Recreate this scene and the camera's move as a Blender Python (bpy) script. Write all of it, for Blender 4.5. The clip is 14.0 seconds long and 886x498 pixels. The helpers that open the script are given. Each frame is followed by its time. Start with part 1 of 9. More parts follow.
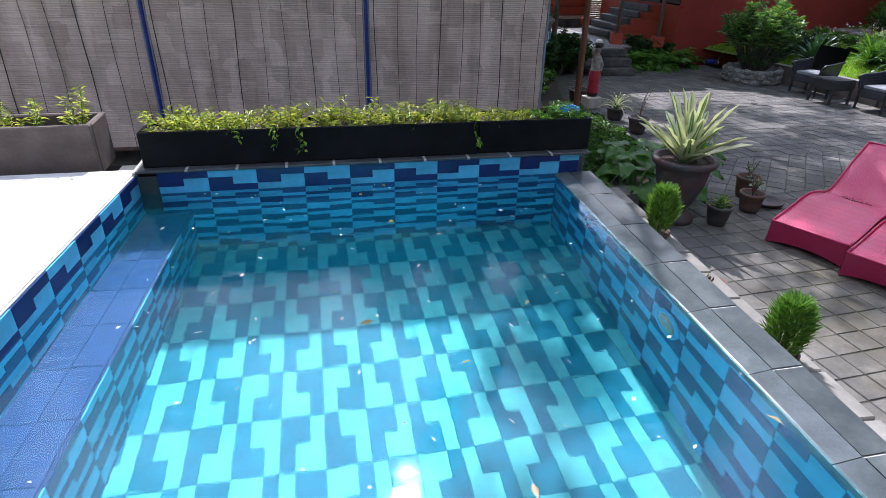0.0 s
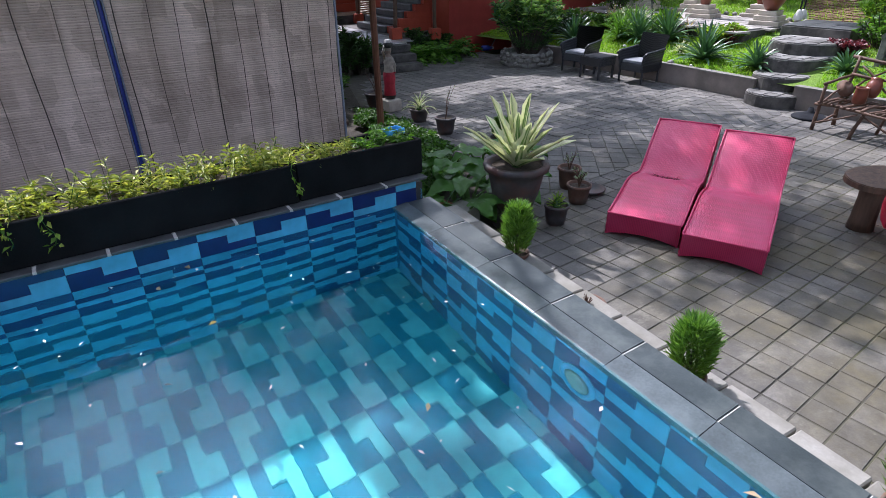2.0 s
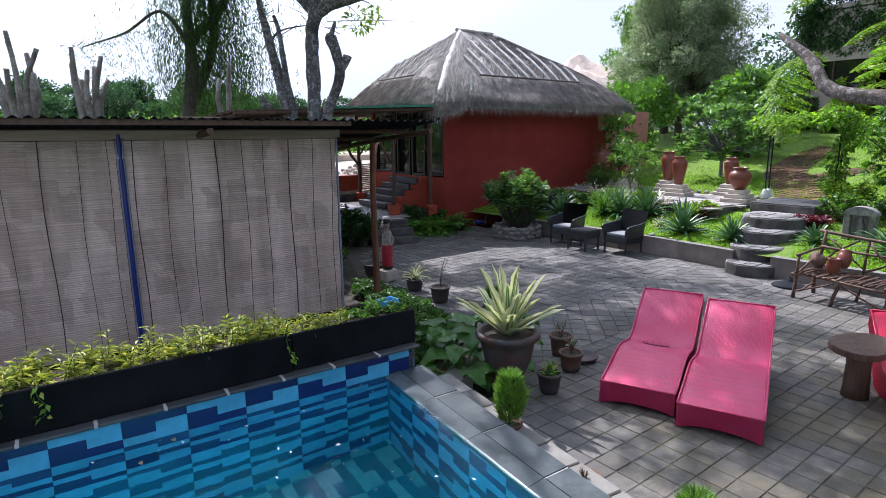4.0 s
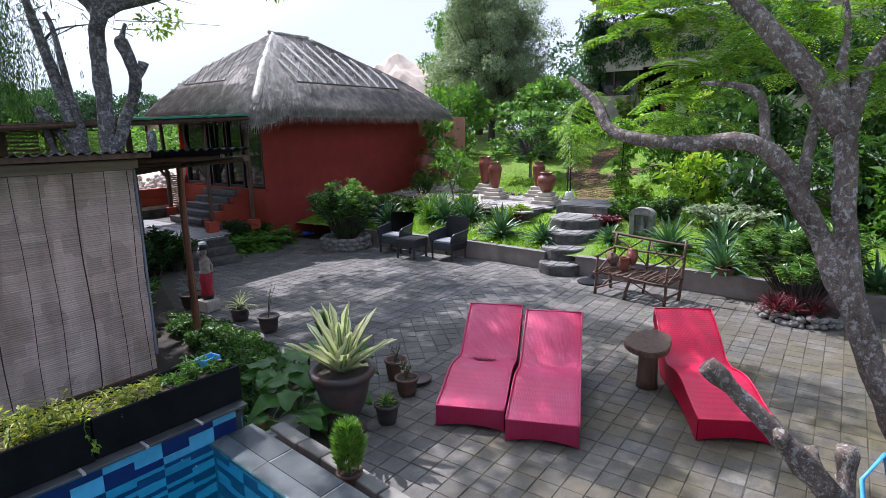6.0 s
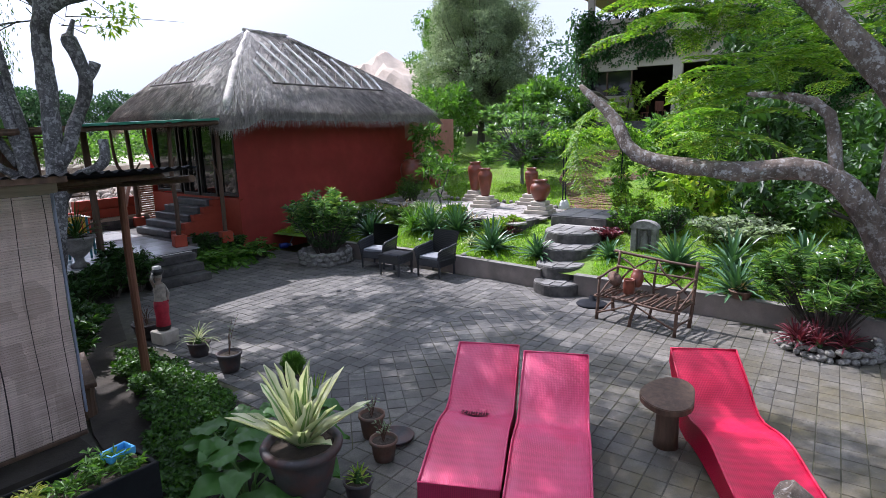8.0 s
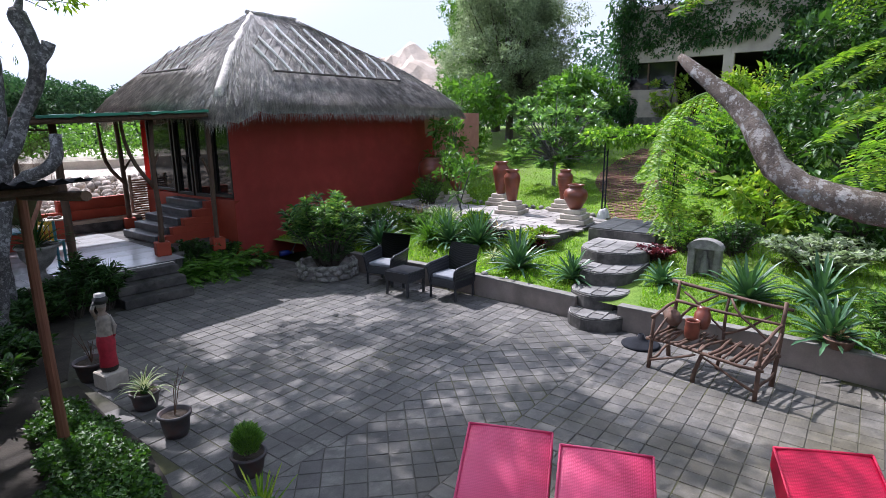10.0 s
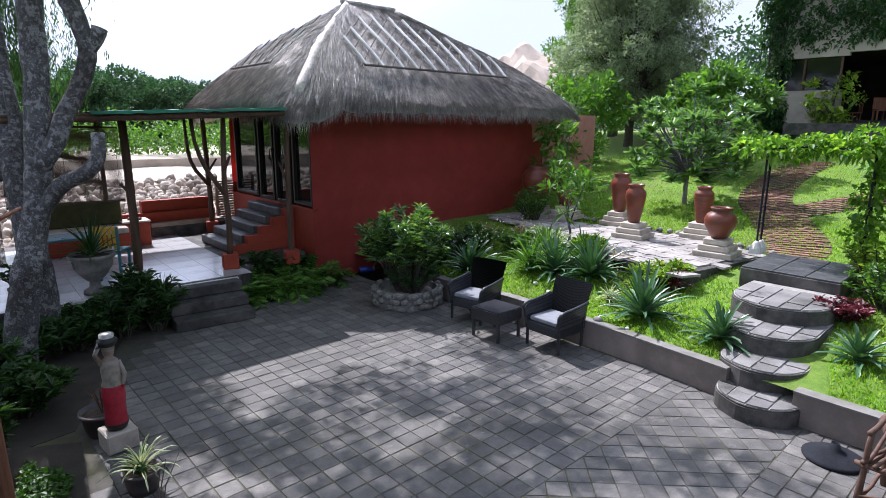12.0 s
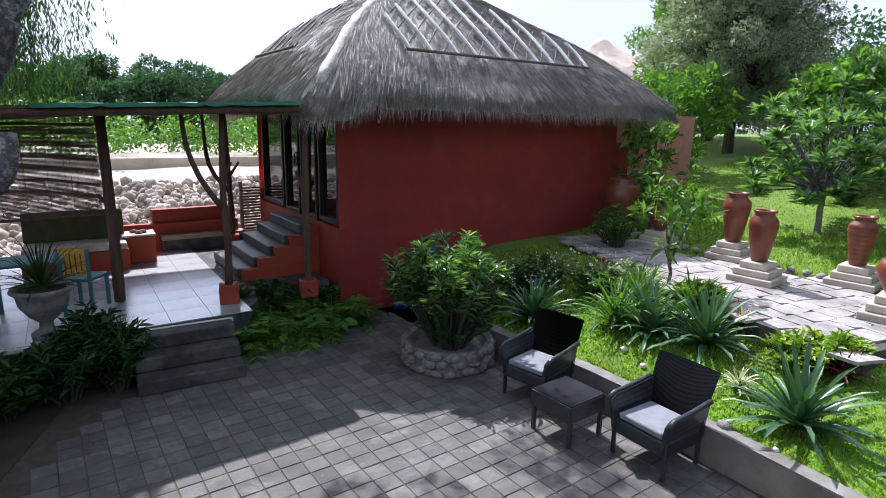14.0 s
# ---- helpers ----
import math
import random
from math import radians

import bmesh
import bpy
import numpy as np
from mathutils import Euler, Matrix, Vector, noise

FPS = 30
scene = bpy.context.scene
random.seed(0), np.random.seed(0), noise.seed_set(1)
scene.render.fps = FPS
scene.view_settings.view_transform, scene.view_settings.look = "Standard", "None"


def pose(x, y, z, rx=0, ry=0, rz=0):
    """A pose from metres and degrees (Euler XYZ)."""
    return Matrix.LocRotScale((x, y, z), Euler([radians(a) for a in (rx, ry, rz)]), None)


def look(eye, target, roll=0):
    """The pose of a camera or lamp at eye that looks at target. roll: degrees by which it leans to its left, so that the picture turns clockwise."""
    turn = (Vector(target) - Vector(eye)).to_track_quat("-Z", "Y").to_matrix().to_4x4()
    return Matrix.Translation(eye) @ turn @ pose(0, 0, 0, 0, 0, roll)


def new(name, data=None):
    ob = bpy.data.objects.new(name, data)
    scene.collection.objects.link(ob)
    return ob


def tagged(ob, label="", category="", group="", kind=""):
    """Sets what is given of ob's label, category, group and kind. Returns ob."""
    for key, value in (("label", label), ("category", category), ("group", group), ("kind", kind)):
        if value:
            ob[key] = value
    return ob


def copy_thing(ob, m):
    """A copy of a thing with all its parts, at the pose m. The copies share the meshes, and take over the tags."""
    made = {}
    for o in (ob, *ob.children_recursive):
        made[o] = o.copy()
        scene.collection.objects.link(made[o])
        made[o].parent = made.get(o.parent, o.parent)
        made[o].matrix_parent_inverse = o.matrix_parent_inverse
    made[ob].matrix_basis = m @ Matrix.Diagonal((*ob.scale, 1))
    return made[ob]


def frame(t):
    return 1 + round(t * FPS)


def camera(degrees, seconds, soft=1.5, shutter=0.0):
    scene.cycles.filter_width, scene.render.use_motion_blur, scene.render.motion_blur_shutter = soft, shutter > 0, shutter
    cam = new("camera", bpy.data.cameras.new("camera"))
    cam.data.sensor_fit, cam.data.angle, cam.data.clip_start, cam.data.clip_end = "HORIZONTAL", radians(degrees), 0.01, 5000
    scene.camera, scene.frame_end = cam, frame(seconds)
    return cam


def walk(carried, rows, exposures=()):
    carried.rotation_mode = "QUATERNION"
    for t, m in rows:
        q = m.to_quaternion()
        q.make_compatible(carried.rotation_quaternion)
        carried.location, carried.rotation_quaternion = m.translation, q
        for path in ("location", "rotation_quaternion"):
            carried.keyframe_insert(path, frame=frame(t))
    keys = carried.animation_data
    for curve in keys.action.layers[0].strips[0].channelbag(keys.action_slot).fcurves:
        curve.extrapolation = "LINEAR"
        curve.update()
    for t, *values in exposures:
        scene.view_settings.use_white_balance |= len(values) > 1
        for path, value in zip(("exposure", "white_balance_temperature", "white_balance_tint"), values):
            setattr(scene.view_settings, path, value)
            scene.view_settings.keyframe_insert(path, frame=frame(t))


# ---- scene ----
cam = camera(76.0, 14.0, soft=0.8)
PATH = [
    (0, (-0.059, -1.302, 2.307), (-0.039, 0.476, 1.391), 1.5),
    (0.5, (-0.098, -0.601, 2.321), (0.048, 1.176, 1.414), 1.0),
    (1, (-0.149, -0.345, 2.352), (0.233, 1.395, 1.442), 0.4),
    (1.5, (-0.15, -0.326, 2.357), (0.468, 1.346, 1.45), -0.5),
    (2, (-0.183, -0.398, 2.369), (0.478, 1.244, 1.439), -0.6),
    (2.5, (-0.231, -0.475, 2.403), (0.415, 1.123, 1.389), -0.5),
    (3, (-0.243, -0.496, 2.439), (0.439, 1.169, 1.565), -0.3),
    (3.5, (-0.224, -0.5, 2.451), (0.513, 1.283, 1.926), -0.2),
    (4, (-0.188, -0.519, 2.434), (0.56, 1.296, 2.05), -0.6),
    (4.2, (-0.163, -0.516, 2.465), (0.649, 1.269, 2.074), -0.5),
    (6.5, (-0.017, -0.344, 2.873), (1.255, 1.144, 2.464), -1.3),
    (7, (0.123, -0.192, 2.948), (1.398, 1.292, 2.532), -1.4),
    (7.5, (0.353, 0.049, 2.93), (1.632, 1.53, 2.516), -1.2),
    (9.8, (1.736, 1.388, 2.952), (2.954, 2.916, 2.526), -0.4),
    (10, (1.888, 1.548, 2.964), (3.088, 3.089, 2.532), -0.5),
    (10.5, (2.161, 1.912, 2.975), (3.247, 3.535, 2.545), -0.1),
    (11, (2.469, 2.249, 2.973), (3.454, 3.936, 2.544), 0.1),
    (11.5, (2.77, 2.665, 2.972), (3.696, 4.385, 2.546), 0.3),
    (12, (3.074, 3.102, 2.978), (3.973, 4.837, 2.553), 0.4),
    (12.5, (3.41, 3.572, 2.999), (4.295, 5.314, 2.572), 0.5),
    (13, (3.73, 4.077, 2.992), (4.589, 5.832, 2.566), 0.6),
    (13.5, (4.016, 4.645, 2.999), (4.814, 6.429, 2.572), 0.8),
    (13.8, (4.183, 5.026, 2.996), (4.935, 6.828, 2.563), 0.9),
    (14, (4.322, 5.246, 3.011), (5.011, 7.073, 2.58), 1.1),
]
walk(cam, [(t, look(eye, target, roll)) for t, eye, target, roll in PATH], exposures=[(0, 0.55, 6000, 19), (14, 0.55, 6000, 19)])

# ---- world and sun ----
SUN_EL, SUN_AZ = 50.5, -4.0          # degrees; azimuth from +y towards +x
sky_world = bpy.data.worlds.new("sky")
scene.world = sky_world
sky_world.use_nodes = True
wn = sky_world.node_tree
wn.nodes.clear()
w_out = wn.nodes.new("ShaderNodeOutputWorld")
w_bg = wn.nodes.new("ShaderNodeBackground")
w_sky = wn.nodes.new("ShaderNodeTexSky")
w_sky.sky_type = "NISHITA"
w_sky.sun_disc = False
w_sky.sun_elevation = radians(SUN_EL)
w_sky.sun_rotation = radians(SUN_AZ)
w_sky.air_density, w_sky.dust_density, w_sky.ozone_density = 1.0, 2.0, 1.0
w_bg.inputs[1].default_value = 0.097
# thin bright cloud, thickest towards the horizon
w_tc = wn.nodes.new("ShaderNodeTexCoord")
w_sep = wn.nodes.new("ShaderNodeSeparateXYZ")
wn.links.new(w_tc.outputs["Generated"], w_sep.inputs[0])
w_map = wn.nodes.new("ShaderNodeMapping")
w_map.inputs["Scale"].default_value = (1, 1, 2.2)
wn.links.new(w_tc.outputs["Generated"], w_map.inputs[0])
w_noise = wn.nodes.new("ShaderNodeTexNoise")
w_noise.inputs["Scale"].default_value, w_noise.inputs["Detail"].default_value = 5.0, 8
wn.links.new(w_map.outputs[0], w_noise.inputs["Vector"])
w_low = wn.nodes.new("ShaderNodeMapRange")
w_low.inputs[1].default_value, w_low.inputs[2].default_value, w_low.inputs[3].default_value, w_low.inputs[4].default_value = 0.12, 0.5, 0.4, 0.0
wn.links.new(w_sep.outputs[2], w_low.inputs[0])
w_add = wn.nodes.new("ShaderNodeMath")
wn.links.new(w_noise.outputs["Fac"], w_add.inputs[0])
wn.links.new(w_low.outputs[0], w_add.inputs[1])
w_ramp = wn.nodes.new("ShaderNodeValToRGB")
w_ramp.color_ramp.elements[0].position, w_ramp.color_ramp.elements[1].position = 0.45, 0.58
wn.links.new(w_add.outputs[0], w_ramp.inputs[0])
w_mix = wn.nodes.new("ShaderNodeMix")
w_mix.data_type = "RGBA"
wn.links.new(w_ramp.outputs[0], w_mix.inputs[0])
wn.links.new(w_sky.outputs[0], w_mix.inputs[6])
# cloud near the sun is lit through and far brighter
w_dot = wn.nodes.new("ShaderNodeVectorMath")
w_dot.operation = "DOT_PRODUCT"
wn.links.new(w_tc.outputs["Generated"], w_dot.inputs[0])
w_dot.inputs[1].default_value = (math.sin(radians(SUN_AZ)) * math.cos(radians(SUN_EL)), math.cos(radians(SUN_AZ)) * math.cos(radians(SUN_EL)), math.sin(radians(SUN_EL)))
w_near = wn.nodes.new("ShaderNodeMapRange")
w_near.interpolation_type = "SMOOTHERSTEP"
w_near.inputs[1].default_value, w_near.inputs[2].default_value, w_near.inputs[3].default_value, w_near.inputs[4].default_value = 0.62, 1.0, 1.0, 4.0
wn.links.new(w_dot.outputs["Value"], w_near.inputs[0])
w_cloud = wn.nodes.new("ShaderNodeVectorMath")
w_cloud.operation = "SCALE"
w_cloud.inputs[0].default_value = (6.3, 7.0, 8.2)
wn.links.new(w_near.outputs[0], w_cloud.inputs["Scale"])
wn.links.new(w_cloud.outputs[0], w_mix.inputs[7])
wn.links.new(w_mix.outputs[2], w_bg.inputs[0])
wn.links.new(w_bg.outputs[0], w_out.inputs[0])

sun_data = bpy.data.lights.new("sun", "SUN")
sun_data.energy, sun_data.angle, sun_data.color = 5.0, radians(0.6), (1.0, 0.965, 0.93)
sun = new("sun", sun_data)
_s = Vector((math.sin(radians(SUN_AZ)) * math.cos(radians(SUN_EL)), math.cos(radians(SUN_AZ)) * math.cos(radians(SUN_EL)), math.sin(radians(SUN_EL))))
sun.matrix_world = look(_s * 60, (0, 0, 0))

# ---- mesh tools ----
rnd = random.Random(7)
Z = Vector((0, 0, 1))


def mesh_of(name, verts, faces, mat, smooth=False):
    me = bpy.data.meshes.new(name)
    me.from_pydata([tuple(v) for v in verts], [], [tuple(f) for f in faces])
    if mat:
        me.materials.append(mat)
    if smooth:
        me.shade_smooth()
    me.update()
    return me


def finish(name, bm, mat, smooth=False):
    me = bpy.data.meshes.new(name)
    bm.normal_update()
    bm.to_mesh(me)
    bm.free()
    if mat:
        me.materials.append(mat)
    if smooth:
        me.shade_smooth()
    return me


def thing(name, label, category, m=None, group="", kind=""):
    """An empty at the base of a thing, which holds its parts."""
    ob = new(name)
    ob.empty_display_size = 0.1
    if m is not None:
        ob.matrix_basis = m
    return tagged(ob, label, category, group, kind)


def part(name, data, mat=None, parent=None, label="", smooth=False, m=None):
    """A bmesh or a mesh as ONE object under a thing or a part."""
    me = finish(name, data, mat, smooth) if isinstance(data, bmesh.types.BMesh) else data
    ob = new(name, me)
    ob.parent = parent
    if m is not None:
        ob.matrix_basis = m
    return tagged(ob, label)


def box(bm, sx, sy, sz, m=None, bevel=0.0, seg=1):
    """A box on z = 0, centred in x and y."""
    m = m if m is not None else Matrix()
    r = bmesh.ops.create_cube(bm, size=1.0, matrix=m @ Matrix.Translation((0, 0, sz / 2)) @ Matrix.Diagonal((sx, sy, sz, 1)))
    if bevel:
        es = list({e for v in r["verts"] for e in v.link_edges})
        bmesh.ops.bevel(bm, geom=es, offset=bevel, segments=seg, affect="EDGES", profile=0.6)
    return bm


def B(sx, sy, sz, m=None, bevel=0.0, seg=1):
    return box(bmesh.new(), sx, sy, sz, m, bevel, seg)


def prism(pts, z0, z1, bm=None, bevel=0.0):
    """An upright slab over a polygon."""
    bm = bm or bmesh.new()
    lo = [bm.verts.new((x, y, z0)) for x, y in pts]
    hi = [bm.verts.new((x, y, z1)) for x, y in pts]
    n = len(pts)
    fs = [bm.faces.new(hi), bm.faces.new(lo[::-1])]
    for i in range(n):
        fs.append(bm.faces.new((lo[i], lo[(i + 1) % n], hi[(i + 1) % n], hi[i])))
    bmesh.ops.recalc_face_normals(bm, faces=fs)
    if bevel:
        bmesh.ops.bevel(bm, geom=list({e for f in fs[:1] for e in f.edges}), offset=bevel, segments=2, affect="EDGES")
    return bm


def lathe(profile, n=24, bm=None, m=None, wob=0.0):
    """A turned form from (radius, height) pairs."""
    bm = bm or bmesh.new()
    m = m if m is not None else Matrix()
    rings = []
    for k, (r, z) in enumerate(profile):
        ring = []
        for i in range(n):
            a = 2 * math.pi * i / n
            q = r * (1 + wob * noise.noise((3 * math.cos(a), 3 * math.sin(a), 4 * z)))
            ring.append(bm.verts.new(m @ Vector((q * math.cos(a), q * math.sin(a), z))))
        rings.append(ring)
    for a, b in zip(rings, rings[1:]):
        for i in range(n):
            bm.faces.new((a[i], a[(i + 1) % n], b[(i + 1) % n], b[i]))
    if profile[0][0] > 0.001:
        bm.faces.new(rings[0][::-1])
    if profile[-1][0] > 0.001:
        bm.faces.new(rings[-1])
    return bm


def tube(points, radii, n=10, bm=None, wob=0.0, caps=True):
    """A round limb along points, of the given radii."""
    bm = bm or bmesh.new()
    pts = [Vector(p) for p in points]
    if not hasattr(radii, "__len__"):
        radii = [radii] * len(pts)
    side, rings = None, []
    for i, p in enumerate(pts):
        d = (pts[min(i + 1, len(pts) - 1)] - pts[max(i - 1, 0)]).normalized()
        side = (d.orthogonal() if side is None else side - d * side.dot(d)).normalized()
        up = d.cross(side)
        ring = []
        for k in range(n):
            a = 2 * math.pi * k / n
            w = side * math.cos(a) + up * math.sin(a)
            q = radii[i] * (1 + wob * noise.noise(p * 5 + w * 1.3))
            ring.append(bm.verts.new(p + w * q))
        rings.append(ring)
    for a, b in zip(rings, rings[1:]):
        for k in range(n):
            bm.faces.new((a[k], a[(k + 1) % n], b[(k + 1) % n], b[k]))
    if caps:
        bm.faces.new(rings[0][::-1])
        bm.faces.new(rings[-1])
    return bm


def smooth_path(points, step=0.12):
    """Points on a soft curve through the given ones, four values wide (x, y, z, radius)."""
    P = [np.array(p, float) for p in points]
    P = [2 * P[0] - P[1]] + P + [2 * P[-1] - P[-2]]
    out = []
    for i in range(1, len(P) - 2):
        a, b, c, d = P[i - 1:i + 3]
        n = max(2, int(np.linalg.norm(c[:3] - b[:3]) / step))
        for k in range(n):
            t = k / n
            out.append(0.5 * (2 * b + (c - a) * t + (2 * a - 5 * b + 4 * c - d) * t * t + (3 * b - a - 3 * c + d) * t ** 3))
    out.append(P[-2])
    return out


def limb(points, bm=None, n=12, wob=0.18, step=0.12):
    q = smooth_path(points, step)
    return tube([p[:3] for p in q], [max(0.003, p[3]) for p in q], n, bm, wob)


def leaves(bases, dirs, length, width, fold=0.25, droop=0.0, seed=1, vary=0.3):
    """Many small folded leaves: verts and faces. bases, dirs: (N, 3) arrays."""
    g = np.random.default_rng(seed)
    b, d = np.asarray(bases, float), np.asarray(dirs, float)
    n = len(b)
    d = d / (np.linalg.norm(d, axis=1, keepdims=True) + 1e-9)
    ref = g.normal(size=(n, 3)) * 0.6 + np.array([0, 0, 1.0])
    s = np.cross(d, ref)
    s /= np.linalg.norm(s, axis=1, keepdims=True) + 1e-9
    u = np.cross(s, d)
    L = length * (1 + vary * g.uniform(-1, 1, (n, 1)))
    W = width * (1 + vary * g.uniform(-1, 1, (n, 1)))
    mid = b + d * L * 0.5
    tip = b + d * L - np.array([0, 0, 1.0]) * droop * L
    l = mid + s * W * 0.5 + u * W * fold
    r = mid - s * W * 0.5 + u * W * fold
    v = np.stack([b, r, tip, l], axis=1).reshape(-1, 3)
    k = np.arange(n)[:, None] * 4
    f = np.concatenate([k + [0, 1, 2], k + [0, 2, 3]], axis=1).reshape(-1, 3)
    return v, f


def np_mesh(name, v, f, mat, smooth=False):
    """A mesh from numpy verts and equal-sided faces."""
    v, f = np.asarray(v, np.float32), np.asarray(f, np.int32)
    me = bpy.data.meshes.new(name)
    me.vertices.add(len(v))
    me.vertices.foreach_set("co", v.ravel())
    me.loops.add(f.size)
    me.loops.foreach_set("vertex_index", f.ravel())
    me.polygons.add(len(f))
    me.polygons.foreach_set("loop_start", np.arange(0, f.size, f.shape[1], dtype=np.int32))
    me.update(calc_edges=True)
    me.validate()
    if mat:
        me.materials.append(mat)
    if smooth:
        me.shade_smooth()
    return me


def clump(centre, radius, n, g, shell=0.55):
    """n points spread in a lumpy ellipsoid, and the ways out from its middle."""
    d = g.normal(size=(n, 3))
    d /= np.linalg.norm(d, axis=1, keepdims=True)
    r = (shell + (1 - shell) * g.random((n, 1))) ** 0.7
    r = r * (1 + 0.22 * np.sin(5 * d[:, :1] + 3 * d[:, 1:2]) * np.cos(4 * d[:, 2:]))
    return np.asarray(centre) + d * r * np.asarray(radius), d


def crown(name, clumps, per, length, width, mat, seed=3, droop=0.1, out=0.7, fold=0.25):
    """A crown of many small leaves in clumps: (x, y, z, rx, ry, rz) each. per: leaves a clump of one cubic metre's face."""
    g = np.random.default_rng(seed)
    bs, ds = [], []
    for c in clumps:
        area = (c[3] * c[4] + c[4] * c[5] + c[3] * c[5]) / 3
        n = max(6, int(per * area))
        p, d = clump(c[:3], c[3:], n, g)
        bs.append(p)
        ds.append(d * out + g.normal(size=(n, 3)) * 0.7 + np.array([0, 0, 0.15]))
    v, f = leaves(np.concatenate(bs), np.concatenate(ds), length, width, fold, droop, seed + 1)
    return np_mesh(name, v, f, mat)


def blades(roots, ways, lengths, width, mat, name="leaves", seg=5, arch=0.9, seed=2, tip=0.08, trough=0.25, belly=0.35):
    """Long strap leaves that rise and arch over. roots, ways: (N, 3)."""
    g = np.random.default_rng(seed)
    V, Fq = [], []
    for i, (b, w) in enumerate(zip(np.asarray(roots, float), np.asarray(ways, float))):
        w = w / np.linalg.norm(w)
        L = lengths[i] if hasattr(lengths, "__len__") else lengths
        flat = np.array([w[0], w[1], 0.0]) + 1e-6
        flat /= np.linalg.norm(flat)
        s = np.array([-flat[1], flat[0], 0.0])
        p, d, base = b.copy(), w.copy(), len(V)
        for k in range(seg + 1):
            t = k / seg
            wd = width * (belly + (1 - belly) * math.sin(math.pi * min(1, t * 1.25 + 0.12))) if t < 0.75 else width * max(tip, (1 - t) * 3.3)
            nrm = np.cross(s, d)
            V += [p + s * wd / 2 + nrm * -trough * wd, p, p - s * wd / 2 + nrm * -trough * wd]
            p = p + d * L / seg
            d = d - np.array([0, 0, 1.0]) * arch * (0.12 + 0.5 * t) * (0.7 + 0.6 * g.random()) * (1 - 0.5 * abs(d[2]) ** 3)
            d /= np.linalg.norm(d)
        for k in range(seg):
            a = base + 3 * k
            Fq += [(a, a + 1, a + 4, a + 3), (a + 1, a + 2, a + 5, a + 4)]
    return np_mesh(name, V, Fq, mat, True)

# ---- materials ----
def mat_new(name):
    m = bpy.data.materials.new(name)
    m.use_nodes = True
    nt = m.node_tree
    return m, nt, nt.nodes["Principled BSDF"], nt.nodes["Material Output"]


def node(nt, kind, **inputs):
    n = nt.nodes.new(kind)
    for k, v in inputs.items():
        key = int(k[1:]) if k[0] == "i" and k[1:].isdigit() else k
        n.inputs[key].default_value = v
    return n


def ramp(nt, fac, stops):
    r = nt.nodes.new("ShaderNodeValToRGB")
    while len(r.color_ramp.elements) < len(stops):
        r.color_ramp.elements.new(0.5)
    for e, (p, c) in zip(r.color_ramp.elements, stops):
        e.position, e.color = p, (*c, 1)
    nt.links.new(fac, r.inputs[0])
    return r.outputs[0]


def mixc(nt, fac, a, b, how="MIX"):
    m = nt.nodes.new("ShaderNodeMix")
    m.data_type, m.blend_type = "RGBA", how
    for sock, val in ((m.inputs[0], fac), (m.inputs[6], a), (m.inputs[7], b)):
        if isinstance(val, bpy.types.NodeSocket):
            nt.links.new(val, sock)
        elif hasattr(val, "__len__"):
            sock.default_value = (*val, 1) if len(val) == 3 else val
        else:
            sock.default_value = val
    return m.outputs[2]


def noise_tex(nt, scale, detail=4, rough=0.55, coord="Object", stretch=None):
    tc = nt.nodes.new("ShaderNodeTexCoord")
    n = node(nt, "ShaderNodeTexNoise", Scale=scale, Detail=detail, Roughness=rough)
    src = tc.outputs[coord]
    if stretch:
        mp = nt.nodes.new("ShaderNodeMapping")
        mp.inputs["Scale"].default_value = stretch
        nt.links.new(src, mp.inputs[0])
        src = mp.outputs[0]
    nt.links.new(src, n.inputs["Vector"])
    return n.outputs["Fac"]


def bump(nt, bsdf, height, strength=0.3, dist=0.01):
    b = node(nt, "ShaderNodeBump", Strength=strength, Distance=dist)
    nt.links.new(height, b.inputs["Height"])
    nt.links.new(b.outputs[0], bsdf.inputs["Normal"])


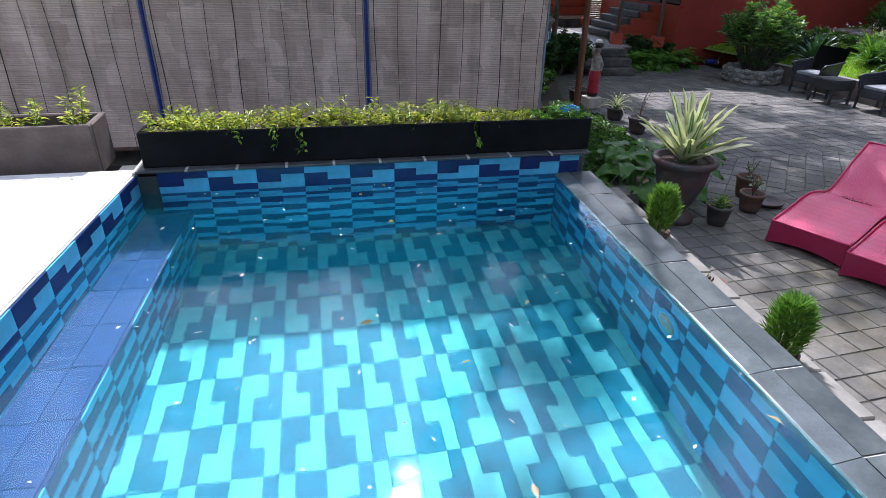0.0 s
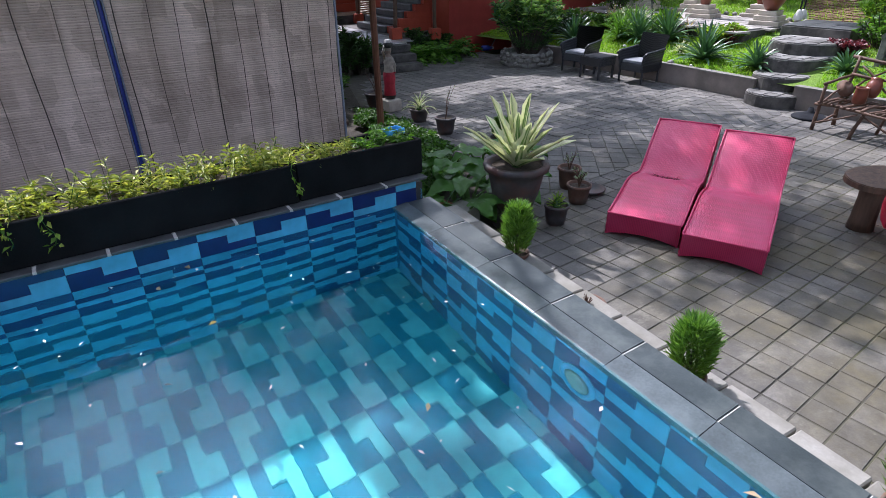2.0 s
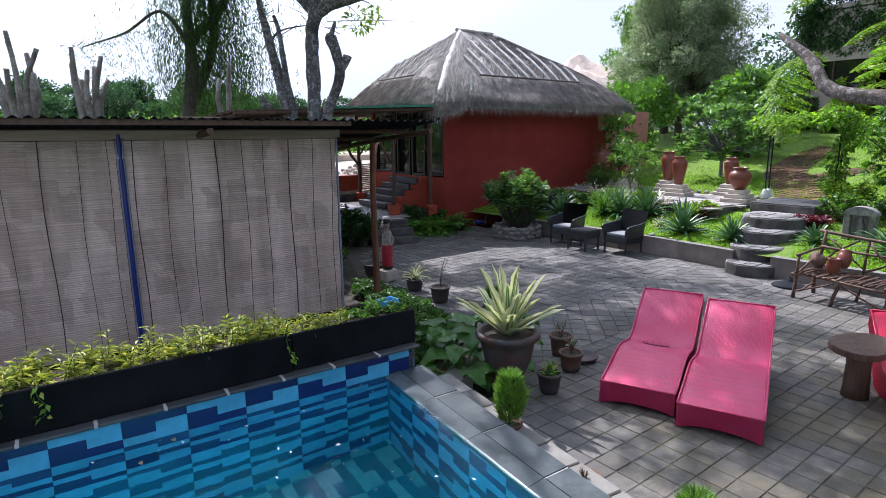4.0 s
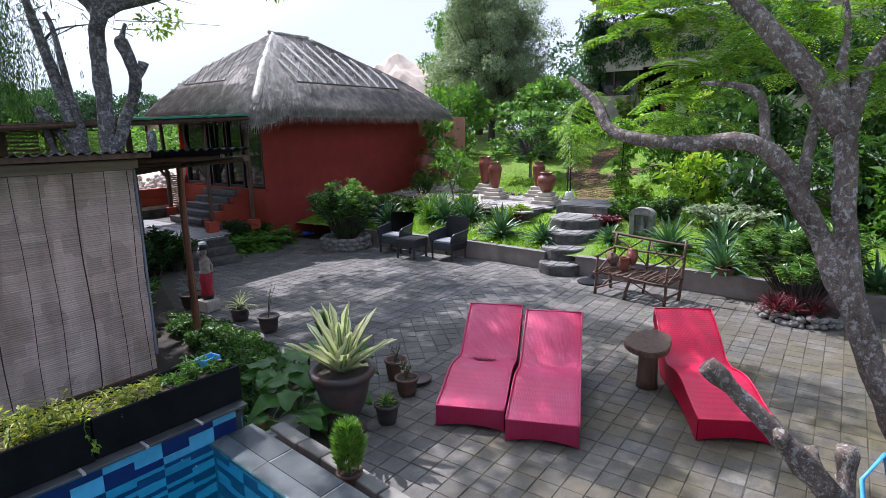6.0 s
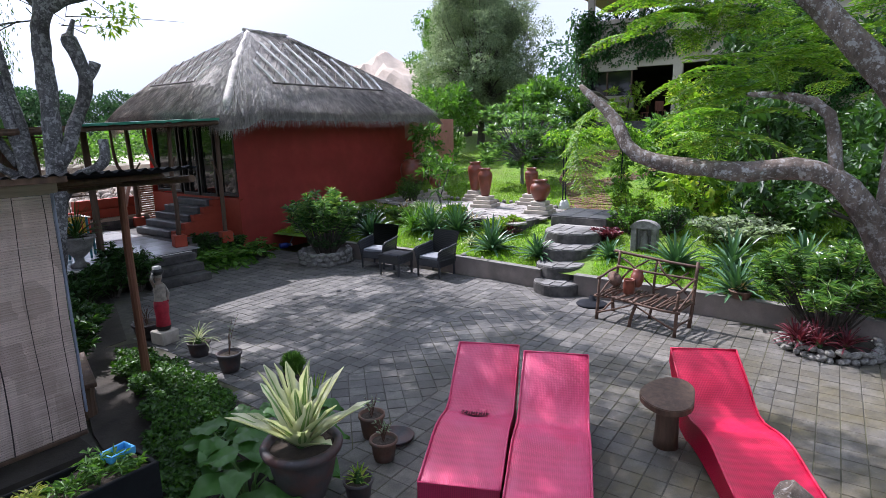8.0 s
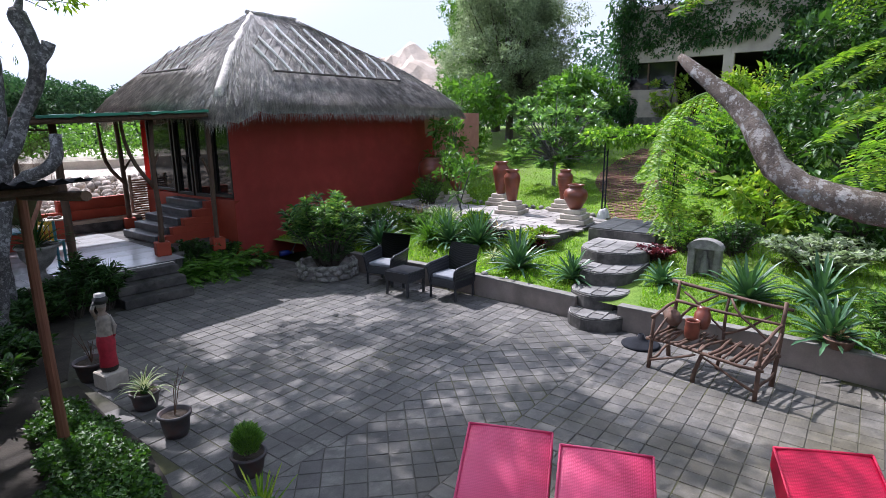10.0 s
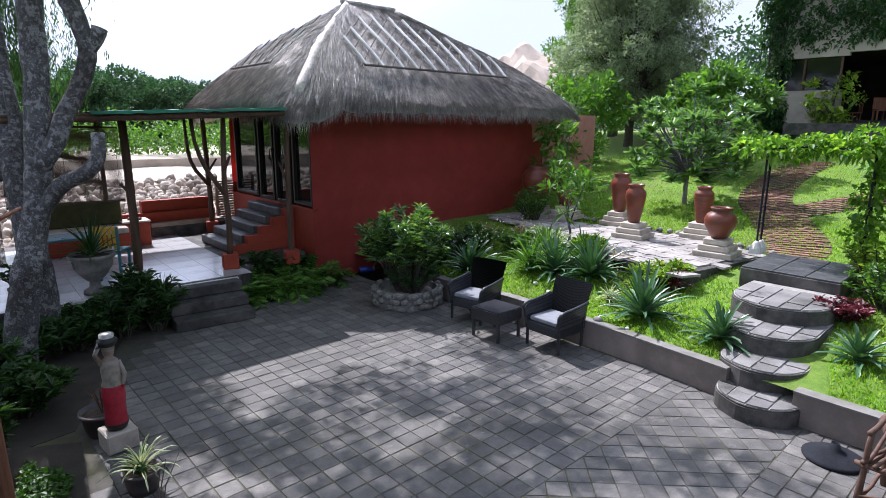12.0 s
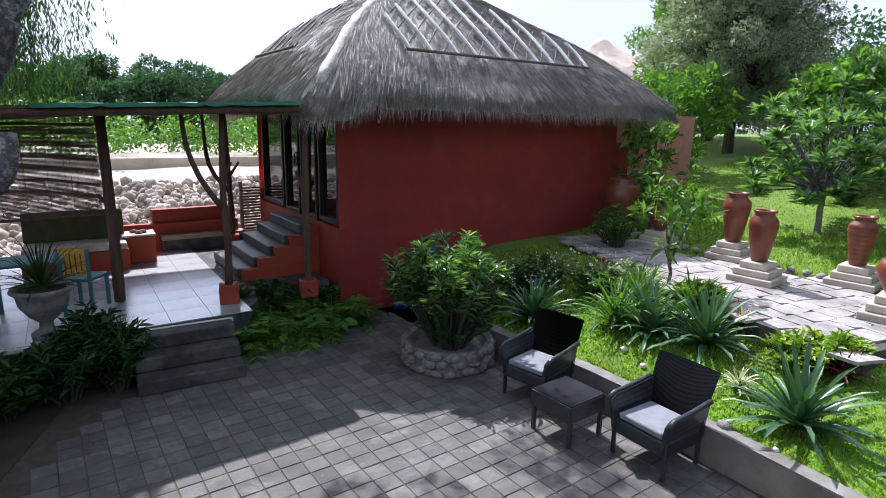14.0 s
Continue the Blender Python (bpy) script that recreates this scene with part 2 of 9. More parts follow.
def surface(name, dark, light, scale=6, fine=60, rough=0.8, bumpy=0.3, dist=0.004, island=0.0, obj=0.0, metal=0.0, stain=None, stain_scale=1.3, spec=0.5, stretch=None, dust=None):
    """A plain worn surface: two scales of noise between two colours, fine relief, and a stain."""
    m, nt, bs, _ = mat_new(name)
    a, b = noise_tex(nt, scale, stretch=stretch), noise_tex(nt, fine, 6, 0.7, stretch=stretch)
    mx = nt.nodes.new("ShaderNodeMath")
    mx.operation = "MULTIPLY_ADD"
    nt.links.new(b, mx.inputs[0])
    mx.inputs[1].default_value = 0.45
    nt.links.new(a, mx.inputs[2])
    col = ramp(nt, mx.outputs[0], [(0.42, dark), (0.98, light)])
    if stain:
        s = ramp(nt, noise_tex(nt, stain_scale, 5, 0.65), [(0.45, (0, 0, 0)), (0.68, (1, 1, 1))])
        col = mixc(nt, s, col, stain)
    if dust:
        s = ramp(nt, noise_tex(nt, 0.9, 6, 0.7), [(0.52, (0, 0, 0)), (0.7, (0.8, 0.8, 0.8))])
        col = mixc(nt, s, col, dust)
        s = ramp(nt, noise_tex(nt, 11, 5, 0.7), [(0.6, (0, 0, 0)), (0.72, (0.5, 0.5, 0.5))])
        col = mixc(nt, s, col, tuple(c * 1.2 for c in dust))
    for amount, kind, out in ((island, "ShaderNodeNewGeometry", "Random Per Island"), (obj, "ShaderNodeObjectInfo", "Random")):
        if amount:
            g = nt.nodes.new(kind)
            v = ramp(nt, g.outputs[out], [(0, (1 - amount,) * 3), (1, (1 + amount,) * 3)])
            col = mixc(nt, 1.0, col, v, "MULTIPLY")
    nt.links.new(col, bs.inputs["Base Color"])
    bs.inputs["Roughness"].default_value = rough
    bs.inputs["Metallic"].default_value = metal
    bs.inputs["Specular IOR Level"].default_value = spec
    if bumpy:
        bump(nt, bs, mx.outputs[0], bumpy, dist)
    return m


def bark_mat(name, dark, light, lichen, edge, size=1.0):
    """Rough bark crusted with pale lichen in sharp-edged patches of two sizes."""
    m, nt, bs, _ = mat_new(name)
    col = ramp(nt, noise_tex(nt, 22, 6, 0.7, stretch=(1, 1, 0.5)), [(0.35, dark), (0.7, light)])
    for scale, at in ((24 * size, edge + 0.02), (75 * size, edge + 0.07)):
        s = ramp(nt, noise_tex(nt, scale, 5, 0.68), [(at, (0, 0, 0)), (at + 0.05, (1, 1, 1))])
        col = mixc(nt, s, col, ramp(nt, noise_tex(nt, 60, 3), [(0.3, tuple(c * 0.6 for c in lichen)), (0.7, lichen)]))
    big = ramp(nt, noise_tex(nt, 2.2, 3), [(0.35, (0.5, 0.47, 0.44)), (0.65, (1.1, 1.1, 1.1))])
    col = mixc(nt, 1.0, col, big, "MULTIPLY")
    nt.links.new(col, bs.inputs["Base Color"])
    bs.inputs["Roughness"].default_value = 0.92
    bump(nt, bs, noise_tex(nt, 30, 6, 0.7), 0.8, 0.015)
    return m


def leaf_mat(name, dark, light, through_amount=0.35, rough=0.45, yellow=None, spec=0.4, glow=(1.5, 1.6, 0.55)):
    """Leaves: colour by island, light shining through."""
    m, nt, bs, out = mat_new(name)
    g = nt.nodes.new("ShaderNodeNewGeometry")
    stops = [(0, dark), (0.75, light)] + ([(1.0, yellow)] if yellow else [])
    col = ramp(nt, g.outputs["Random Per Island"], stops)
    n = ramp(nt, noise_tex(nt, 1.7, 3), [(0.3, (0.72,) * 3), (0.7, (1.2,) * 3)])
    col = mixc(nt, 1.0, col, n, "MULTIPLY")
    nt.links.new(col, bs.inputs["Base Color"])
    bs.inputs["Roughness"].default_value = rough
    bs.inputs["Specular IOR Level"].default_value = spec
    tr = nt.nodes.new("ShaderNodeBsdfTranslucent")
    warm = mixc(nt, 1.0, col, (*glow, 1), "MULTIPLY")
    nt.links.new(warm, tr.inputs[0])
    mx = nt.nodes.new("ShaderNodeMixShader")
    mx.inputs[0].default_value = through_amount
    nt.links.new(bs.outputs[0], mx.inputs[1])
    nt.links.new(tr.outputs[0], mx.inputs[2])
    nt.links.new(mx.outputs[0], out.inputs[0])
    return m


M = {}
def paver_mat(name, random_from, socket):
    """Worn concrete paving: each stone its own grey, dirt, pale scuffs and patches of moss across many stones."""
    m, nt, bs, _ = mat_new(name)
    geo = nt.nodes.new("ShaderNodeNewGeometry")

    def spread(scale, detail, rough, stretch=(1, 1, 1)):
        mp = nt.nodes.new("ShaderNodeMapping")
        mp.inputs["Scale"].default_value = stretch
        nt.links.new(geo.outputs["Position"], mp.inputs[0])
        t = node(nt, "ShaderNodeTexNoise", Scale=scale, Detail=detail, Roughness=rough)
        nt.links.new(mp.outputs[0], t.inputs["Vector"])
        return t.outputs["Fac"]

    fine, mid = spread(85, 6, 0.75), spread(7, 5, 0.65)
    col = ramp(nt, mid, [(0.3, (0.078, 0.074, 0.07)), (0.7, (0.185, 0.177, 0.167))])
    col = mixc(nt, 1.0, col, ramp(nt, fine, [(0.3, (0.72, 0.72, 0.72)), (0.72, (1.25, 1.24, 1.22))]), "MULTIPLY")
    src = nt.nodes.new(random_from)
    col = mixc(nt, 1.0, col, ramp(nt, src.outputs[socket], [(0, (0.7, 0.7, 0.71)), (0.6, (1.0, 1.0, 0.99)), (1, (1.34, 1.32, 1.28))]), "MULTIPLY")
    # dark damp stains
    col = mixc(nt, ramp(nt, spread(0.75, 6, 0.68), [(0.46, (0, 0, 0)), (0.66, (0.75, 0.75, 0.75))]), col, (0.046, 0.044, 0.04))
    # pale dust and scuffs
    col = mixc(nt, ramp(nt, spread(1.3, 7, 0.75, (1, 1.6, 1)), [(0.55, (0, 0, 0)), (0.7, (0.75, 0.75, 0.75))]), col, (0.26, 0.245, 0.215))
    col = mixc(nt, ramp(nt, spread(16, 5, 0.7), [(0.62, (0, 0, 0)), (0.72, (0.5, 0.5, 0.5))]), col, (0.3, 0.285, 0.26))
    # moss film, thickest at the pool end of the patio under the old tree
    far = nt.nodes.new("ShaderNodeVectorMath")
    far.operation = "DISTANCE"
    nt.links.new(geo.outputs["Position"], far.inputs[0])
    far.inputs[1].default_value = (5.6, 0.6, 0)
    near = nt.nodes.new("ShaderNodeMapRange")
    near.inputs[1].default_value, near.inputs[2].default_value, near.inputs[3].default_value, near.inputs[4].default_value = 1.5, 5.5, 0.95, 0.0
    nt.links.new(far.outputs["Value"], near.inputs[0])
    patch = ramp(nt, spread(1.1, 6, 0.7), [(0.36, (0.15, 0.15, 0.15)), (0.6, (1, 1, 1))])
    mx = nt.nodes.new("ShaderNodeMath")
    mx.operation = "MULTIPLY"
    nt.links.new(patch, mx.inputs[0])
    nt.links.new(near.outputs[0], mx.inputs[1])
    col = mixc(nt, mx.outputs[0], col, ramp(nt, mid, [(0.3, (0.06, 0.05, 0.022)), (0.7, (0.135, 0.112, 0.056))]))
    nt.links.new(col, bs.inputs["Base Color"])
    nt.links.new(ramp(nt, mid, [(0.3, (0.62,) * 3), (0.7, (0.9,) * 3)]), bs.inputs["Roughness"])
    bump(nt, bs, fine, 0.45, 0.004)
    return m


M["paver"] = paver_mat("paver_stone", "ShaderNodeNewGeometry", "Random Per Island")
M["paver_part"] = paver_mat("paver_stone_single", "ShaderNodeObjectInfo", "Random")
M["joint"] = surface("paver_joint", (0.034, 0.032, 0.026), (0.09, 0.084, 0.066), 9, 90, 0.95, 0.5, stain=(0.085, 0.088, 0.022), stain_scale=0.6)
M["earth"] = surface("earth", (0.02, 0.017, 0.013), (0.055, 0.045, 0.034), 4, 40, 0.95, 0.6, 0.02)
M["red_wall"] = surface("red_plaster", (0.4, 0.056, 0.044), (0.56, 0.088, 0.068), 2.2, 45, 0.85, 0.25, 0.004, stain=(0.4, 0.068, 0.05), stain_scale=0.9)
M["red_bright"] = surface("orange_red_plaster", (0.27, 0.04, 0.018), (0.38, 0.062, 0.028), 3, 50, 0.8, 0.2)
M["pink_wall"] = surface("faded_pink_plaster", (0.42, 0.17, 0.14), (0.58, 0.27, 0.23), 2, 40, 0.88, 0.2, stain=(0.36, 0.15, 0.12), stain_scale=0.8)
M["wall_grey"] = surface("rendered_wall", (0.19, 0.155, 0.135), (0.3, 0.25, 0.222), 3, 50, 0.88, 0.3, stain=(0.13, 0.115, 0.1), stain_scale=1.1)
M["slate"] = surface("slate", (0.028, 0.03, 0.032), (0.085, 0.09, 0.092), 6, 60, 0.5, 0.35, obj=0.2)
M["grout"] = surface("grout", (0.4, 0.39, 0.36), (0.6, 0.58, 0.54), 20, 90, 0.9, 0.3)
M["grout_blue"] = surface("blue_grout", (0.03, 0.12, 0.24), (0.05, 0.2, 0.34), 20, 90, 0.6, 0.1)
M["coping"] = surface("wet_coping_stone", (0.016, 0.024, 0.026), (0.05, 0.064, 0.067), 5, 90, 0.42, 0.35, 0.004, obj=0.22, stain=(0.085, 0.1, 0.098), stain_scale=4, spec=0.4)
M["coping_wet"] = surface("wet_lip", (0.035, 0.045, 0.048), (0.1, 0.12, 0.125), 6, 90, 0.22, 0.3, 0.004, obj=0.2)
M["planter_brown"] = surface("brown_planter", (0.06, 0.045, 0.038), (0.15, 0.115, 0.1), 5, 60, 0.8, 0.3)
M["pale_stone"] = surface("pale_edging_stone", (0.15, 0.145, 0.13), (0.33, 0.315, 0.285), 6, 70, 0.85, 0.4, obj=0.2, stain=(0.18, 0.17, 0.14), stain_scale=2)
M["brick"] = surface("terracotta_brick", (0.2, 0.065, 0.04), (0.36, 0.13, 0.08), 8, 70, 0.85, 0.4, obj=0.25, stain=(0.12, 0.06, 0.045), stain_scale=3)
M["white"] = surface("white_terrazzo", (0.62, 0.61, 0.58), (0.8, 0.79, 0.76), 4, 120, 0.5, 0.1, stain=(0.5, 0.48, 0.45), stain_scale=2.2)
M["black_box"] = surface("black_planter", (0.006, 0.0065, 0.007), (0.016, 0.017, 0.018), 4, 60, 0.95, 0.25, spec=0.05)
M["wood_dark"] = surface("dark_wood", (0.04, 0.022, 0.013), (0.13, 0.075, 0.045), 3, 30, 0.7, 0.5, 0.006, stretch=(6, 6, 0.6))
M["wood_red"] = surface("red_brown_pole", (0.11, 0.04, 0.02), (0.25, 0.1, 0.055), 4, 30, 0.65, 0.4, 0.004, stretch=(5, 5, 0.5))
M["wood_pale"] = surface("pale_wood", (0.2, 0.15, 0.11), (0.38, 0.31, 0.24), 3, 30, 0.7, 0.4, 0.004, stretch=(0.5, 6, 6))
M["twig"] = surface("stick_bench_wood", (0.05, 0.027, 0.018), (0.17, 0.093, 0.06), 9, 60, 0.7, 0.5, 0.004, island=0.25)
M["metal_dark"] = surface("dark_roof_sheet", (0.01, 0.011, 0.014), (0.035, 0.038, 0.045), 3, 40, 0.9, 0.2, spec=0.1)
M["jar"] = surface("terracotta_jar", (0.13, 0.033, 0.019), (0.24, 0.062, 0.036), 5, 60, 0.32, 0.25, 0.003, stain=(0.13, 0.05, 0.03), stain_scale=4)
M["pot_dark"] = surface("dark_clay_pot", (0.026, 0.024, 0.027), (0.085, 0.075, 0.074), 7, 60, 0.6, 0.4, stain=(0.09, 0.042, 0.034), stain_scale=5)
M["pot_terra"] = surface("clay_pot", (0.09, 0.048, 0.033), (0.2, 0.11, 0.075), 9, 70, 0.85, 0.35, stain=(0.12, 0.1, 0.085), stain_scale=6)
M["soil"] = surface("potting_soil", (0.02, 0.015, 0.01), (0.07, 0.05, 0.035), 20, 90, 0.98, 0.8, 0.01)
M["cushion"] = surface("pale_cushion", (0.15, 0.16, 0.18), (0.26, 0.275, 0.3), 8, 200, 0.9, 0.25)
M["statue_white"] = surface("painted_figure", (0.55, 0.53, 0.5), (0.75, 0.73, 0.7), 8, 60, 0.6, 0.15)
M["stone_grey"] = surface("grey_stone", (0.1, 0.095, 0.09), (0.3, 0.285, 0.265), 5, 40, 0.88, 0.6, 0.008, island=0.3, stain=(0.07, 0.075, 0.055), stain_scale=3)
M["rubble"] = surface("pale_rubble", (0.38, 0.31, 0.24), (0.68, 0.6, 0.5), 1.5, 20, 0.92, 0.6, 0.02, island=0.25)
M["flag"] = surface("flagstone", (0.2, 0.185, 0.17), (0.42, 0.39, 0.36), 4, 50, 0.85, 0.4, island=0.22, stain=(0.14, 0.13, 0.12), stain_scale=1.5)
M["step_flag"] = surface("step_flagstone", (0.13, 0.125, 0.118), (0.3, 0.29, 0.275), 5, 50, 0.85, 0.45, obj=0.25, stain=(0.07, 0.068, 0.062), stain_scale=2.5)
M["step_riser"] = surface("black_stone_riser", (0.02, 0.019, 0.018), (0.075, 0.07, 0.066), 7, 50, 0.8, 0.5, stain=(0.13, 0.12, 0.11), stain_scale=3)
M["cream"] = surface("cream_stone", (0.4, 0.35, 0.29), (0.62, 0.56, 0.48), 5, 50, 0.85, 0.35, stain=(0.3, 0.26, 0.22), stain_scale=3)
M["house_grey"] = surface("far_house_render", (0.4, 0.35, 0.29), (0.56, 0.5, 0.42), 0.8, 20, 0.9, 0.2, stain=(0.32, 0.28, 0.24), stain_scale=0.5)
# near-black colour carries the shade inside hut, shelter and far house
M["inside_shade"] = surface("shaded_interior", (0.012, 0.01, 0.009), (0.03, 0.025, 0.022), 2, 20, 0.8, 0.1)
M["bark"] = bark_mat("lichen_bark", (0.085, 0.066, 0.054), (0.24, 0.19, 0.155), (0.44, 0.42, 0.4), 0.515, 1.0)
M["bark_grey"] = bark_mat("grey_bark", (0.055, 0.055, 0.058), (0.155, 0.153, 0.158), (0.36, 0.36, 0.37), 0.5, 0.55)
M["bark_pale"] = bark_mat("pale_bark", (0.2, 0.19, 0.175), (0.36, 0.345, 0.32), (0.46, 0.45, 0.43), 0.52, 0.8)
M["bark_dark"] = surface("dark_bark", (0.03, 0.025, 0.02), (0.1, 0.085, 0.07), 6, 40, 0.95, 0.7, 0.01)
M["blue_pipe"] = surface("blue_plastic_pipe", (0.01, 0.02, 0.16), (0.015, 0.035, 0.26), 6, 60, 0.4, 0.1)
M["green_net"] = surface("green_netting", (0.015, 0.12, 0.075), (0.035, 0.25, 0.155), 3, 200, 0.7, 0.3)
M["blue_plastic"] = surface("blue_plastic_tray", (0.06, 0.3, 0.6), (0.1, 0.42, 0.75), 6, 60, 0.4, 0.1)
M["lawn_soil"] = surface("lawn_ground", (0.075, 0.155, 0.014), (0.19, 0.32, 0.034), 9, 120, 0.95, 0.9, 0.03, stain=(0.13, 0.17, 0.035), stain_scale=0.7)
M["far_ground"] = surface("rough_ground", (0.05, 0.075, 0.02), (0.13, 0.15, 0.05), 0.3, 6, 0.95, 0.4, 0.05)

M["leaf"] = leaf_mat("leaf_green", (0.04, 0.105, 0.016), (0.115, 0.25, 0.045), 0.4)
M["leaf_lime"] = leaf_mat("leaf_lime", (0.09, 0.2, 0.015), (0.25, 0.4, 0.04), yellow=(0.42, 0.46, 0.08))
M["leaf_shoot"] = leaf_mat("pale_shoot", (0.16, 0.2, 0.03), (0.36, 0.4, 0.1), yellow=(0.6, 0.55, 0.2))
M["leaf_deep"] = leaf_mat("leaf_deep", (0.017, 0.052, 0.013), (0.052, 0.125, 0.031), 0.3)
M["leaf_grey"] = leaf_mat("leaf_grey_green", (0.13, 0.18, 0.105), (0.37, 0.43, 0.29), 0.42, glow=(1.1, 1.25, 0.8))
M["leaf_blue"] = leaf_mat("agave_leaf", (0.035, 0.1, 0.045), (0.09, 0.2, 0.09), 0.12, 0.35, spec=0.6)
M["leaf_fern"] = leaf_mat("feather_leaf", (0.075, 0.175, 0.014), (0.18, 0.35, 0.035), 0.42, yellow=(0.34, 0.44, 0.07))
M["leaf_red"] = leaf_mat("red_leaf", (0.06, 0.014, 0.024), (0.2, 0.042, 0.06), 0.25, glow=(1.4, 0.9, 0.7))
M["leaf_dry"] = leaf_mat("dry_leaf", (0.25, 0.17, 0.1), (0.5, 0.36, 0.24), 0.3)
M["grass"] = leaf_mat("grass_blade", (0.11, 0.24, 0.012), (0.24, 0.43, 0.035), 0.45, yellow=(0.36, 0.46, 0.07))
M["flower"] = leaf_mat("pale_flower", (0.45, 0.42, 0.6), (0.75, 0.7, 0.8), 0.3)
# bluish tint of distance haze is put into this leaf colour
M["leaf_far"] = leaf_mat("hazed_far_leaf", (0.03, 0.085, 0.04), (0.085, 0.17, 0.075), 0.25, 0.7, glow=(1.0, 1.3, 0.7))

# ---- plan ----
def frame_2d(ox, oy, deg):
    """A level frame with its origin and turn; gives its matrix."""
    return pose(ox, oy, 0, 0, 0, deg)


POOL = frame_2d(1.22, 3.56, 12)          # pool: x along the far wall, y away from the water
HOUSE = frame_2d(5.9, 14.1, 14.5)        # hut: x along the long red wall, y along the entrance front
HL, HW = 7.05, 4.0                       # hut's length and depth
GARDEN_EDGE = [(7.2, 13.0), (7.55, 11.6), (8.02, 10.2), (8.3, 9.0), (8.45, 8.2), (8.66, 6.9), (8.82, 6.1), (9.3, 4.1), (9.48, 3.0), (9.8, 1.0), (10.1, -1.2), (10.3, -4)]


def edge_at(y, pts=GARDEN_EDGE):
    for (xa, ya), (xb, yb) in zip(pts, pts[1:]):
        if ya >= y >= yb:
            return xa + (xb - xa) * (ya - y) / (ya - yb)
    return pts[0][0] - 0.3 * (y - pts[0][1]) if y > pts[0][1] else pts[-1][0]


# the low wall stops on both sides of the garden steps
EDGE_A = [p for p in GARDEN_EDGE if p[1] > 7.0] + [(edge_at(6.88), 6.88)]
EDGE_B = [(edge_at(6.22), 6.22)] + [p for p in GARDEN_EDGE if p[1] < 6.2]


def lawn_z(x, y):
    """Height of the garden behind the low wall."""
    a = (x - edge_at(y)) * 0.955
    z = 0.325 + 0.18 * min(max(a, 0), 2.4) + 0.02 * min(max(a - 2.4, 0), 2) + 0.14 * min(max(a - 4.4, 0), 14)
    return z + 0.03 * noise.noise((x * 0.6, y * 0.6, 0))


def strip_wall(pts, width, z0, z1, bm=None):
    """A wall of even thickness along a line of points."""
    L, R = [], []
    for i, p in enumerate(pts):
        a, b = Vector(pts[max(i - 1, 0)]), Vector(pts[min(i + 1, len(pts) - 1)])
        d = (b - a).normalized()
        n = Vector((-d.y, d.x)) * width / 2
        L.append((p[0] + n.x, p[1] + n.y))
        R.append((p[0] - n.x, p[1] - n.y))
    bm = bm or bmesh.new()
    for i in range(len(pts) - 1):
        prism([L[i], L[i + 1], R[i + 1], R[i]], z0, z1, bm)
    bmesh.ops.remove_doubles(bm, verts=bm.verts, dist=0.001)
    return bm


# ground to the horizon
bm = bmesh.new()
bmesh.ops.create_grid(bm, x_segments=60, y_segments=60, size=450)
for q in bm.verts:
    d = max(0.0, q.co.length - 60)
    q.co.z = (-0.75 if q.co.length < 24 else -0.15) + 0.012 * d * (0.5 + 0.5 * noise.noise(q.co * 0.006))
tagged(part("ground", bm, M["far_ground"]), "rough green ground around the garden", "ground", kind="structure")

# bed under the patio stones
bm = bmesh.new()
prism([(3.1, -6), (11, -6), (10.4, 1), (8.9, 6.2), (8.2, 9), (7.2, 12.2), (6.2, 14.2), (1.5, 13.2), (1.0, 9), (1.34, 3.95), (2.3, -2.4)], -0.1, -0.0065, bm)
tagged(part("patio_bed", bm, M["joint"]), "mossy sand bed under the patio stones", "patio", kind="structure")

# lawn terrace
xs = [-0.02, 0.3, 0.8, 1.3, 1.8, 2.4, 3.0, 3.6, 4.4, 5.2, 6.5, 8, 10, 12, 15, 19, 25, 35]
ys = [y * 0.5 for y in range(-8, 60)]
V, Fc = [], []
for y in ys:
    for a in xs:
        x = edge_at(y) + a
        V.append((x, y, lawn_z(x, y)))
n = len(xs)
for j in range(len(ys) - 1):
    for i in range(n - 1):
        Fc.append((j * n + i, j * n + i + 1, (j + 1) * n + i + 1, (j + 1) * n + i))
tagged(part("lawn", mesh_of("lawn", V, Fc, M["lawn_soil"], True)), "sloping garden lawn behind the low wall", "lawn", kind="structure")

# low wall along the garden
garden_wall = tagged(part("garden_wall", strip_wall(EDGE_B, 0.13, -0.1, 0.34, strip_wall(EDGE_A, 0.13, -0.1, 0.34)), M["wall_grey"]), "low grey rendered retaining wall beside the patio", "wall", kind="structure")

# ---- swimming pool ----
pool = thing("swimming_pool", "raised pool with blue chequered tiles and clear water", "pool", POOL)
PX0, PX1, PY, PZ, WZ = -3.66, -0.25, -6.2, -0.50, 0.615      # left wall, right wall, near end, floor, water
SKEW = 0.055


def px_right(y):
    return PX1 + SKEW * y


def px_left(y):
    return PX0 + 0.06 * y


part("far_wall_core", B(3.88, 0.3, 1.48, pose(-1.91, 0.166, -0.73)), M["slate"], pool)
part("floor_core", B(4.6, 6.6, 0.2, pose(-1.9, -3.1, PZ - 0.216)), M["grout_blue"], pool)
part("right_wall_core", prism([(px_right(0.0) + 0.012, 0.0), (px_right(0.0) + 0.14, 0.0), (px_right(PY) + 0.14, PY), (px_right(PY) + 0.012, PY)], -0.7, 0.584), M["grout_blue"], pool)
part("left_wall_core", prism([(px_left(0.0) - 0.012, 0.0), (px_left(0.0) - 0.25, 0.0), (px_left(PY) - 0.25, PY), (px_left(PY) - 0.012, PY)], -0.7, 0.77), M["grout_blue"], pool)
part("near_wall_core", B(3.2, 0.25, 1.29, pose(-2.25, PY - 0.13, -0.7)), M["grout_blue"], pool)
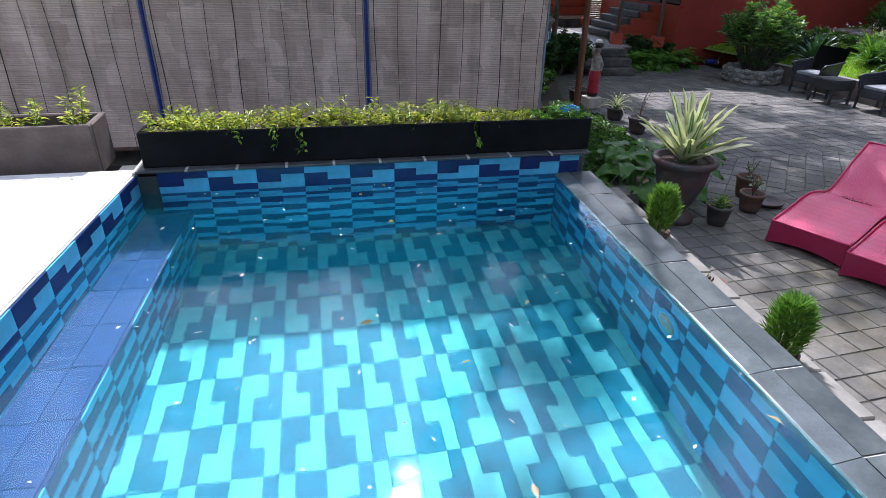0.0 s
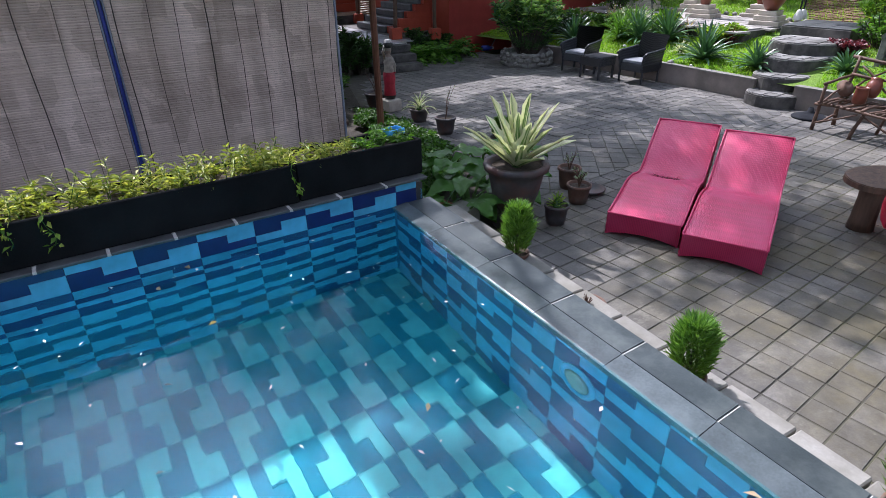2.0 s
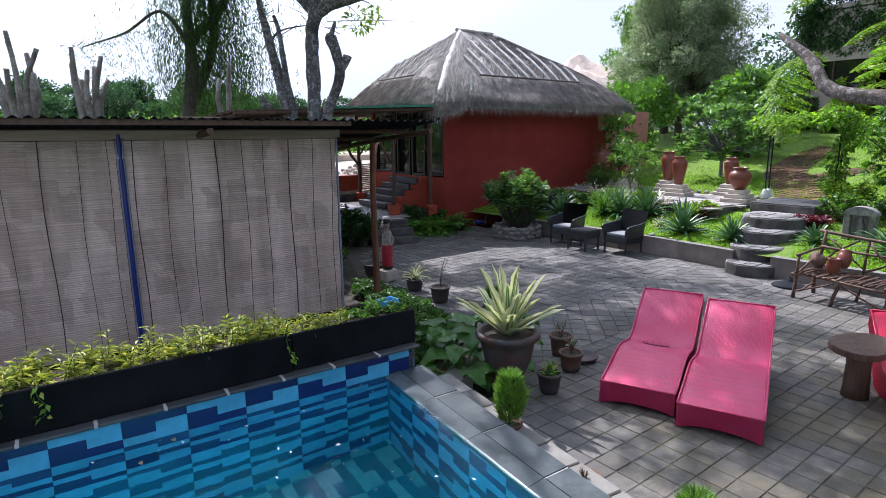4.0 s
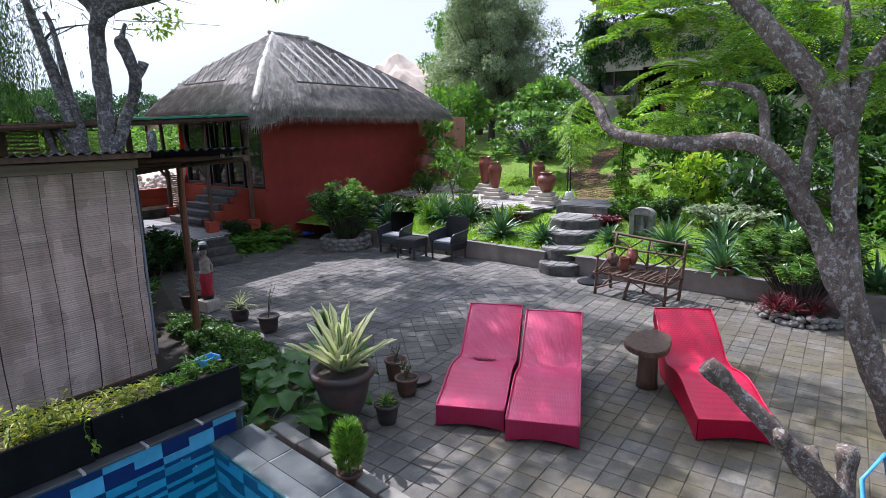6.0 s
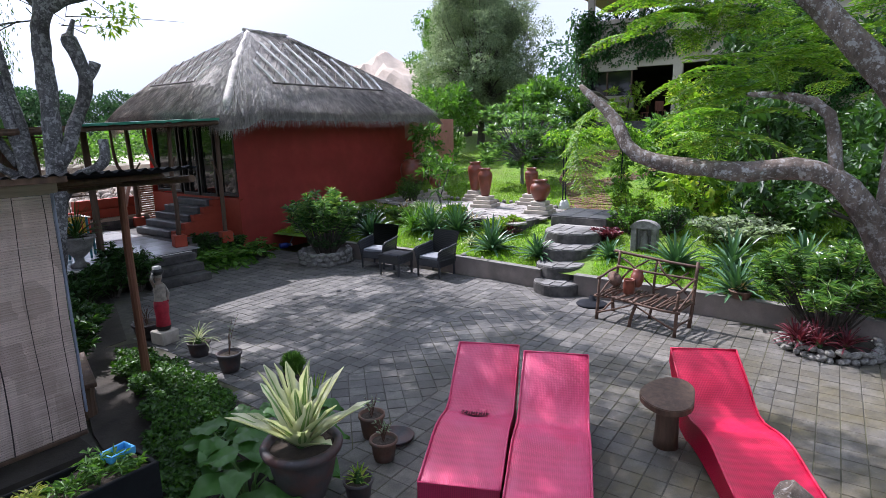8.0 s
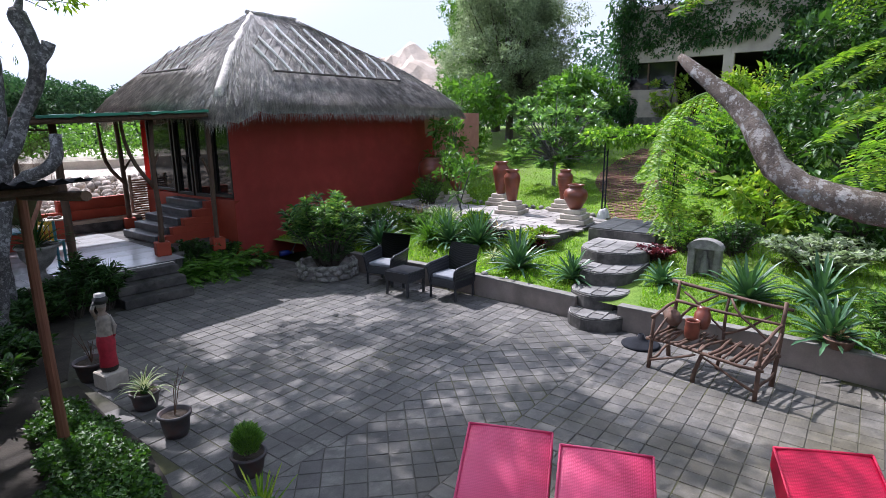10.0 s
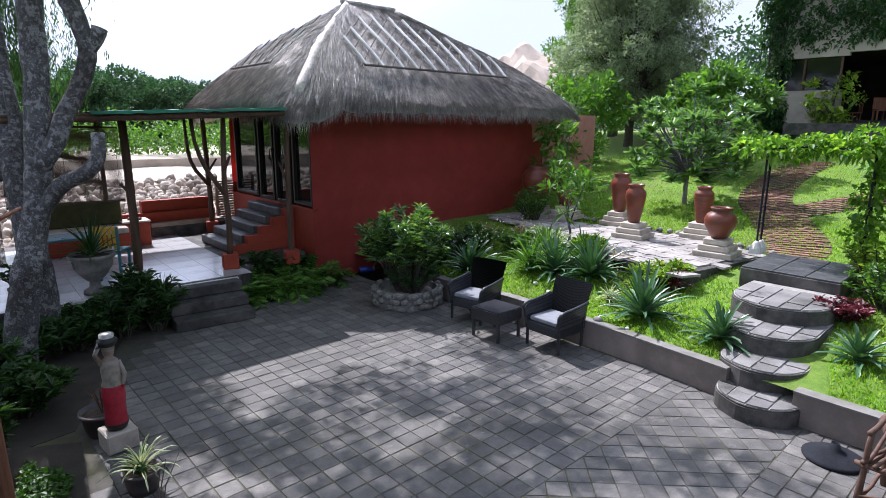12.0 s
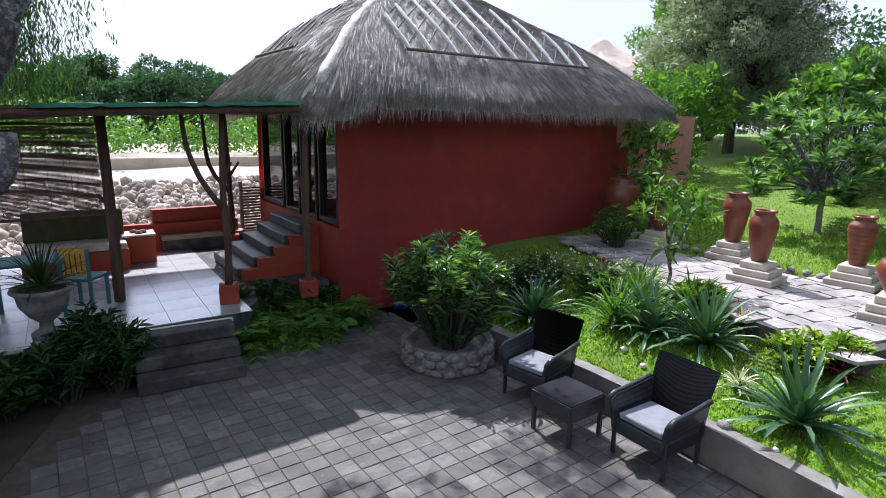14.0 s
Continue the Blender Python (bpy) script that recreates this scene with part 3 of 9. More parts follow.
part("submerged_bench", prism([(px_left(-0.02), -0.02), (px_left(-0.02) + 0.345, -0.02), (px_left(PY) + 0.345, PY), (px_left(PY), PY)], PZ, 0.20, bevel=0.008), None, pool, "navy tiled bench under the water")

# ---- white terrace beside the pool ----
bm = bmesh.new()
prism([(px_left(0.1) - 0.014, 0.1), (-9, 0.1), (-9, PY), (px_left(PY) - 0.014, PY)], -0.75, 0.785, bm, 0.01)
tagged(part("terrace", bm, M["white"], m=POOL), "sunlit white terrace beside the pool", "terrace", kind="structure")


def tile_mat(name, col, rough=0.12, obj=0.12):
    m, nt, bs, _ = mat_new(name)
    n = ramp(nt, noise_tex(nt, 9, 4), [(0.3, tuple(c * 0.8 for c in col)), (0.7, tuple(min(1, c * 1.15) for c in col))])
    g = nt.nodes.new("ShaderNodeObjectInfo")
    n = mixc(nt, 1.0, n, ramp(nt, g.outputs["Random"], [(0, (1 - obj,) * 3), (1, (1 + obj,) * 3)]), "MULTIPLY")
    g2 = nt.nodes.new("ShaderNodeNewGeometry")
    n = mixc(nt, 1.0, n, ramp(nt, g2.outputs["Random Per Island"], [(0, (1 - obj,) * 3), (1, (1 + obj,) * 3)]), "MULTIPLY")
    nt.links.new(n, bs.inputs["Base Color"])
    bs.inputs["Roughness"].default_value = rough
    bs.inputs["Specular IOR Level"].default_value = 0.5 if rough < 0.5 else 0.1
    bump(nt, bs, noise_tex(nt, 5, 1), 0.04, 0.002)
    return m


M["tile_navy"] = tile_mat("tile_navy", (0.005, 0.019, 0.12), 0.3)
M["tile_light"] = tile_mat("tile_light_blue", (0.085, 0.4, 0.62), 0.3)
M["bench_tile"] = tile_mat("bench_tile", (0.03, 0.055, 0.16), 0.6, 0.05)
M["floor_dark"] = tile_mat("tile_teal", (0.012, 0.165, 0.245), 0.7)
M["floor_light"] = tile_mat("tile_aqua", (0.11, 0.44, 0.47), 0.7)
for ob in pool.children:
    if ob.name.startswith("submerged_bench"):
        ob.data.materials.append(M["tile_navy"])

# clear water
m, nt, bs, out = mat_new("water")
bs.inputs["Base Color"].default_value = (0.5, 0.94, 0.97, 1)
bs.inputs["Roughness"].default_value = 0.0
bs.inputs["IOR"].default_value = 1.33
bs.inputs["Transmission Weight"].default_value = 1.0
bump(nt, bs, noise_tex(nt, 3.4, 5, 0.55, stretch=(1, 2.2, 1)), 0.16, 0.02)
# a teal diffuse haze mixed into the colour lifts the shaded pool floor
veil = node(nt, "ShaderNodeBsdfDiffuse", Color=(0.01, 0.3, 0.42, 1))
blend_w = nt.nodes.new("ShaderNodeMixShader")
blend_w.inputs[0].default_value = 0.065
nt.links.new(bs.outputs[0], blend_w.inputs[1])
nt.links.new(veil.outputs[0], blend_w.inputs[2])
nt.links.new(blend_w.outputs[0], out.inputs[0])
M["water"] = m
V = [(px_left(0) + 0.001, -0.001, WZ), (px_left(PY) + 0.001, PY, WZ), (px_right(PY) - 0.001, PY, WZ), (px_right(0) - 0.001, -0.001, WZ)]
water = part("water_surface", mesh_of("water_surface", V, [(0, 1, 2, 3)], M["water"]), None, None, m=POOL)
water.visible_shadow = False
tagged(water, "clear still pool water mirroring sky and trees", "water", kind="structure")

# ---- red hut with the thatched roof ----
def thatch_mat():
    m, nt, bs, _ = mat_new("grey_thatch")
    a = noise_tex(nt, 3.0, 6, 0.7)
    b = noise_tex(nt, 26, 5, 0.7, stretch=(1, 1, 0.25))
    g = nt.nodes.new("ShaderNodeNewGeometry")
    mx = nt.nodes.new("ShaderNodeMath")
    mx.operation = "MULTIPLY_ADD"
    nt.links.new(b, mx.inputs[0])
    mx.inputs[1].default_value = 0.7
    nt.links.new(a, mx.inputs[2])
    col = ramp(nt, mx.outputs[0], [(0.5, (0.15, 0.135, 0.13)), (0.85, (0.43, 0.4, 0.385)), (1.1, (0.68, 0.645, 0.62))])
    col = mixc(nt, 1.0, col, ramp(nt, g.outputs["Random Per Island"], [(0, (0.6,) * 3), (1, (1.35, 1.3, 1.25))]), "MULTIPLY")
    nt.links.new(col, bs.inputs["Base Color"])
    bs.inputs["Roughness"].default_value = 0.62
    bs.inputs["Specular IOR Level"].default_value = 0.6
    bump(nt, bs, mx.outputs[0], 0.8, 0.03)
    return m


M["thatch"] = thatch_mat()
M["frame_dark"] = surface("dark_stained_frame", (0.012, 0.009, 0.007), (0.035, 0.026, 0.02), 3, 30, 0.5, 0.2, 0.003, stretch=(6, 6, 0.6))
M["curtain"] = surface("dim_curtain", (0.05, 0.05, 0.045), (0.1, 0.1, 0.09), 6, 90, 0.9, 0.2)
m, nt, bs, _ = mat_new("dark_window_glass")
bs.inputs["Base Color"].default_value = (0.012, 0.014, 0.014, 1)
bs.inputs["Roughness"].default_value = 0.04
bs.inputs["Specular IOR Level"].default_value = 0.45
bump(nt, bs, noise_tex(nt, 1.2, 2), 0.03, 0.01)
M["glass_dark"] = m

hut = thing("thatched_hut", "dark red plastered hut with a grey thatched roof", "house", HOUSE)
FZ = 1.30        # hut floor
WT = 3.35        # wall top


def tapered_wall(x0, y0, x1, y1, z0, z1, lean=0.05, thick=0.2, nx=20, nz=12):
    """A wall that leans in slightly towards the top, softly uneven."""
    bm = bmesh.new()
    a, b = Vector((x0, y0, 0)), Vector((x1, y1, 0))
    d = (b - a).normalized()
    inn = Vector((-d.y, d.x, 0))
    grid = []
    for j in range(nz + 1):
        z = z0 + (z1 - z0) * j / nz
        row = []
        for i in range(nx + 1):
            p = a.lerp(b, i / nx)
            p = p + inn * (lean * j / nz + 0.02 * noise.noise((p.x * 0.7, p.y * 0.7, z * 0.8)))
            row.append(bm.verts.new((p.x, p.y, z)))
        grid.append(row)
    for j in range(nz):
        for i in range(nx):
            bm.faces.new((grid[j][i], grid[j][i + 1], grid[j + 1][i + 1], grid[j + 1][i]))
    bmesh.ops.solidify(bm, geom=bm.faces[:], thickness=thick)
    bmesh.ops.recalc_face_normals(bm, faces=bm.faces[:])
    return bm


part("long_wall", tapered_wall(0, 0, HL, 0, -0.1, WT), M["red_wall"], hut, smooth=False)
part("end_wall", tapered_wall(HL, 0.0, HL, HW, -0.1, WT, 0.0), M["red_wall"], hut)
part("back_wall", tapered_wall(HL, HW, 0, HW, -0.1, WT), M["red_wall"], hut)
part("front_base", B(0.2, HW - 0.02, FZ + 0.15, pose(0.1, HW / 2 + 0.01, -0.1), 0.01), M["red_bright"], hut, "orange-red plastered base under the windows")
part("inner_floor", B(HL - 0.3, HW - 0.3, 0.1, pose(HL / 2, HW / 2, FZ - 0.1)), M["inside_shade"], hut)
part("inner_wall", B(0.1, HW - 0.4, 2.2, pose(2.2, HW / 2, FZ + 0.002)), M["inside_shade"], hut)
# glazed front
for k, (y0, y1, base) in enumerate(((0.06, 0.82, FZ + 0.09), (0.92, 1.62, FZ + 0.05), (1.7, 2.42, FZ + 0.05), (2.52, 3.72, FZ + 0.09))):
    win = part("window" if k in (0, 3) else "door", B(0.03, y1 - y0, WT - base, pose(0.09, (y0 + y1) / 2, base)), M["glass_dark"], hut)
    fr = bmesh.new()
    for yy in (y0 + 0.03, y1 - 0.03):
        box(fr, 0.09, 0.06, WT - base, pose(0.05, yy, base), 0.006)
    box(fr, 0.09, y1 - y0 - 0.12, 0.07, pose(0.05, (y0 + y1) / 2, base), 0.006)
    part("frame", fr, M["frame_dark"], win)
    if k in (1, 2):
        hd = bmesh.new()
        tube([(0.0, (1.6 if k == 1 else 1.72), FZ + 0.95), (-0.05, (1.6 if k == 1 else 1.72), FZ + 0.97), (-0.05, (1.6 if k == 1 else 1.72), FZ + 1.15), (0.0, (1.6 if k == 1 else 1.72), FZ + 1.17)], 0.012, 8, hd)
        part("handle", hd, M["metal_dark"], win)
for y0, y1 in ((2.55, 3.1), (0.3, 0.75)):
    cu = bmesh.new()
    rows = []
    for i in range(30):
        y = y0 + (y1 - y0) * i / 29
        rows.append([cu.verts.new((0.16 + 0.03 * math.sin(i * 1.3), y, z)) for z in (FZ + 0.1, WT)])
    for a, b in zip(rows, rows[1:]):
        cu.faces.new((a[0], b[0], b[1], a[1]))
    part("curtain", cu, M["curtain"], hut, "dim gathered curtain behind the glass")

# stairs from the porch floor to the doors
PORCH = 0.5
stairs = thing("entrance_steps", "dark slate steps with red cheeks before the hut doors", "steps", HOUSE)
for k in range(5):
    dep = 0.27 * (5 - k)
    part("step", B(dep, 1.5 - 0.0 * k, 0.158, pose(-dep / 2 - 0.01 - 0.004 * k, 1.72, PORCH + 0.16 * k), 0.012), M["slate"], stairs)
for k in range(5):
    dep = 0.27 * (5 - k) - 0.05
    part("cheek", B(dep, 0.16, 0.16, pose(-dep / 2 - 0.01, 0.88, PORCH + 0.16 * k - (0.5 if k == 0 else 0)), 0.006) if k else B(dep, 0.16, 0.66, pose(-dep / 2 - 0.01, 0.88, 0), 0.006), M["red_bright"], stairs)

# roof: hipped, thick at the eaves, soft corners
OV, EZ, RZ = 0.74, 3.55, 5.72
roof = thing("thatch_roof", "weathered grey thatched hip roof with bamboo battens", "roof", HOUSE)
# hip lines meet the ridge
RX0, RX1, RY = 2.15, 3.45, HW / 2


def eave_point(s):
    """A point on the rounded eave line, 0..1 round the roof, and the ridge point above it."""
    x0, y0, x1, y1, r = -OV, -OV, HL + OV, HW + OV, 0.75
    sides = [((x0 + r, y0), (x1 - r, y0)), ((x1, y0 + r), (x1, y1 - r)), ((x1 - r, y1), (x0 + r, y1)), ((x0, y1 - r), (x0, y0 + r))]
    arcs = [(x1 - r, y0 + r, -90), (x1 - r, y1 - r, 0), (x0 + r, y1 - r, 90), (x0 + r, y0 + r, 180)]
    lens = []
    for k in range(4):
        (ax, ay), (bx, by) = sides[k]
        lens += [math.hypot(bx - ax, by - ay), r * math.pi / 2]
    d = (s % 1) * sum(lens)
    for k, L in enumerate(lens):
        if d <= L:
            t = d / L
            if k % 2 == 0:
                (ax, ay), (bx, by) = sides[k // 2]
                return Vector((ax + (bx - ax) * t, ay + (by - ay) * t, 0))
            cx, cy, a0 = arcs[k // 2]
            a = radians(a0 + 90 * t)
            return Vector((cx + r * math.cos(a), cy + r * math.sin(a), 0))
        d -= L
    return Vector((x0 + r, y0, 0))


def roof_at(s, t, lift=0.0):
    """A point of the roof's skin: s round it, t from eave (0) to ridge (1)."""
    e = eave_point(s)
    k = Vector((RX0, RY, 0))
    k.x = RX0 + (RX1 - RX0) * min(max((e.x + OV) / (HL + 2 * OV), 0), 1) if e.y < 0 or e.y > HW else (RX0 if e.x < HL / 2 else RX1)
    p = e.lerp(k, t)
    corner = max(0.0, 1.0 - min(math.hypot(e.x - cx, e.y - cy) for cx in (-OV, HL + OV) for cy in (-OV, HW + OV)) / 0.95)
    z = EZ - 0.34 * corner * (1 - t) ** 2 + (RZ - EZ) * (t ** 0.93) + 0.07 * math.sin(math.pi * min(1, t * 1.5)) + lift
    front = min(1.0, max(0.0, (1.2 - e.x) / 1.9))
    z += 0.07 * front * front * math.sin(math.pi * min(1, t * 1.1)) ** 0.8
    return Vector((p.x, p.y, z))


NS, NT = 240, 22
bm = bmesh.new()
rows = []
for j in range(-3, NT + 1):
    row = []
    for i in range(NS):
        s = i / NS
        if j >= 0:
            p = roof_at(s, j / NT)
            w = 0.03 * noise.noise((p.x * 2.5, p.y * 2.5, p.z * 2.5)) + 0.015 * noise.noise(p * 9)
            p.z += w
        else:
            e = roof_at(s, 0)
            c = Vector((HL / 2, HW / 2, e.z))
            k = (c - e).normalized()
            drop = (0.13, 0.34, 0.2)[-j - 1] + 0.05 * noise.noise((e.x * 3, e.y * 3, 0)) + 0.05 * noise.noise((e.x * 11, e.y * 11, 3))
            p = e + k * (-0.03, 0.02, 0.4)[-j - 1] - Z * drop
        row.append(bm.verts.new(p))
    rows.append(row)
order = [rows[0], rows[1], rows[2]] + rows[3:]
for a, b in zip(order, order[1:]):
    for i in range(NS):
        bm.faces.new((a[i], a[(i + 1) % NS], b[(i + 1) % NS], b[i]))
bm.faces.new(order[0][::-1])
part("thatch", bm, M["thatch"], roof, smooth=True)

# loose straws along the eave
g = np.random.default_rng(11)
bs, ds = [], []
for i in range(42000):
    s_, t_ = g.random(), g.random() ** 2 * 0.2
    if g.random() < 0.35:
        t_ = 0
    p = roof_at(s_, t_)
    e = eave_point(s_)
    o = Vector((e.x - HL / 2, e.y - HW / 2, 0)).normalized()
    bs.append(tuple(p + Z * (0.02 if t_ else -0.2 * g.random()) + o * 0.02))
    ds.append((o.x * (0.9 if t_ else 0.25) + g.normal() * 0.12, o.y * (0.9 if t_ else 0.25) + g.normal() * 0.12, -0.8 if t_ else -1.0))
v, f = leaves(bs, ds, 0.28, 0.0065, 0.1, 0.05, 5, 0.5)
tagged(part("straw_fringe", np_mesh("straw_fringe", v, f, M["thatch"]), None, roof), kind="stuff")
# straw of the hips and slopes
bs, ds = [], []
for i in range(100000):
    s_, t_ = g.random(), g.random()
    p = roof_at(s_, t_)
    q = roof_at(s_, min(1, t_ + 0.02))
    d = (p - q).normalized()
    bs.append(tuple(p + Z * 0.015))
    ds.append((d.x + g.normal() * 0.07, d.y + g.normal() * 0.07, d.z + 0.01 + 0.05 * g.random()))
v, f = leaves(bs, ds, 0.24, 0.0065, 0.1, 0.0, 6, 0.6)
tagged(part("straw", np_mesh("straw", v, f, M["thatch"]), None, roof), kind="stuff")

# bamboo battens that hold the thatch down
M["batten"] = surface("weathered_bamboo", (0.6, 0.58, 0.56), (0.88, 0.86, 0.84), 4, 40, 0.45, 0.2)
M["batten_dark"] = surface("dark_lashing", (0.05, 0.04, 0.035), (0.13, 0.11, 0.1), 4, 40, 0.8, 0.2)


def flat_slope(face, c, t, lift):
    """A point on a slope straight up from the eave at c metres along it."""
    if face == "long":
        p = Vector((c, -OV + (RY + OV) * t, 0))
    else:
        p = Vector((-OV + (RX0 + OV) * t, c, 0))
    bulge = 0.07 * math.sin(math.pi * min(1, t * 1.1)) ** 0.8 if face == "front" else 0.0
    return Vector((p.x, p.y, EZ + (RZ - EZ) * t ** 0.93 + 0.07 * math.sin(math.pi * min(1, t * 1.5)) + bulge + lift))


def slope_end(face, c):
    """How far up a line at c runs before it meets a hip."""
    if face == "long":
        return min(1.0, (c + OV) / (RX0 + OV), (HL + OV - c) / (HL + OV - RX1)) - 0.2
    return min(1.0, (c + OV) / (RY + OV), (HW + OV - c) / (HW + OV - RY)) - 0.22


for face, lo, span in (("long", 0.17, HL), ("front", 0.17, HW)):
    cs = [-0.3 + 0.46 * k for k in range(int((span + 0.6) / 0.46) + 1)]
    cs = [c + 0.03 * math.sin(c * 7) for c in cs if slope_end(face, c) > lo + 0.14]
    for c in cs:
        hi = slope_end(face, c)
        part("batten", tube([flat_slope(face, c + 0.02 * math.sin(k + c), lo + (hi - lo) * k / 5, 0.115 if face == "long" else 0.09) for k in range(6)], 0.033 if face == "long" else 0.02, 6), M["batten"], roof)
    part("rail", tube([flat_slope(face, cs[0] - 0.03 + (cs[-1] - cs[0] + 0.06) * k / 10, lo, 0.115) for k in range(11)], 0.024, 6), M["batten_dark"], roof)
    for c0 in [-4 + 0.36 * k for k in range(40)]:
        pts = []
        for k in range(25):
            t = lo + (0.97 - lo) * k / 24
            c = c0 + (3.0 if face == "long" else 2.2) * (t - lo)
            if cs[0] - 0.1 < c < cs[-1] + 0.1 and slope_end(face, c) > t:
                pts.append(flat_slope(face, c, t, 0.1))
        if len(pts) > 2:
            part("lath", tube(pts, 0.013, 5), M["batten_dark"], roof)
# straw rolls down the two hips that face the patio, flaring towards the eaves
per_len = 2 * (HL + 2 * OV - 1.5) + 2 * (HW + 2 * OV - 1.5) + 2 * math.pi * 0.75
M["thatch_pale"] = surface("bleached_thatch", (0.17, 0.158, 0.15), (0.43, 0.41, 0.392), 8, 60, 0.7, 0.5, 0.02, island=0.35)
for s_ in (1 - 0.75 * math.pi / 4 / per_len, (HL + 2 * OV - 1.5 + 0.75 * math.pi / 4) / per_len):
    line = [roof_at(s_, 0.04 + 0.94 * k / 16, 0.0) for k in range(17)]
    part("hip_roll", tube(line, [0.13 - 0.06 * k / 16 for k in range(17)], 10, wob=0.35), M["thatch"], roof, smooth=True)
    bs, ds = [], []
    for i in range(5200):
        t_ = g.random()
        p = roof_at(s_, 0.02 + 0.95 * t_)
        q = roof_at(s_, min(1, 0.04 + 0.95 * t_))
        d = (p - q).normalized()
        o = Vector((-d.y, d.x, 0)).normalized() * g.normal()
        bs.append(tuple(p + o * (0.2 - 0.1 * t_) + Z * (0.12 - 0.05 * t_ - 0.03 * abs(o.length))))
        ds.append((d.x + o.x * 0.22, d.y + o.y * 0.22, d.z + 0.03 * g.random()))
    v, f = leaves(bs, ds, 0.26, 0.007, 0.1, 0.0, 8, 0.5)
    tagged(part("hip_straw", np_mesh("hip_straw", v, f, M["thatch_pale"]), None, roof), kind="stuff")
ridge = []
for k in range(14):
    x = RX0 - 0.12 + (RX1 - RX0 + 0.24) * k / 13
    ridge.append((x, RY + 0.02 * math.sin(k), RZ + 0.03))
part("ridge_roll", tube(ridge, 0.05, 8, wob=0.3), M["thatch"], roof)

# ---- pool edge ----
TILE = 0.1835
tile_cache = {}


def tile_mesh(sx, sy, mat, depth=0.008):
    """A thin tile with eased edges, lying in x and y, face up."""
    key = (round(sx, 3), round(sy, 3), mat.name)
    if key not in tile_cache:
        bm = bmesh.new()
        g, e = 0.0012, 0.002
        lo = [(-sx / 2 + g, -sy / 2 + g), (sx / 2 - g, -sy / 2 + g), (sx / 2 - g, sy / 2 - g), (-sx / 2 + g, sy / 2 - g)]
        a = [bm.verts.new((x, y, 0)) for x, y in lo]
        b = [bm.verts.new((x, y, depth - e)) for x, y in lo]
        c = [bm.verts.new((x * (1 - e * 2 / sx), y * (1 - e * 2 / sy), depth)) for x, y in lo]
        for p, q in ((a, b), (b, c)):
            for i in range(4):
                bm.faces.new((p[i], p[(i + 1) % 4], q[(i + 1) % 4], q[i]))
        bm.faces.new(c)
        tile_cache[key] = finish("tile", bm, mat)
    return tile_cache[key]


MOD = 0.3675                # a wall module: two tiles wide, half as high
FX, FY = 0.242, 0.37         # a floor module


def inset(poly, d):
    """The polygon drawn in by d on every side."""
    out = []
    n = len(poly)
    for i in range(n):
        p, q, r = Vector(poly[i - 1]), Vector(poly[i]), Vector(poly[(i + 1) % n])
        a, b = (q - p).normalized(), (r - q).normalized()
        out.append(q + Vector((-a.y - b.y, a.x + b.x)) * d)
    return out


def hook_outline(dark, flip3, flip2, where, sx, sy):
    """One of the two interlocking hooks of a module, three by two cells."""
    poly = [(0, 0), (2, 0), (2, 1), (1, 1), (1, 2), (0, 2)] if dark else [(2, 0), (3, 0), (3, 2), (1, 2), (1, 1), (2, 1)]
    pts = []
    for u, v in poly:
        u, v = 3 - u if flip3 else u, 2 - v if flip2 else v
        pts.append(((v / 2 - 0.5) * sx, (0.5 - u / 3) * sy) if where == "wall" else ((u / 3 - 0.5) * sx, (0.5 - v / 2) * sy))
    turn = sum(pts[i - 1][0] * pts[i][1] - pts[i][0] * pts[i - 1][1] for i in range(6))
    return pts if turn > 0 else pts[::-1]


def hook_mesh(dark, flip3, flip2, where, sx, sy, mat):
    key = (dark, flip3, flip2, where, mat.name, round(sy, 3))
    if key not in tile_cache:
        pts = hook_outline(dark, flip3, flip2, where, sx, sy)
        bm = bmesh.new()
        a = [bm.verts.new((*p, 0)) for p in inset(pts, 0.001)]
        b = [bm.verts.new((*p, 0.0065)) for p in inset(pts, 0.001)]
        c = [bm.verts.new((*p, 0.008)) for p in inset(pts, 0.0025)]
        for p, q in ((a, b), (b, c)):
            for i in range(6):
                bm.faces.new((p[i], p[(i + 1) % 6], q[(i + 1) % 6], q[i]))
        bm.faces.new(c)
        tile_cache[key] = finish("tile", bm, mat)
    return tile_cache[key]


def wall_pair(core, a, b, m, high=TILE):
    for dark in (True, False):
        mat = M["tile_navy"] if dark else M["tile_light"]
        part("tile", hook_mesh(dark, b % 2 == 1, a % 2 == 1, "wall", MOD, high, mat), None, core, m=m)


kids = {o.name.split(".")[0]: o for o in pool.children}
# far wall, downward rows from the ledge
for a in range(7):
    for b in range(-4, 5):
        x = -2.055 + MOD * (b + 0.5)
        wall_pair(kids["far_wall_core"], a, b, pose(x, 0.0085, 0.785 - TILE * (a + 0.5), 90, 0, 0))
# the far wall ends in half a module
for a in range(7):
    for k, (h, mat) in enumerate(((TILE * 2 / 3, "tile_navy"), (TILE / 3, "tile_light")) if a % 2 else ((TILE / 3, "tile_light"), (TILE * 2 / 3, "tile_navy"))):
        z = 0.785 - TILE * a - (h / 2 if k == 0 else TILE - h / 2)
        part("tile", tile_mesh(MOD / 2, h, M[mat]), None, kids["far_wall_core"], m=pose(-0.2175 + MOD / 4, 0.0085, z, 90, 0, 0))
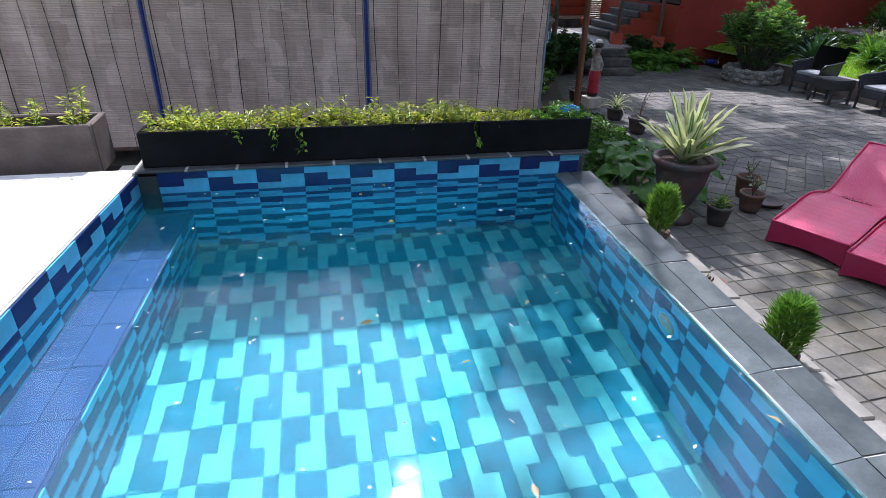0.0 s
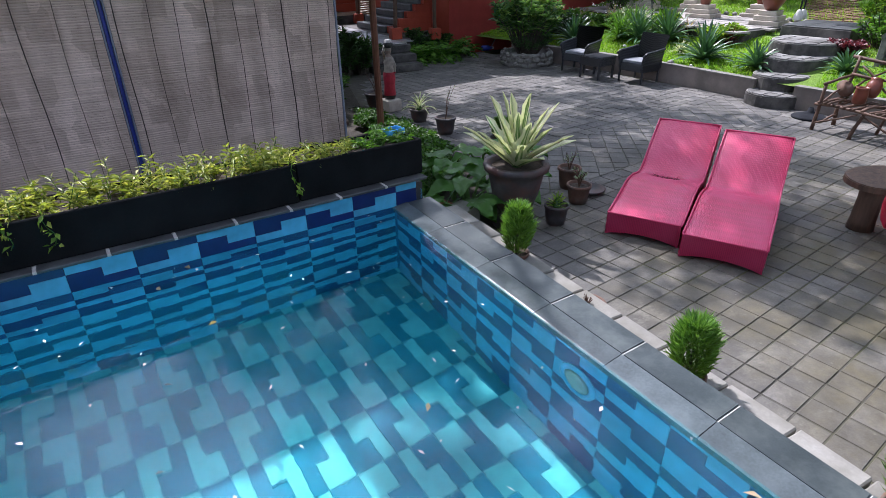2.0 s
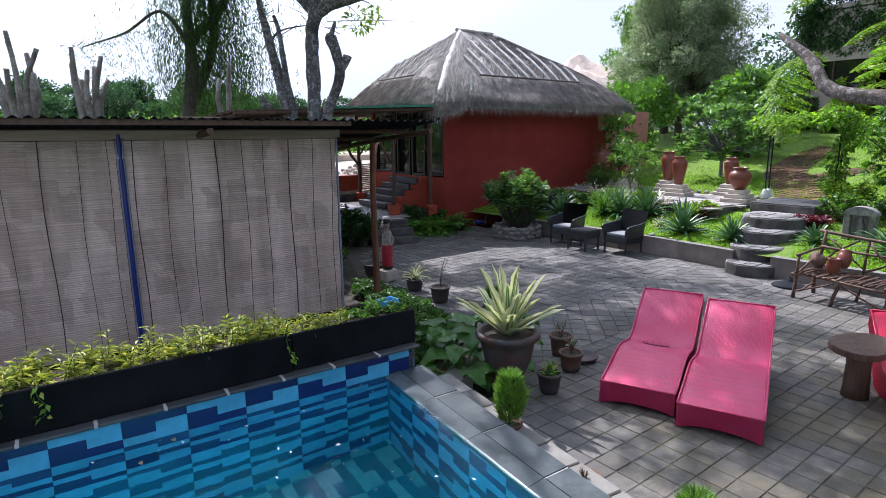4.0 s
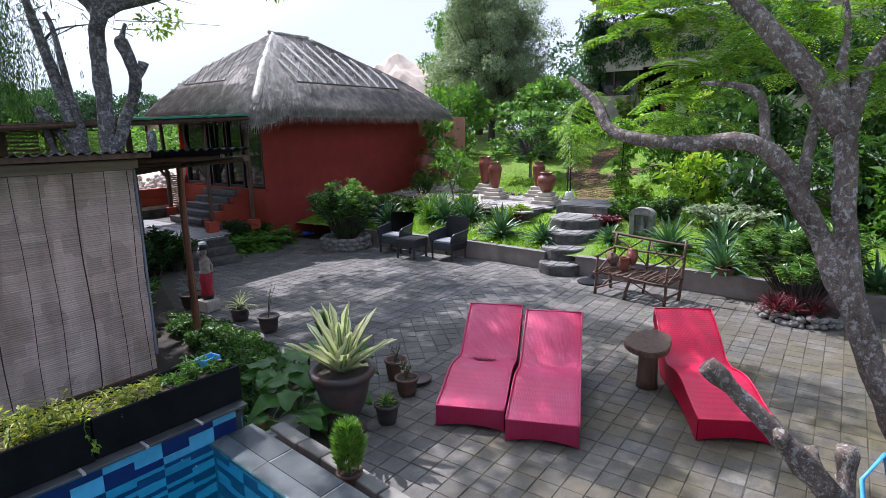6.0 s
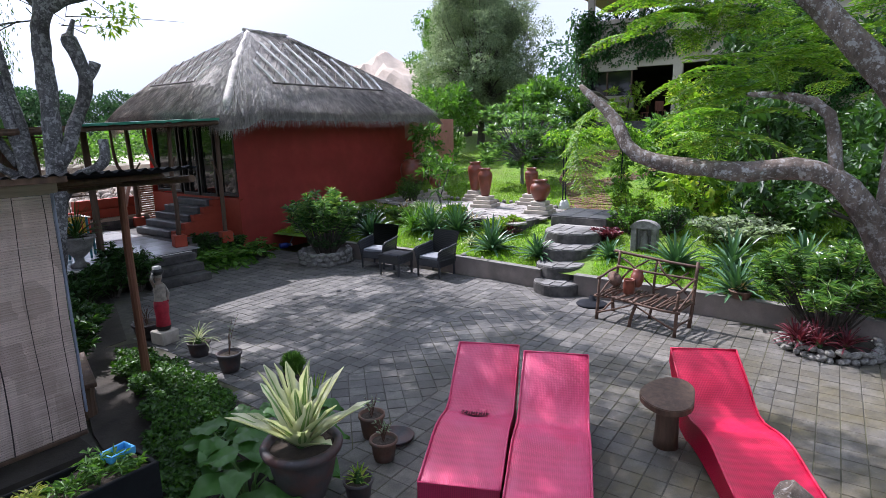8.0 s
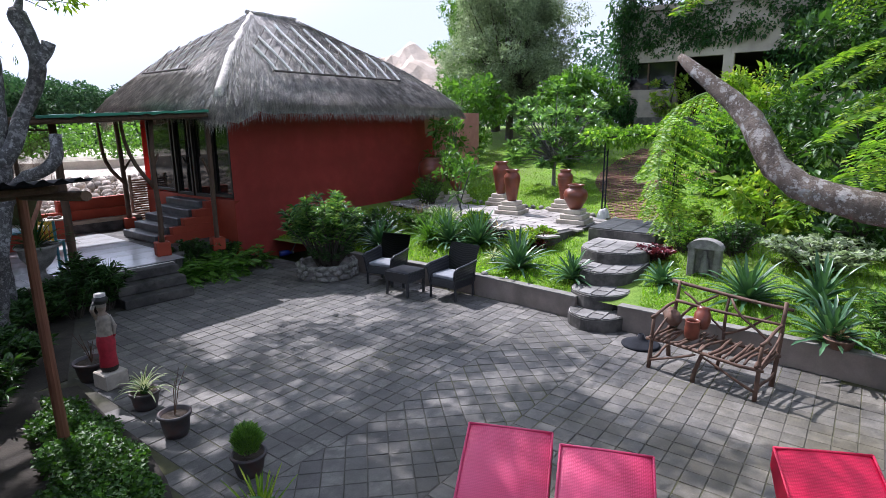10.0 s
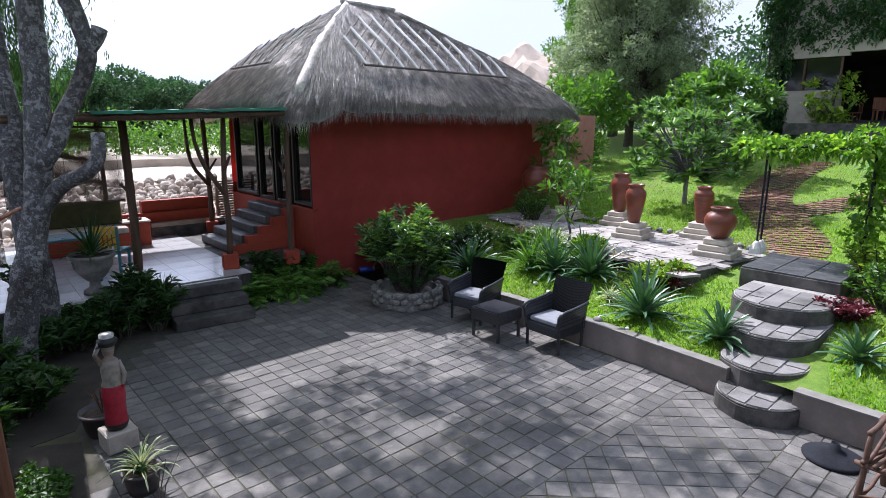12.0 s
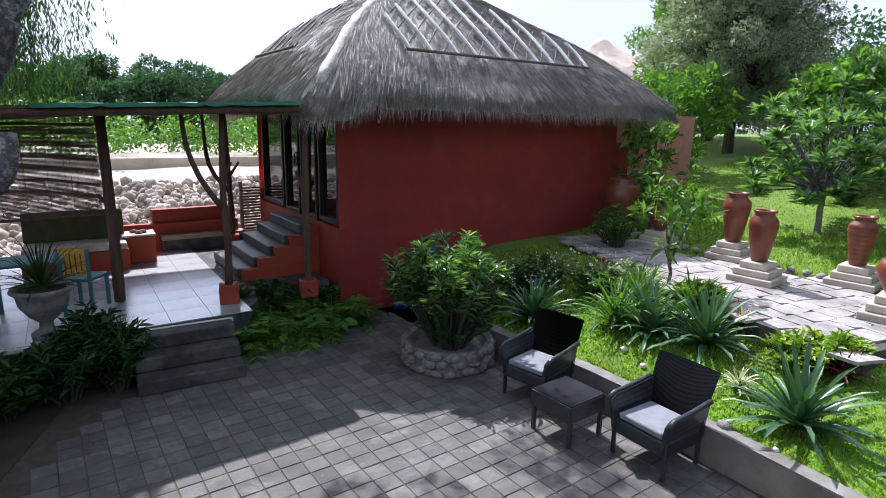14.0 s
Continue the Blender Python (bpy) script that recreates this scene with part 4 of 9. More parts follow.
# right and left walls
for side, name in ((1, "right_wall_core"), (-1, "left_wall_core")):
    ang = math.degrees(math.atan(SKEW if side > 0 else 0.06))
    high = TILE * 1.5 if side > 0 else TILE
    for a in range(4 if side > 0 else 7):
        for b in range(16):
            y = -MOD * (b + 0.5) - (0.06 if side > 0 else 0.012)
            x = px_right(y) + 0.0085 if side > 0 else px_left(y) - 0.0085
            z = (0.604 if side > 0 else 0.77) - high * (a + 0.5)
            wall_pair(kids[name], a, b, pose(x, y, z, 90, 0, (-90 if side > 0 else 90) - ang), high)
# floor: the hooks near the far end singly, the rest joined
joined = {}
for b in range(-4, 14):
    y = -1.18 - FY * (b + 0.5)
    for a in range(-11, 7):
        x = -1.64 + FX * (a + 0.5)
        if not px_left(y) + 0.2 < x < px_right(y) + FX * 0.6 or y > 0.2:
            continue
        for dark in (True, False):
            key = "floor_dark" if dark else "floor_light"
            if b < 4:
                part("tile", hook_mesh(dark, b % 2 == 1, a % 2 == 1, "floor", FX, FY, M[key]), None, kids["floor_core"], m=pose(x, y, PZ - 0.01))
                continue
            v, f = joined.setdefault(key, ([], []))
            k = len(v)
            pts = inset(hook_outline(dark, b % 2 == 1, a % 2 == 1, "floor", FX, FY), 0.001)
            v += [(x + p.x, y + p.y, PZ - 0.002) for p in pts] + [(x + p.x, y + p.y, PZ - 0.01) for p in pts]
            f += [tuple(range(k, k + 6))] + [(k + q, k + 6 + q, k + 6 + (q + 1) % 6, k + (q + 1) % 6) for q in range(6)]
for key, (v, f) in joined.items():
    tagged(part("floor_tiles", mesh_of("floor_tiles", v, f, M[key]), None, pool), kind="stuff")
# bench facing
for b in range(16):
    y = -0.03 - MOD * (b + 0.5)
    for c in range(2):
        part("tile", tile_mesh(0.168, MOD, M["bench_tile"]), None, kids["submerged_bench"], m=pose(px_left(y) + 0.085 + 0.168 * c, y, 0.2, 0, 0, 3.4 * -1))

for a in range(4):
    for b in range(16):
        y = -MOD * (b + 0.5) - 0.03
        wall_pair(kids["submerged_bench"], a, b, pose(px_left(y) + 0.346, y, 0.19 - TILE * (a + 0.5), 90, 0, 90 - 3.4))

# slate slabs of the ledge, with pale joints
ledge = thing("pool_ledge", "dark slate ledge with pale mortar joints at the pool's far end", "ledge", POOL)
x = 0.07
for k in range(10):
    w = 0.375
    part("slab", B(w - 0.022, 0.34, 0.02, pose(x - w / 2, 0.15, 0.783), 0.004), M["slate"], ledge)
    part("mortar", B(0.02, 0.335, 0.016, pose(x - w, 0.15, 0.784)), M["grout"], ledge)
    x -= w
part("end_face", B(0.012, 0.3, 0.5, pose(0.018, 0.166, 0.2)), M["tile_light"], ledge)

# coping stones along the overflow edge, with a wet lip at the water
coping = thing("pool_coping", "wet dark grey-green stone coping beside the water", "coping", POOL)


def outer(y):
    return 0.09 + 0.07 * y


y = 0.0
while y > -6.0:
    L = 0.52 + 0.1 * rnd.random()
    ya, yb = y - 0.002, y - L + 0.002
    zt = 0.622 + 0.004 * rnd.random()
    part("coping_stone", prism([(px_right(ya) + 0.125, ya), (px_right(yb) + 0.125, yb), (outer(yb), yb), (outer(ya), ya)], 0.585, zt, bevel=0.006), M["coping"], coping)
    lip = bmesh.new()
    cs = [[lip.verts.new((px_right(yy) + dx, yy, z)) for dx, z in ((-0.012, 0.56), (-0.012, 0.606), (0.004, 0.612), (0.123, 0.626), (0.123, 0.56))] for yy in (ya, yb)]
    for i in range(5):
        lip.faces.new((cs[0][i], cs[0][(i + 1) % 5], cs[1][(i + 1) % 5], cs[1][i]))
    lip.faces.new(cs[0][::-1])
    lip.faces.new(cs[1])
    bmesh.ops.recalc_face_normals(lip, faces=lip.faces[:])
    part("lip", lip, M["coping_wet"], coping, "wet sloping lip at the water")
    part("mortar", prism([(px_right(yb) + 0.127, yb - 0.004), (outer(yb) - 0.006, yb - 0.004), (outer(yb) - 0.006, yb), (px_right(yb) + 0.127, yb)], 0.585, 0.619), M["grout"], coping)
    y -= L
# outer face of the pool wall, brick gutter and pale edging
part("outer_face", prism([(px_right(0) + 0.142, 0.0), (px_right(PY) + 0.142, PY), (outer(PY) - 0.015, PY), (outer(0) - 0.015, 0.0)], -0.1, 0.58), M["slate"], coping)
gutter = thing("pool_gutter", "terracotta gutter with pale stone edging below the coping", "gutter", POOL)
GZ = 0.25


def rim(y):
    return 0.435 + 0.075 * y        # inner line of the edging


part("gutter_bed", prism([(outer(0.3), 0.42), (outer(PY), PY), (rim(PY), PY), (rim(0.3), 0.42)], -0.1, GZ - 0.04), M["earth"], gutter)
y = 0.25
while y > -5.6:
    L = 0.38
    xa = rim(y - L / 2) - 0.1
    part("brick", B(0.17, L - 0.012, 0.045, pose(xa, y - L / 2, GZ - 0.045, 0, 0, -5), 0.004), M["brick"], gutter)
    y -= L
y = 0.36
while y > -5.6:
    L = 0.3 + 0.14 * rnd.random()
    xa = rim(y - L / 2) + 0.07
    part("edging_stone", B(0.135, L - 0.012, 0.40 + 0.008 * rnd.random(), pose(xa, y - L / 2, -0.1, 0, 0, -5 + rnd.uniform(-0.8, 0.8)), 0.008), M["pale_stone"], gutter)
    y -= L
# terracotta slabs and pale stones of the corner bed
for (x, y, sx, sy, r, mat) in ((0.50, 0.52, 0.26, 0.2, 8, "brick"), (0.22, 0.56, 0.26, 0.2, 3, "brick"), (0.24, 0.33, 0.24, 0.16, 0, "brick"), (0.68, 0.34, 0.2, 0.24, 12, "pale_stone"), (0.42, 0.30, 0.12, 0.14, 0, "pale_stone")):
    part("corner_slab", B(sx, sy, 0.37, pose(x, y, -0.1, 0, 0, r), 0.006), M[mat], gutter)

# pool lamp under water on the right wall
lamp_y = -2.09
lamp = thing("pool_lamp", "round pale underwater lamp in the pool wall", "lamp", POOL @ pose(px_right(lamp_y) - 0.003, lamp_y, 0.27, 0, -90, -3))
part("rim", lathe([(0.02, 0), (0.13, 0), (0.13, 0.012), (0.1, 0.02), (0.095, 0.012), (0.02, 0.012)], 24), M["tile_light"], lamp, smooth=True)
part("lens", lathe([(0.09, 0.012), (0.06, 0.024), (0.0005, 0.03)], 20), M["cream"], lamp, smooth=True)

# leaves and petals afloat
g = np.random.default_rng(5)
bs = np.stack([g.uniform(PX0 + 0.3, PX1 - 0.2, 110), -g.random(110) ** 1.2 * 4.4 - 0.05, np.full(110, WZ + 0.004)], axis=1)
ds = np.stack([g.normal(size=110), g.normal(size=110), np.zeros(110)], axis=1)
v, f = leaves(bs, ds, 0.028, 0.014, 0.2, 0.0, 4, 0.6)
tagged(part("floating_petals", np_mesh("floating_petals", v, f, M["statue_white"]), m=POOL), "small pale petals floating on the water", "petals", kind="stuff")
bs = np.stack([g.uniform(PX0 + 0.3, PX1 - 0.2, 9), -g.random(9) * 3.6 - 0.1, np.full(9, WZ + 0.006)], axis=1)
v, f = leaves(bs, g.normal(size=(9, 3)) * (1, 1, 0.1), 0.06, 0.03, 0.3, 0.0, 4, 0.3)
tagged(part("floating_leaves", np_mesh("floating_leaves", v, f, M["leaf_dry"]), m=POOL), "brown fallen leaves floating on the water", "leaves", kind="stuff")

# planter boxes on the ledge
def planter_box(L, x, y, name_label, h=0.275, d=0.34):
    t = thing("planter_box", name_label, "planter", POOL @ pose(x, y, 0.806))
    part("front_board", B(L, 0.025, h, pose(0, -d / 2, 0), 0.006), M["black_box"], t)
    part("back_board", B(L, 0.025, h, pose(0, d / 2, 0), 0.006), M["black_box"], t)
    for s in (-1, 1):
        part("end_board", B(0.025, d - 0.027, h - 0.004, pose(s * (L / 2 - 0.0125), 0, 0), 0.004), M["black_box"], t)
    bm = bmesh.new()
    bmesh.ops.create_grid(bm, x_segments=30, y_segments=5, size=0.5, matrix=Matrix.Translation((0, 0, h - 0.035)) @ Matrix.Diagonal((L - 0.05, d - 0.03, 1, 1)))
    for q in bm.verts:
        q.co.z += 0.02 * noise.noise(q.co * 9)
    part("soil", bm, M["soil"], t)
    return t


planter_box(2.66, -2.29, 0.24, "long black wooden planter box full of yellow-green shoots")
planter_box(1.02, -0.44, 0.25, "shorter black wooden planter box with thin weeds")


def shoots(x0, x1, n, mat, seed, hmax, label, per=16, y=0.24, z=1.03):
    """Leafy upright shoots in a planter, one bushy object."""
    g = np.random.default_rng(seed)
    bs, ds, stem = [], [], bmesh.new()
    for i in range(n):
        x, yy = g.uniform(x0, x1), y + g.uniform(-0.13, 0.13)
        h = hmax * (0.25 + 0.75 * g.random() ** 1.6 + (0.35 if g.random() < 0.06 else 0))
        lean = g.normal(size=2) * 0.25
        top_p = (x + lean[0] * h, yy + lean[1] * h, z + h)
        tube([(x, yy, z - 0.02), ((x + top_p[0]) / 2 + 0.01, (yy + top_p[1]) / 2, z + h * 0.55), top_p], [0.004, 0.003, 0.002], 4, stem)
        for k in range(per):
            t = 0.3 + 0.7 * k / per
            bs.append((x + lean[0] * h * t, yy + lean[1] * h * t, z + h * t))
            a = g.uniform(0, 6.28)
            ds.append((math.cos(a), math.sin(a), g.uniform(-0.2, 0.9)))
    v, f = leaves(bs, ds, 0.058, 0.014, 0.3, 0.15, seed, 0.5)
    t = thing("planter_shoots", label, "plant", POOL)
    tagged(part("branchwork", stem, M["leaf"], t), kind="stuff")
    part("foliage", np_mesh("foliage", v, f, mat), None, t)
    return t


shoots(-3.58, -1.05, 210, M["leaf_shoot"], 21, 0.2, "yellow-green leafy shoots crowding the long planter box")
shoots(-1.2, -0.45, 60, M["leaf_shoot"], 22, 0.13, "low pale weeds in the shorter planter box")
shoots(-0.45, 0.02, 34, M["leaf"], 23, 0.13, "sparse green weeds near the planter's end")
for i, (x, L) in enumerate(((-2.62, 0.17), (-2.42, 0.2), (-0.98, 0.24), (-2.9, 0.1))):
    g = np.random.default_rng(40 + i)
    st = [(x + 0.02 * math.sin(5 * k), 0.06 - 0.012 * (k > 0), 1.10 - L * k / 5) for k in range(6)]
    vine = thing("hanging_vine", "thin green vine hanging over the black planter", "plant", POOL)
    part("stem", tube(st, 0.003, 4), M["leaf"], vine)
    bs = [np.array(st[g.integers(0, 6)]) + g.normal(size=3) * 0.012 for k in range(16)]
    v, f = leaves(bs, g.normal(size=(16, 3)) + np.array([0, -0.6, -0.3]), 0.045, 0.022, 0.3, 0.1, i)
    part("foliage", np_mesh("foliage", v, f, M["leaf_lime"]), None, vine)
# blue tray at the planter's end
tray = thing("plastic_tray", "bright blue plastic tray on the planter's rim", "tray", POOL @ pose(-0.05, 0.30, 1.083, 0, 0, 8))
part("base", B(0.15, 0.11, 0.012, None, 0.004), M["blue_plastic"], tray)
for sx, sy, px, py in ((0.15, 0.012, 0, 0.05), (0.15, 0.012, 0, -0.05), (0.012, 0.09, 0.069, 0), (0.012, 0.09, -0.069, 0)):
    part("rim", B(sx, sy, 0.04, pose(px, py, 0.01), 0.003), M["blue_plastic"], tray)
# grey planter on the terrace
gp = thing("terrace_planter", "weathered brown planter with straggling pale shoots on the terrace", "planter", POOL @ pose(-4.75, 0.45, 0.7, 0, 0, 2))
part("front_board", B(1.5, 0.05, 0.4, pose(0, -0.2, 0), 0.01), M["planter_brown"], gp)
part("end_board", B(0.05, 0.36, 0.4, pose(0.73, 0.0, 0), 0.01), M["planter_brown"], gp)
part("back_board", B(1.5, 0.05, 0.4, pose(0, 0.2, 0), 0.01), M["planter_brown"], gp)
part("soil", B(1.42, 0.34, 0.3, pose(0, 0, 0.02)), M["soil"], gp)
shoots(-5.5, -4.05, 70, M["leaf_shoot"], 24, 0.32, "straggling pale green shoots in the brown planter", 16, 0.45, 1.02)

# ---- open shelter behind the blinds ----
SHADE = frame_2d(1.24, 6.22, 11.8)       # x along the blinds, y behind them


def blind_mat():
    m, nt, bs, blind_out = mat_new("bamboo_blind")
    tc = nt.nodes.new("ShaderNodeTexCoord")
    wv = node(nt, "ShaderNodeTexWave", Scale=19.0, Distortion=0.6, Detail=2.0)
    wv.bands_direction = "Z"
    nt.links.new(tc.outputs["Object"], wv.inputs["Vector"])
    base = ramp(nt, noise_tex(nt, 30, 4, 0.6, stretch=(0.06, 1, 4)), [(0.3, (0.56, 0.45, 0.385)), (0.7, (0.84, 0.7, 0.62))])
    col = mixc(nt, 1.0, base, ramp(nt, noise_tex(nt, 1.6, 4, stretch=(2.2, 1, 0.35)), [(0.3, (0.66, 0.63, 0.6)), (0.75, (1.12, 1.12, 1.15))]), "MULTIPLY")
    col = mixc(nt, 1.0, col, ramp(nt, wv.outputs[0], [(0.0, (0.965,) * 3), (0.45, (1.01,) * 3)]), "MULTIPLY")
    # patches where the slats have weathered unlike their neighbours
    mp = nt.nodes.new("ShaderNodeMapping")
    mp.inputs["Scale"].default_value = (5.5, 1, 4.2)
    nt.links.new(tc.outputs["Object"], mp.inputs[0])
    cell = node(nt, "ShaderNodeTexVoronoi", Scale=1.0, Randomness=0.75)
    cell.distance = "CHEBYCHEV"
    nt.links.new(mp.outputs[0], cell.inputs["Vector"])
    grey = nt.nodes.new("ShaderNodeRGBToBW")
    nt.links.new(cell.outputs["Color"], grey.inputs[0])
    col = mixc(nt, 1.0, col, ramp(nt, grey.outputs[0], [(0.2, (0.84, 0.82, 0.8)), (0.75, (1.1, 1.1, 1.1))]), "MULTIPLY")
    nt.links.new(col, bs.inputs["Base Color"])
    bs.inputs["Roughness"].default_value = 0.62
    bump(nt, bs, wv.outputs[0], 0.05, 0.003)
    tr = nt.nodes.new("ShaderNodeBsdfTranslucent")
    nt.links.new(col, tr.inputs[0])
    ms = nt.nodes.new("ShaderNodeMixShader")
    ms.inputs[0].default_value = 0.15
    nt.links.new(bs.outputs[0], ms.inputs[1])
    nt.links.new(tr.outputs[0], ms.inputs[2])
    nt.links.new(ms.outputs[0], blind_out.inputs[0])
    return m


M["blind"] = blind_mat()
M["cord"] = surface("dark_cord", (0.03, 0.022, 0.02), (0.07, 0.055, 0.05), 9, 60, 0.9, 0.2)
M["pipe_grey"] = surface("grey_blue_pipe", (0.16, 0.18, 0.24), (0.25, 0.28, 0.36), 6, 60, 0.5, 0.1)


def roll_blind(x0, x1, label, tone):
    """A hanging blind of thin slats tied with cords."""
    t = thing("bamboo_blind", label, "blind", SHADE, "blinds of the shelter")
    w, z0, z1 = x1 - x0, 0.23, 2.44
    bm = bmesh.new()
    n = 100
    for k in range(n):
        z = z0 + (z1 - z0) * k / n
        h = (z1 - z0) / n
        bow = 0.01 * math.sin(k * 0.16 + tone)
        rows = []
        for i in range(9):
            x = x0 + w * i / 8
            y = bow + 0.01 * math.sin(i * 0.9 + tone * 2 + k * 0.02)
            rows.append([bm.verts.new(p) for p in ((x, y, z), (x, y - 0.0035, z + h * 0.5), (x, y, z + h * 0.97), (x, y + 0.003, z + h * 0.5))])
        for a, b in zip(rows, rows[1:]):
            for q in range(4):
                bm.faces.new((a[q], b[q], b[(q + 1) % 4], a[(q + 1) % 4]))
    tagged(part("slats", bm, M["blind"], t), "close brown bamboo slats", kind="stuff")
    for i in range(9):
        x = x0 + 0.06 + (w - 0.12) * i / 8 + 0.02 * math.sin(i * 2.1)
        part("cord", tube([(x + 0.012 * math.sin(k * 0.7 + i), -0.022 - 0.004 * (k % 2), z0 + (z1 - z0) * k / 10) for k in range(11)], 0.0035 if i % 3 else 0.006, 4), M["cord"], t)
    part("top_rail", B(w, 0.045, 0.05, pose((x0 + x1) / 2, 0.0, z1 + 0.004), 0.006), M["wood_pale"], t)
    part("bottom_rail", B(w, 0.035, 0.04, pose((x0 + x1) / 2, 0.0, z0 - 0.045), 0.008), M["wood_dark"], t)


roll_blind(-2.19, -0.01, "lowered brown bamboo blind at the shelter's corner", 0.0)
roll_blind(-4.58, -2.27, "lowered brown bamboo blind beside a blue pole", 1.3)
roll_blind(-6.95, -4.66, "lowered weathered bamboo blind behind the terrace", 2.4)
roll_blind(-9.3, -7.03, "lowered weathered bamboo blind at the terrace end", 3.3)
for x in (-2.23, -4.62, -6.99):
    pole = thing("blue_pole", "slim dark blue pole between two bamboo blinds", "pole", SHADE @ pose(x, -0.02, 0.0))
    part("shaft", tube([(0, 0, -0.05), (0, 0, 1.2), (0, 0, 2.5)], 0.017, 10), M["blue_pipe"], pole)
    for s in (-1, 1):
        part("side_strip", B(0.016, 0.02, 2.4, pose(s * 0.028, 0.01, 0.05), 0.003), M["pipe_grey"], pole)
edge_strip = tagged(part("edge_strip", B(0.02, 0.03, 2.05, pose(0.005, 0, 0.4), 0.004), M["pipe_grey"], m=SHADE), "grey strip along the blind's outer edge", "strip")

# roof sheet on beams and posts
shelter = thing("shelter", "open wooden shelter with a dark corrugated roof", "shelter", SHADE)
part("front_beam", B(9.6, 0.09, 0.09, pose(-4.75, 0.02, 2.455), 0.01), M["wood_pale"], shelter)
bm = bmesh.new()
x0, x1, y0, y1, nx = -9.6, 1.04, -0.58, 2.5, 420
rows = []
for j in range(3):
    y = y0 + (y1 - y0) * j / 2
    rows.append([bm.verts.new((x0 + (x1 - x0) * i / nx, y, 2.635 + 0.016 * math.sin(i * 2 * math.pi / 4.0 + 0.4) - 0.1 * (y - y0))) for i in range(nx + 1)])
for a, b in zip(rows, rows[1:]):
    for i in range(nx):
        bm.faces.new((a[i], a[i + 1], b[i + 1], b[i]))
bmesh.ops.solidify(bm, geom=bm.faces[:], thickness=0.006)
part("roof_sheet", bm, M["metal_dark"], shelter, "dark corrugated sheet")
part("fascia", B(9.5, 0.02, 0.05, pose(-4.8, -0.54, 2.575)), M["wood_dark"], shelter)
for y in (0.05, 0.9, 1.7, 2.4):
    part("purlin", tube([(-9.4, y, 2.53 - 0.1 * y), (-4, y, 2.535 - 0.1 * y), (1.0, y, 2.53 - 0.1 * y)], 0.028, 8), M["wood_dark"], shelter)
for x in (1.0, -1.5, -4.0, -6.5, -9.0):
    part("rafter", tube([(x, -0.52, 2.52), (x, 1.2, 2.39), (x, 2.45, 2.25)], 0.035, 8), M["wood_dark"], shelter)
part("post", tube([(1.03, 1.05, -0.05), (1.015, 1.04, 0.9), (1.01, 1.06, 1.7), (1.0, 1.0, 2.5)], [0.05, 0.045, 0.042, 0.04], 10, wob=0.15), M["wood_red"], shelter, "red-brown pole")
part("post", tube([(0.15, 2.3, -0.05), (0.17, 2.3, 1.2), (0.15, 2.3, 2.5)], [0.06, 0.055, 0.05], 10, wob=0.2), M["wood_dark"], shelter)
for x in (-2.3, -4.7, -7.0, -9.2):
    part("post", tube([(x, 2.3, -0.05), (x, 2.3, 1.2), (x, 2.3, 2.5)], 0.055, 10, wob=0.2), M["wood_dark"], shelter)
part("strut", tube([(1.0, 1.02, 2.05), (1.2, 1.25, 2.35), (1.35, 1.45, 2.4)], [0.022, 0.018, 0.012], 7, wob=0.2), M["wood_red"], shelter)
tagged(part("shelter_floor", B(9.6, 2.6, 0.14, pose(-4.8, 1.2, -0.1)), M["earth"], m=SHADE), "dark floor of the shelter", "floor", kind="structure")
tagged(part("wall_shelter", B(9.4, 0.1, 2.25, pose(-4.9, 2.6, -0.05)), M["inside_shade"], m=SHADE), "dark back wall of the shelter, shade in its colour", "wall", kind="structure")
bench = thing("dark_bench", "dark low wooden bench in the shelter's shade", "bench", SHADE @ pose(-0.55, 1.5, 0.04))
part("seat", B(1.3, 0.42, 0.05, pose(0, 0, 0.4), 0.01), M["wood_dark"], bench)
part("back", B(1.3, 0.04, 0.4, pose(0, 0.2, 0.45, -8, 0, 0), 0.01), M["wood_dark"], bench)
for x in (-0.58, 0.58):
    for y in (-0.16, 0.16):
        part("leg", B(0.06, 0.06, 0.4, pose(x, y, 0), 0.006), M["wood_dark"], bench)
logs = thing("log_bench", "dark stump and planks under the shelter's edge", "bench", SHADE @ pose(0.35, 1.15, 0.0, 0, 0, 75))
part("plank", B(1.1, 0.25, 0.05, pose(0, 0, 0.36), 0.01), M["wood_dark"], logs)
for x in (-0.4, 0.4):
    part("stump", lathe([(0.11, 0), (0.1, 0.2), (0.105, 0.36)], 12, wob=0.2, m=Matrix.Translation((x, 0, 0))), M["wood_dark"], logs)

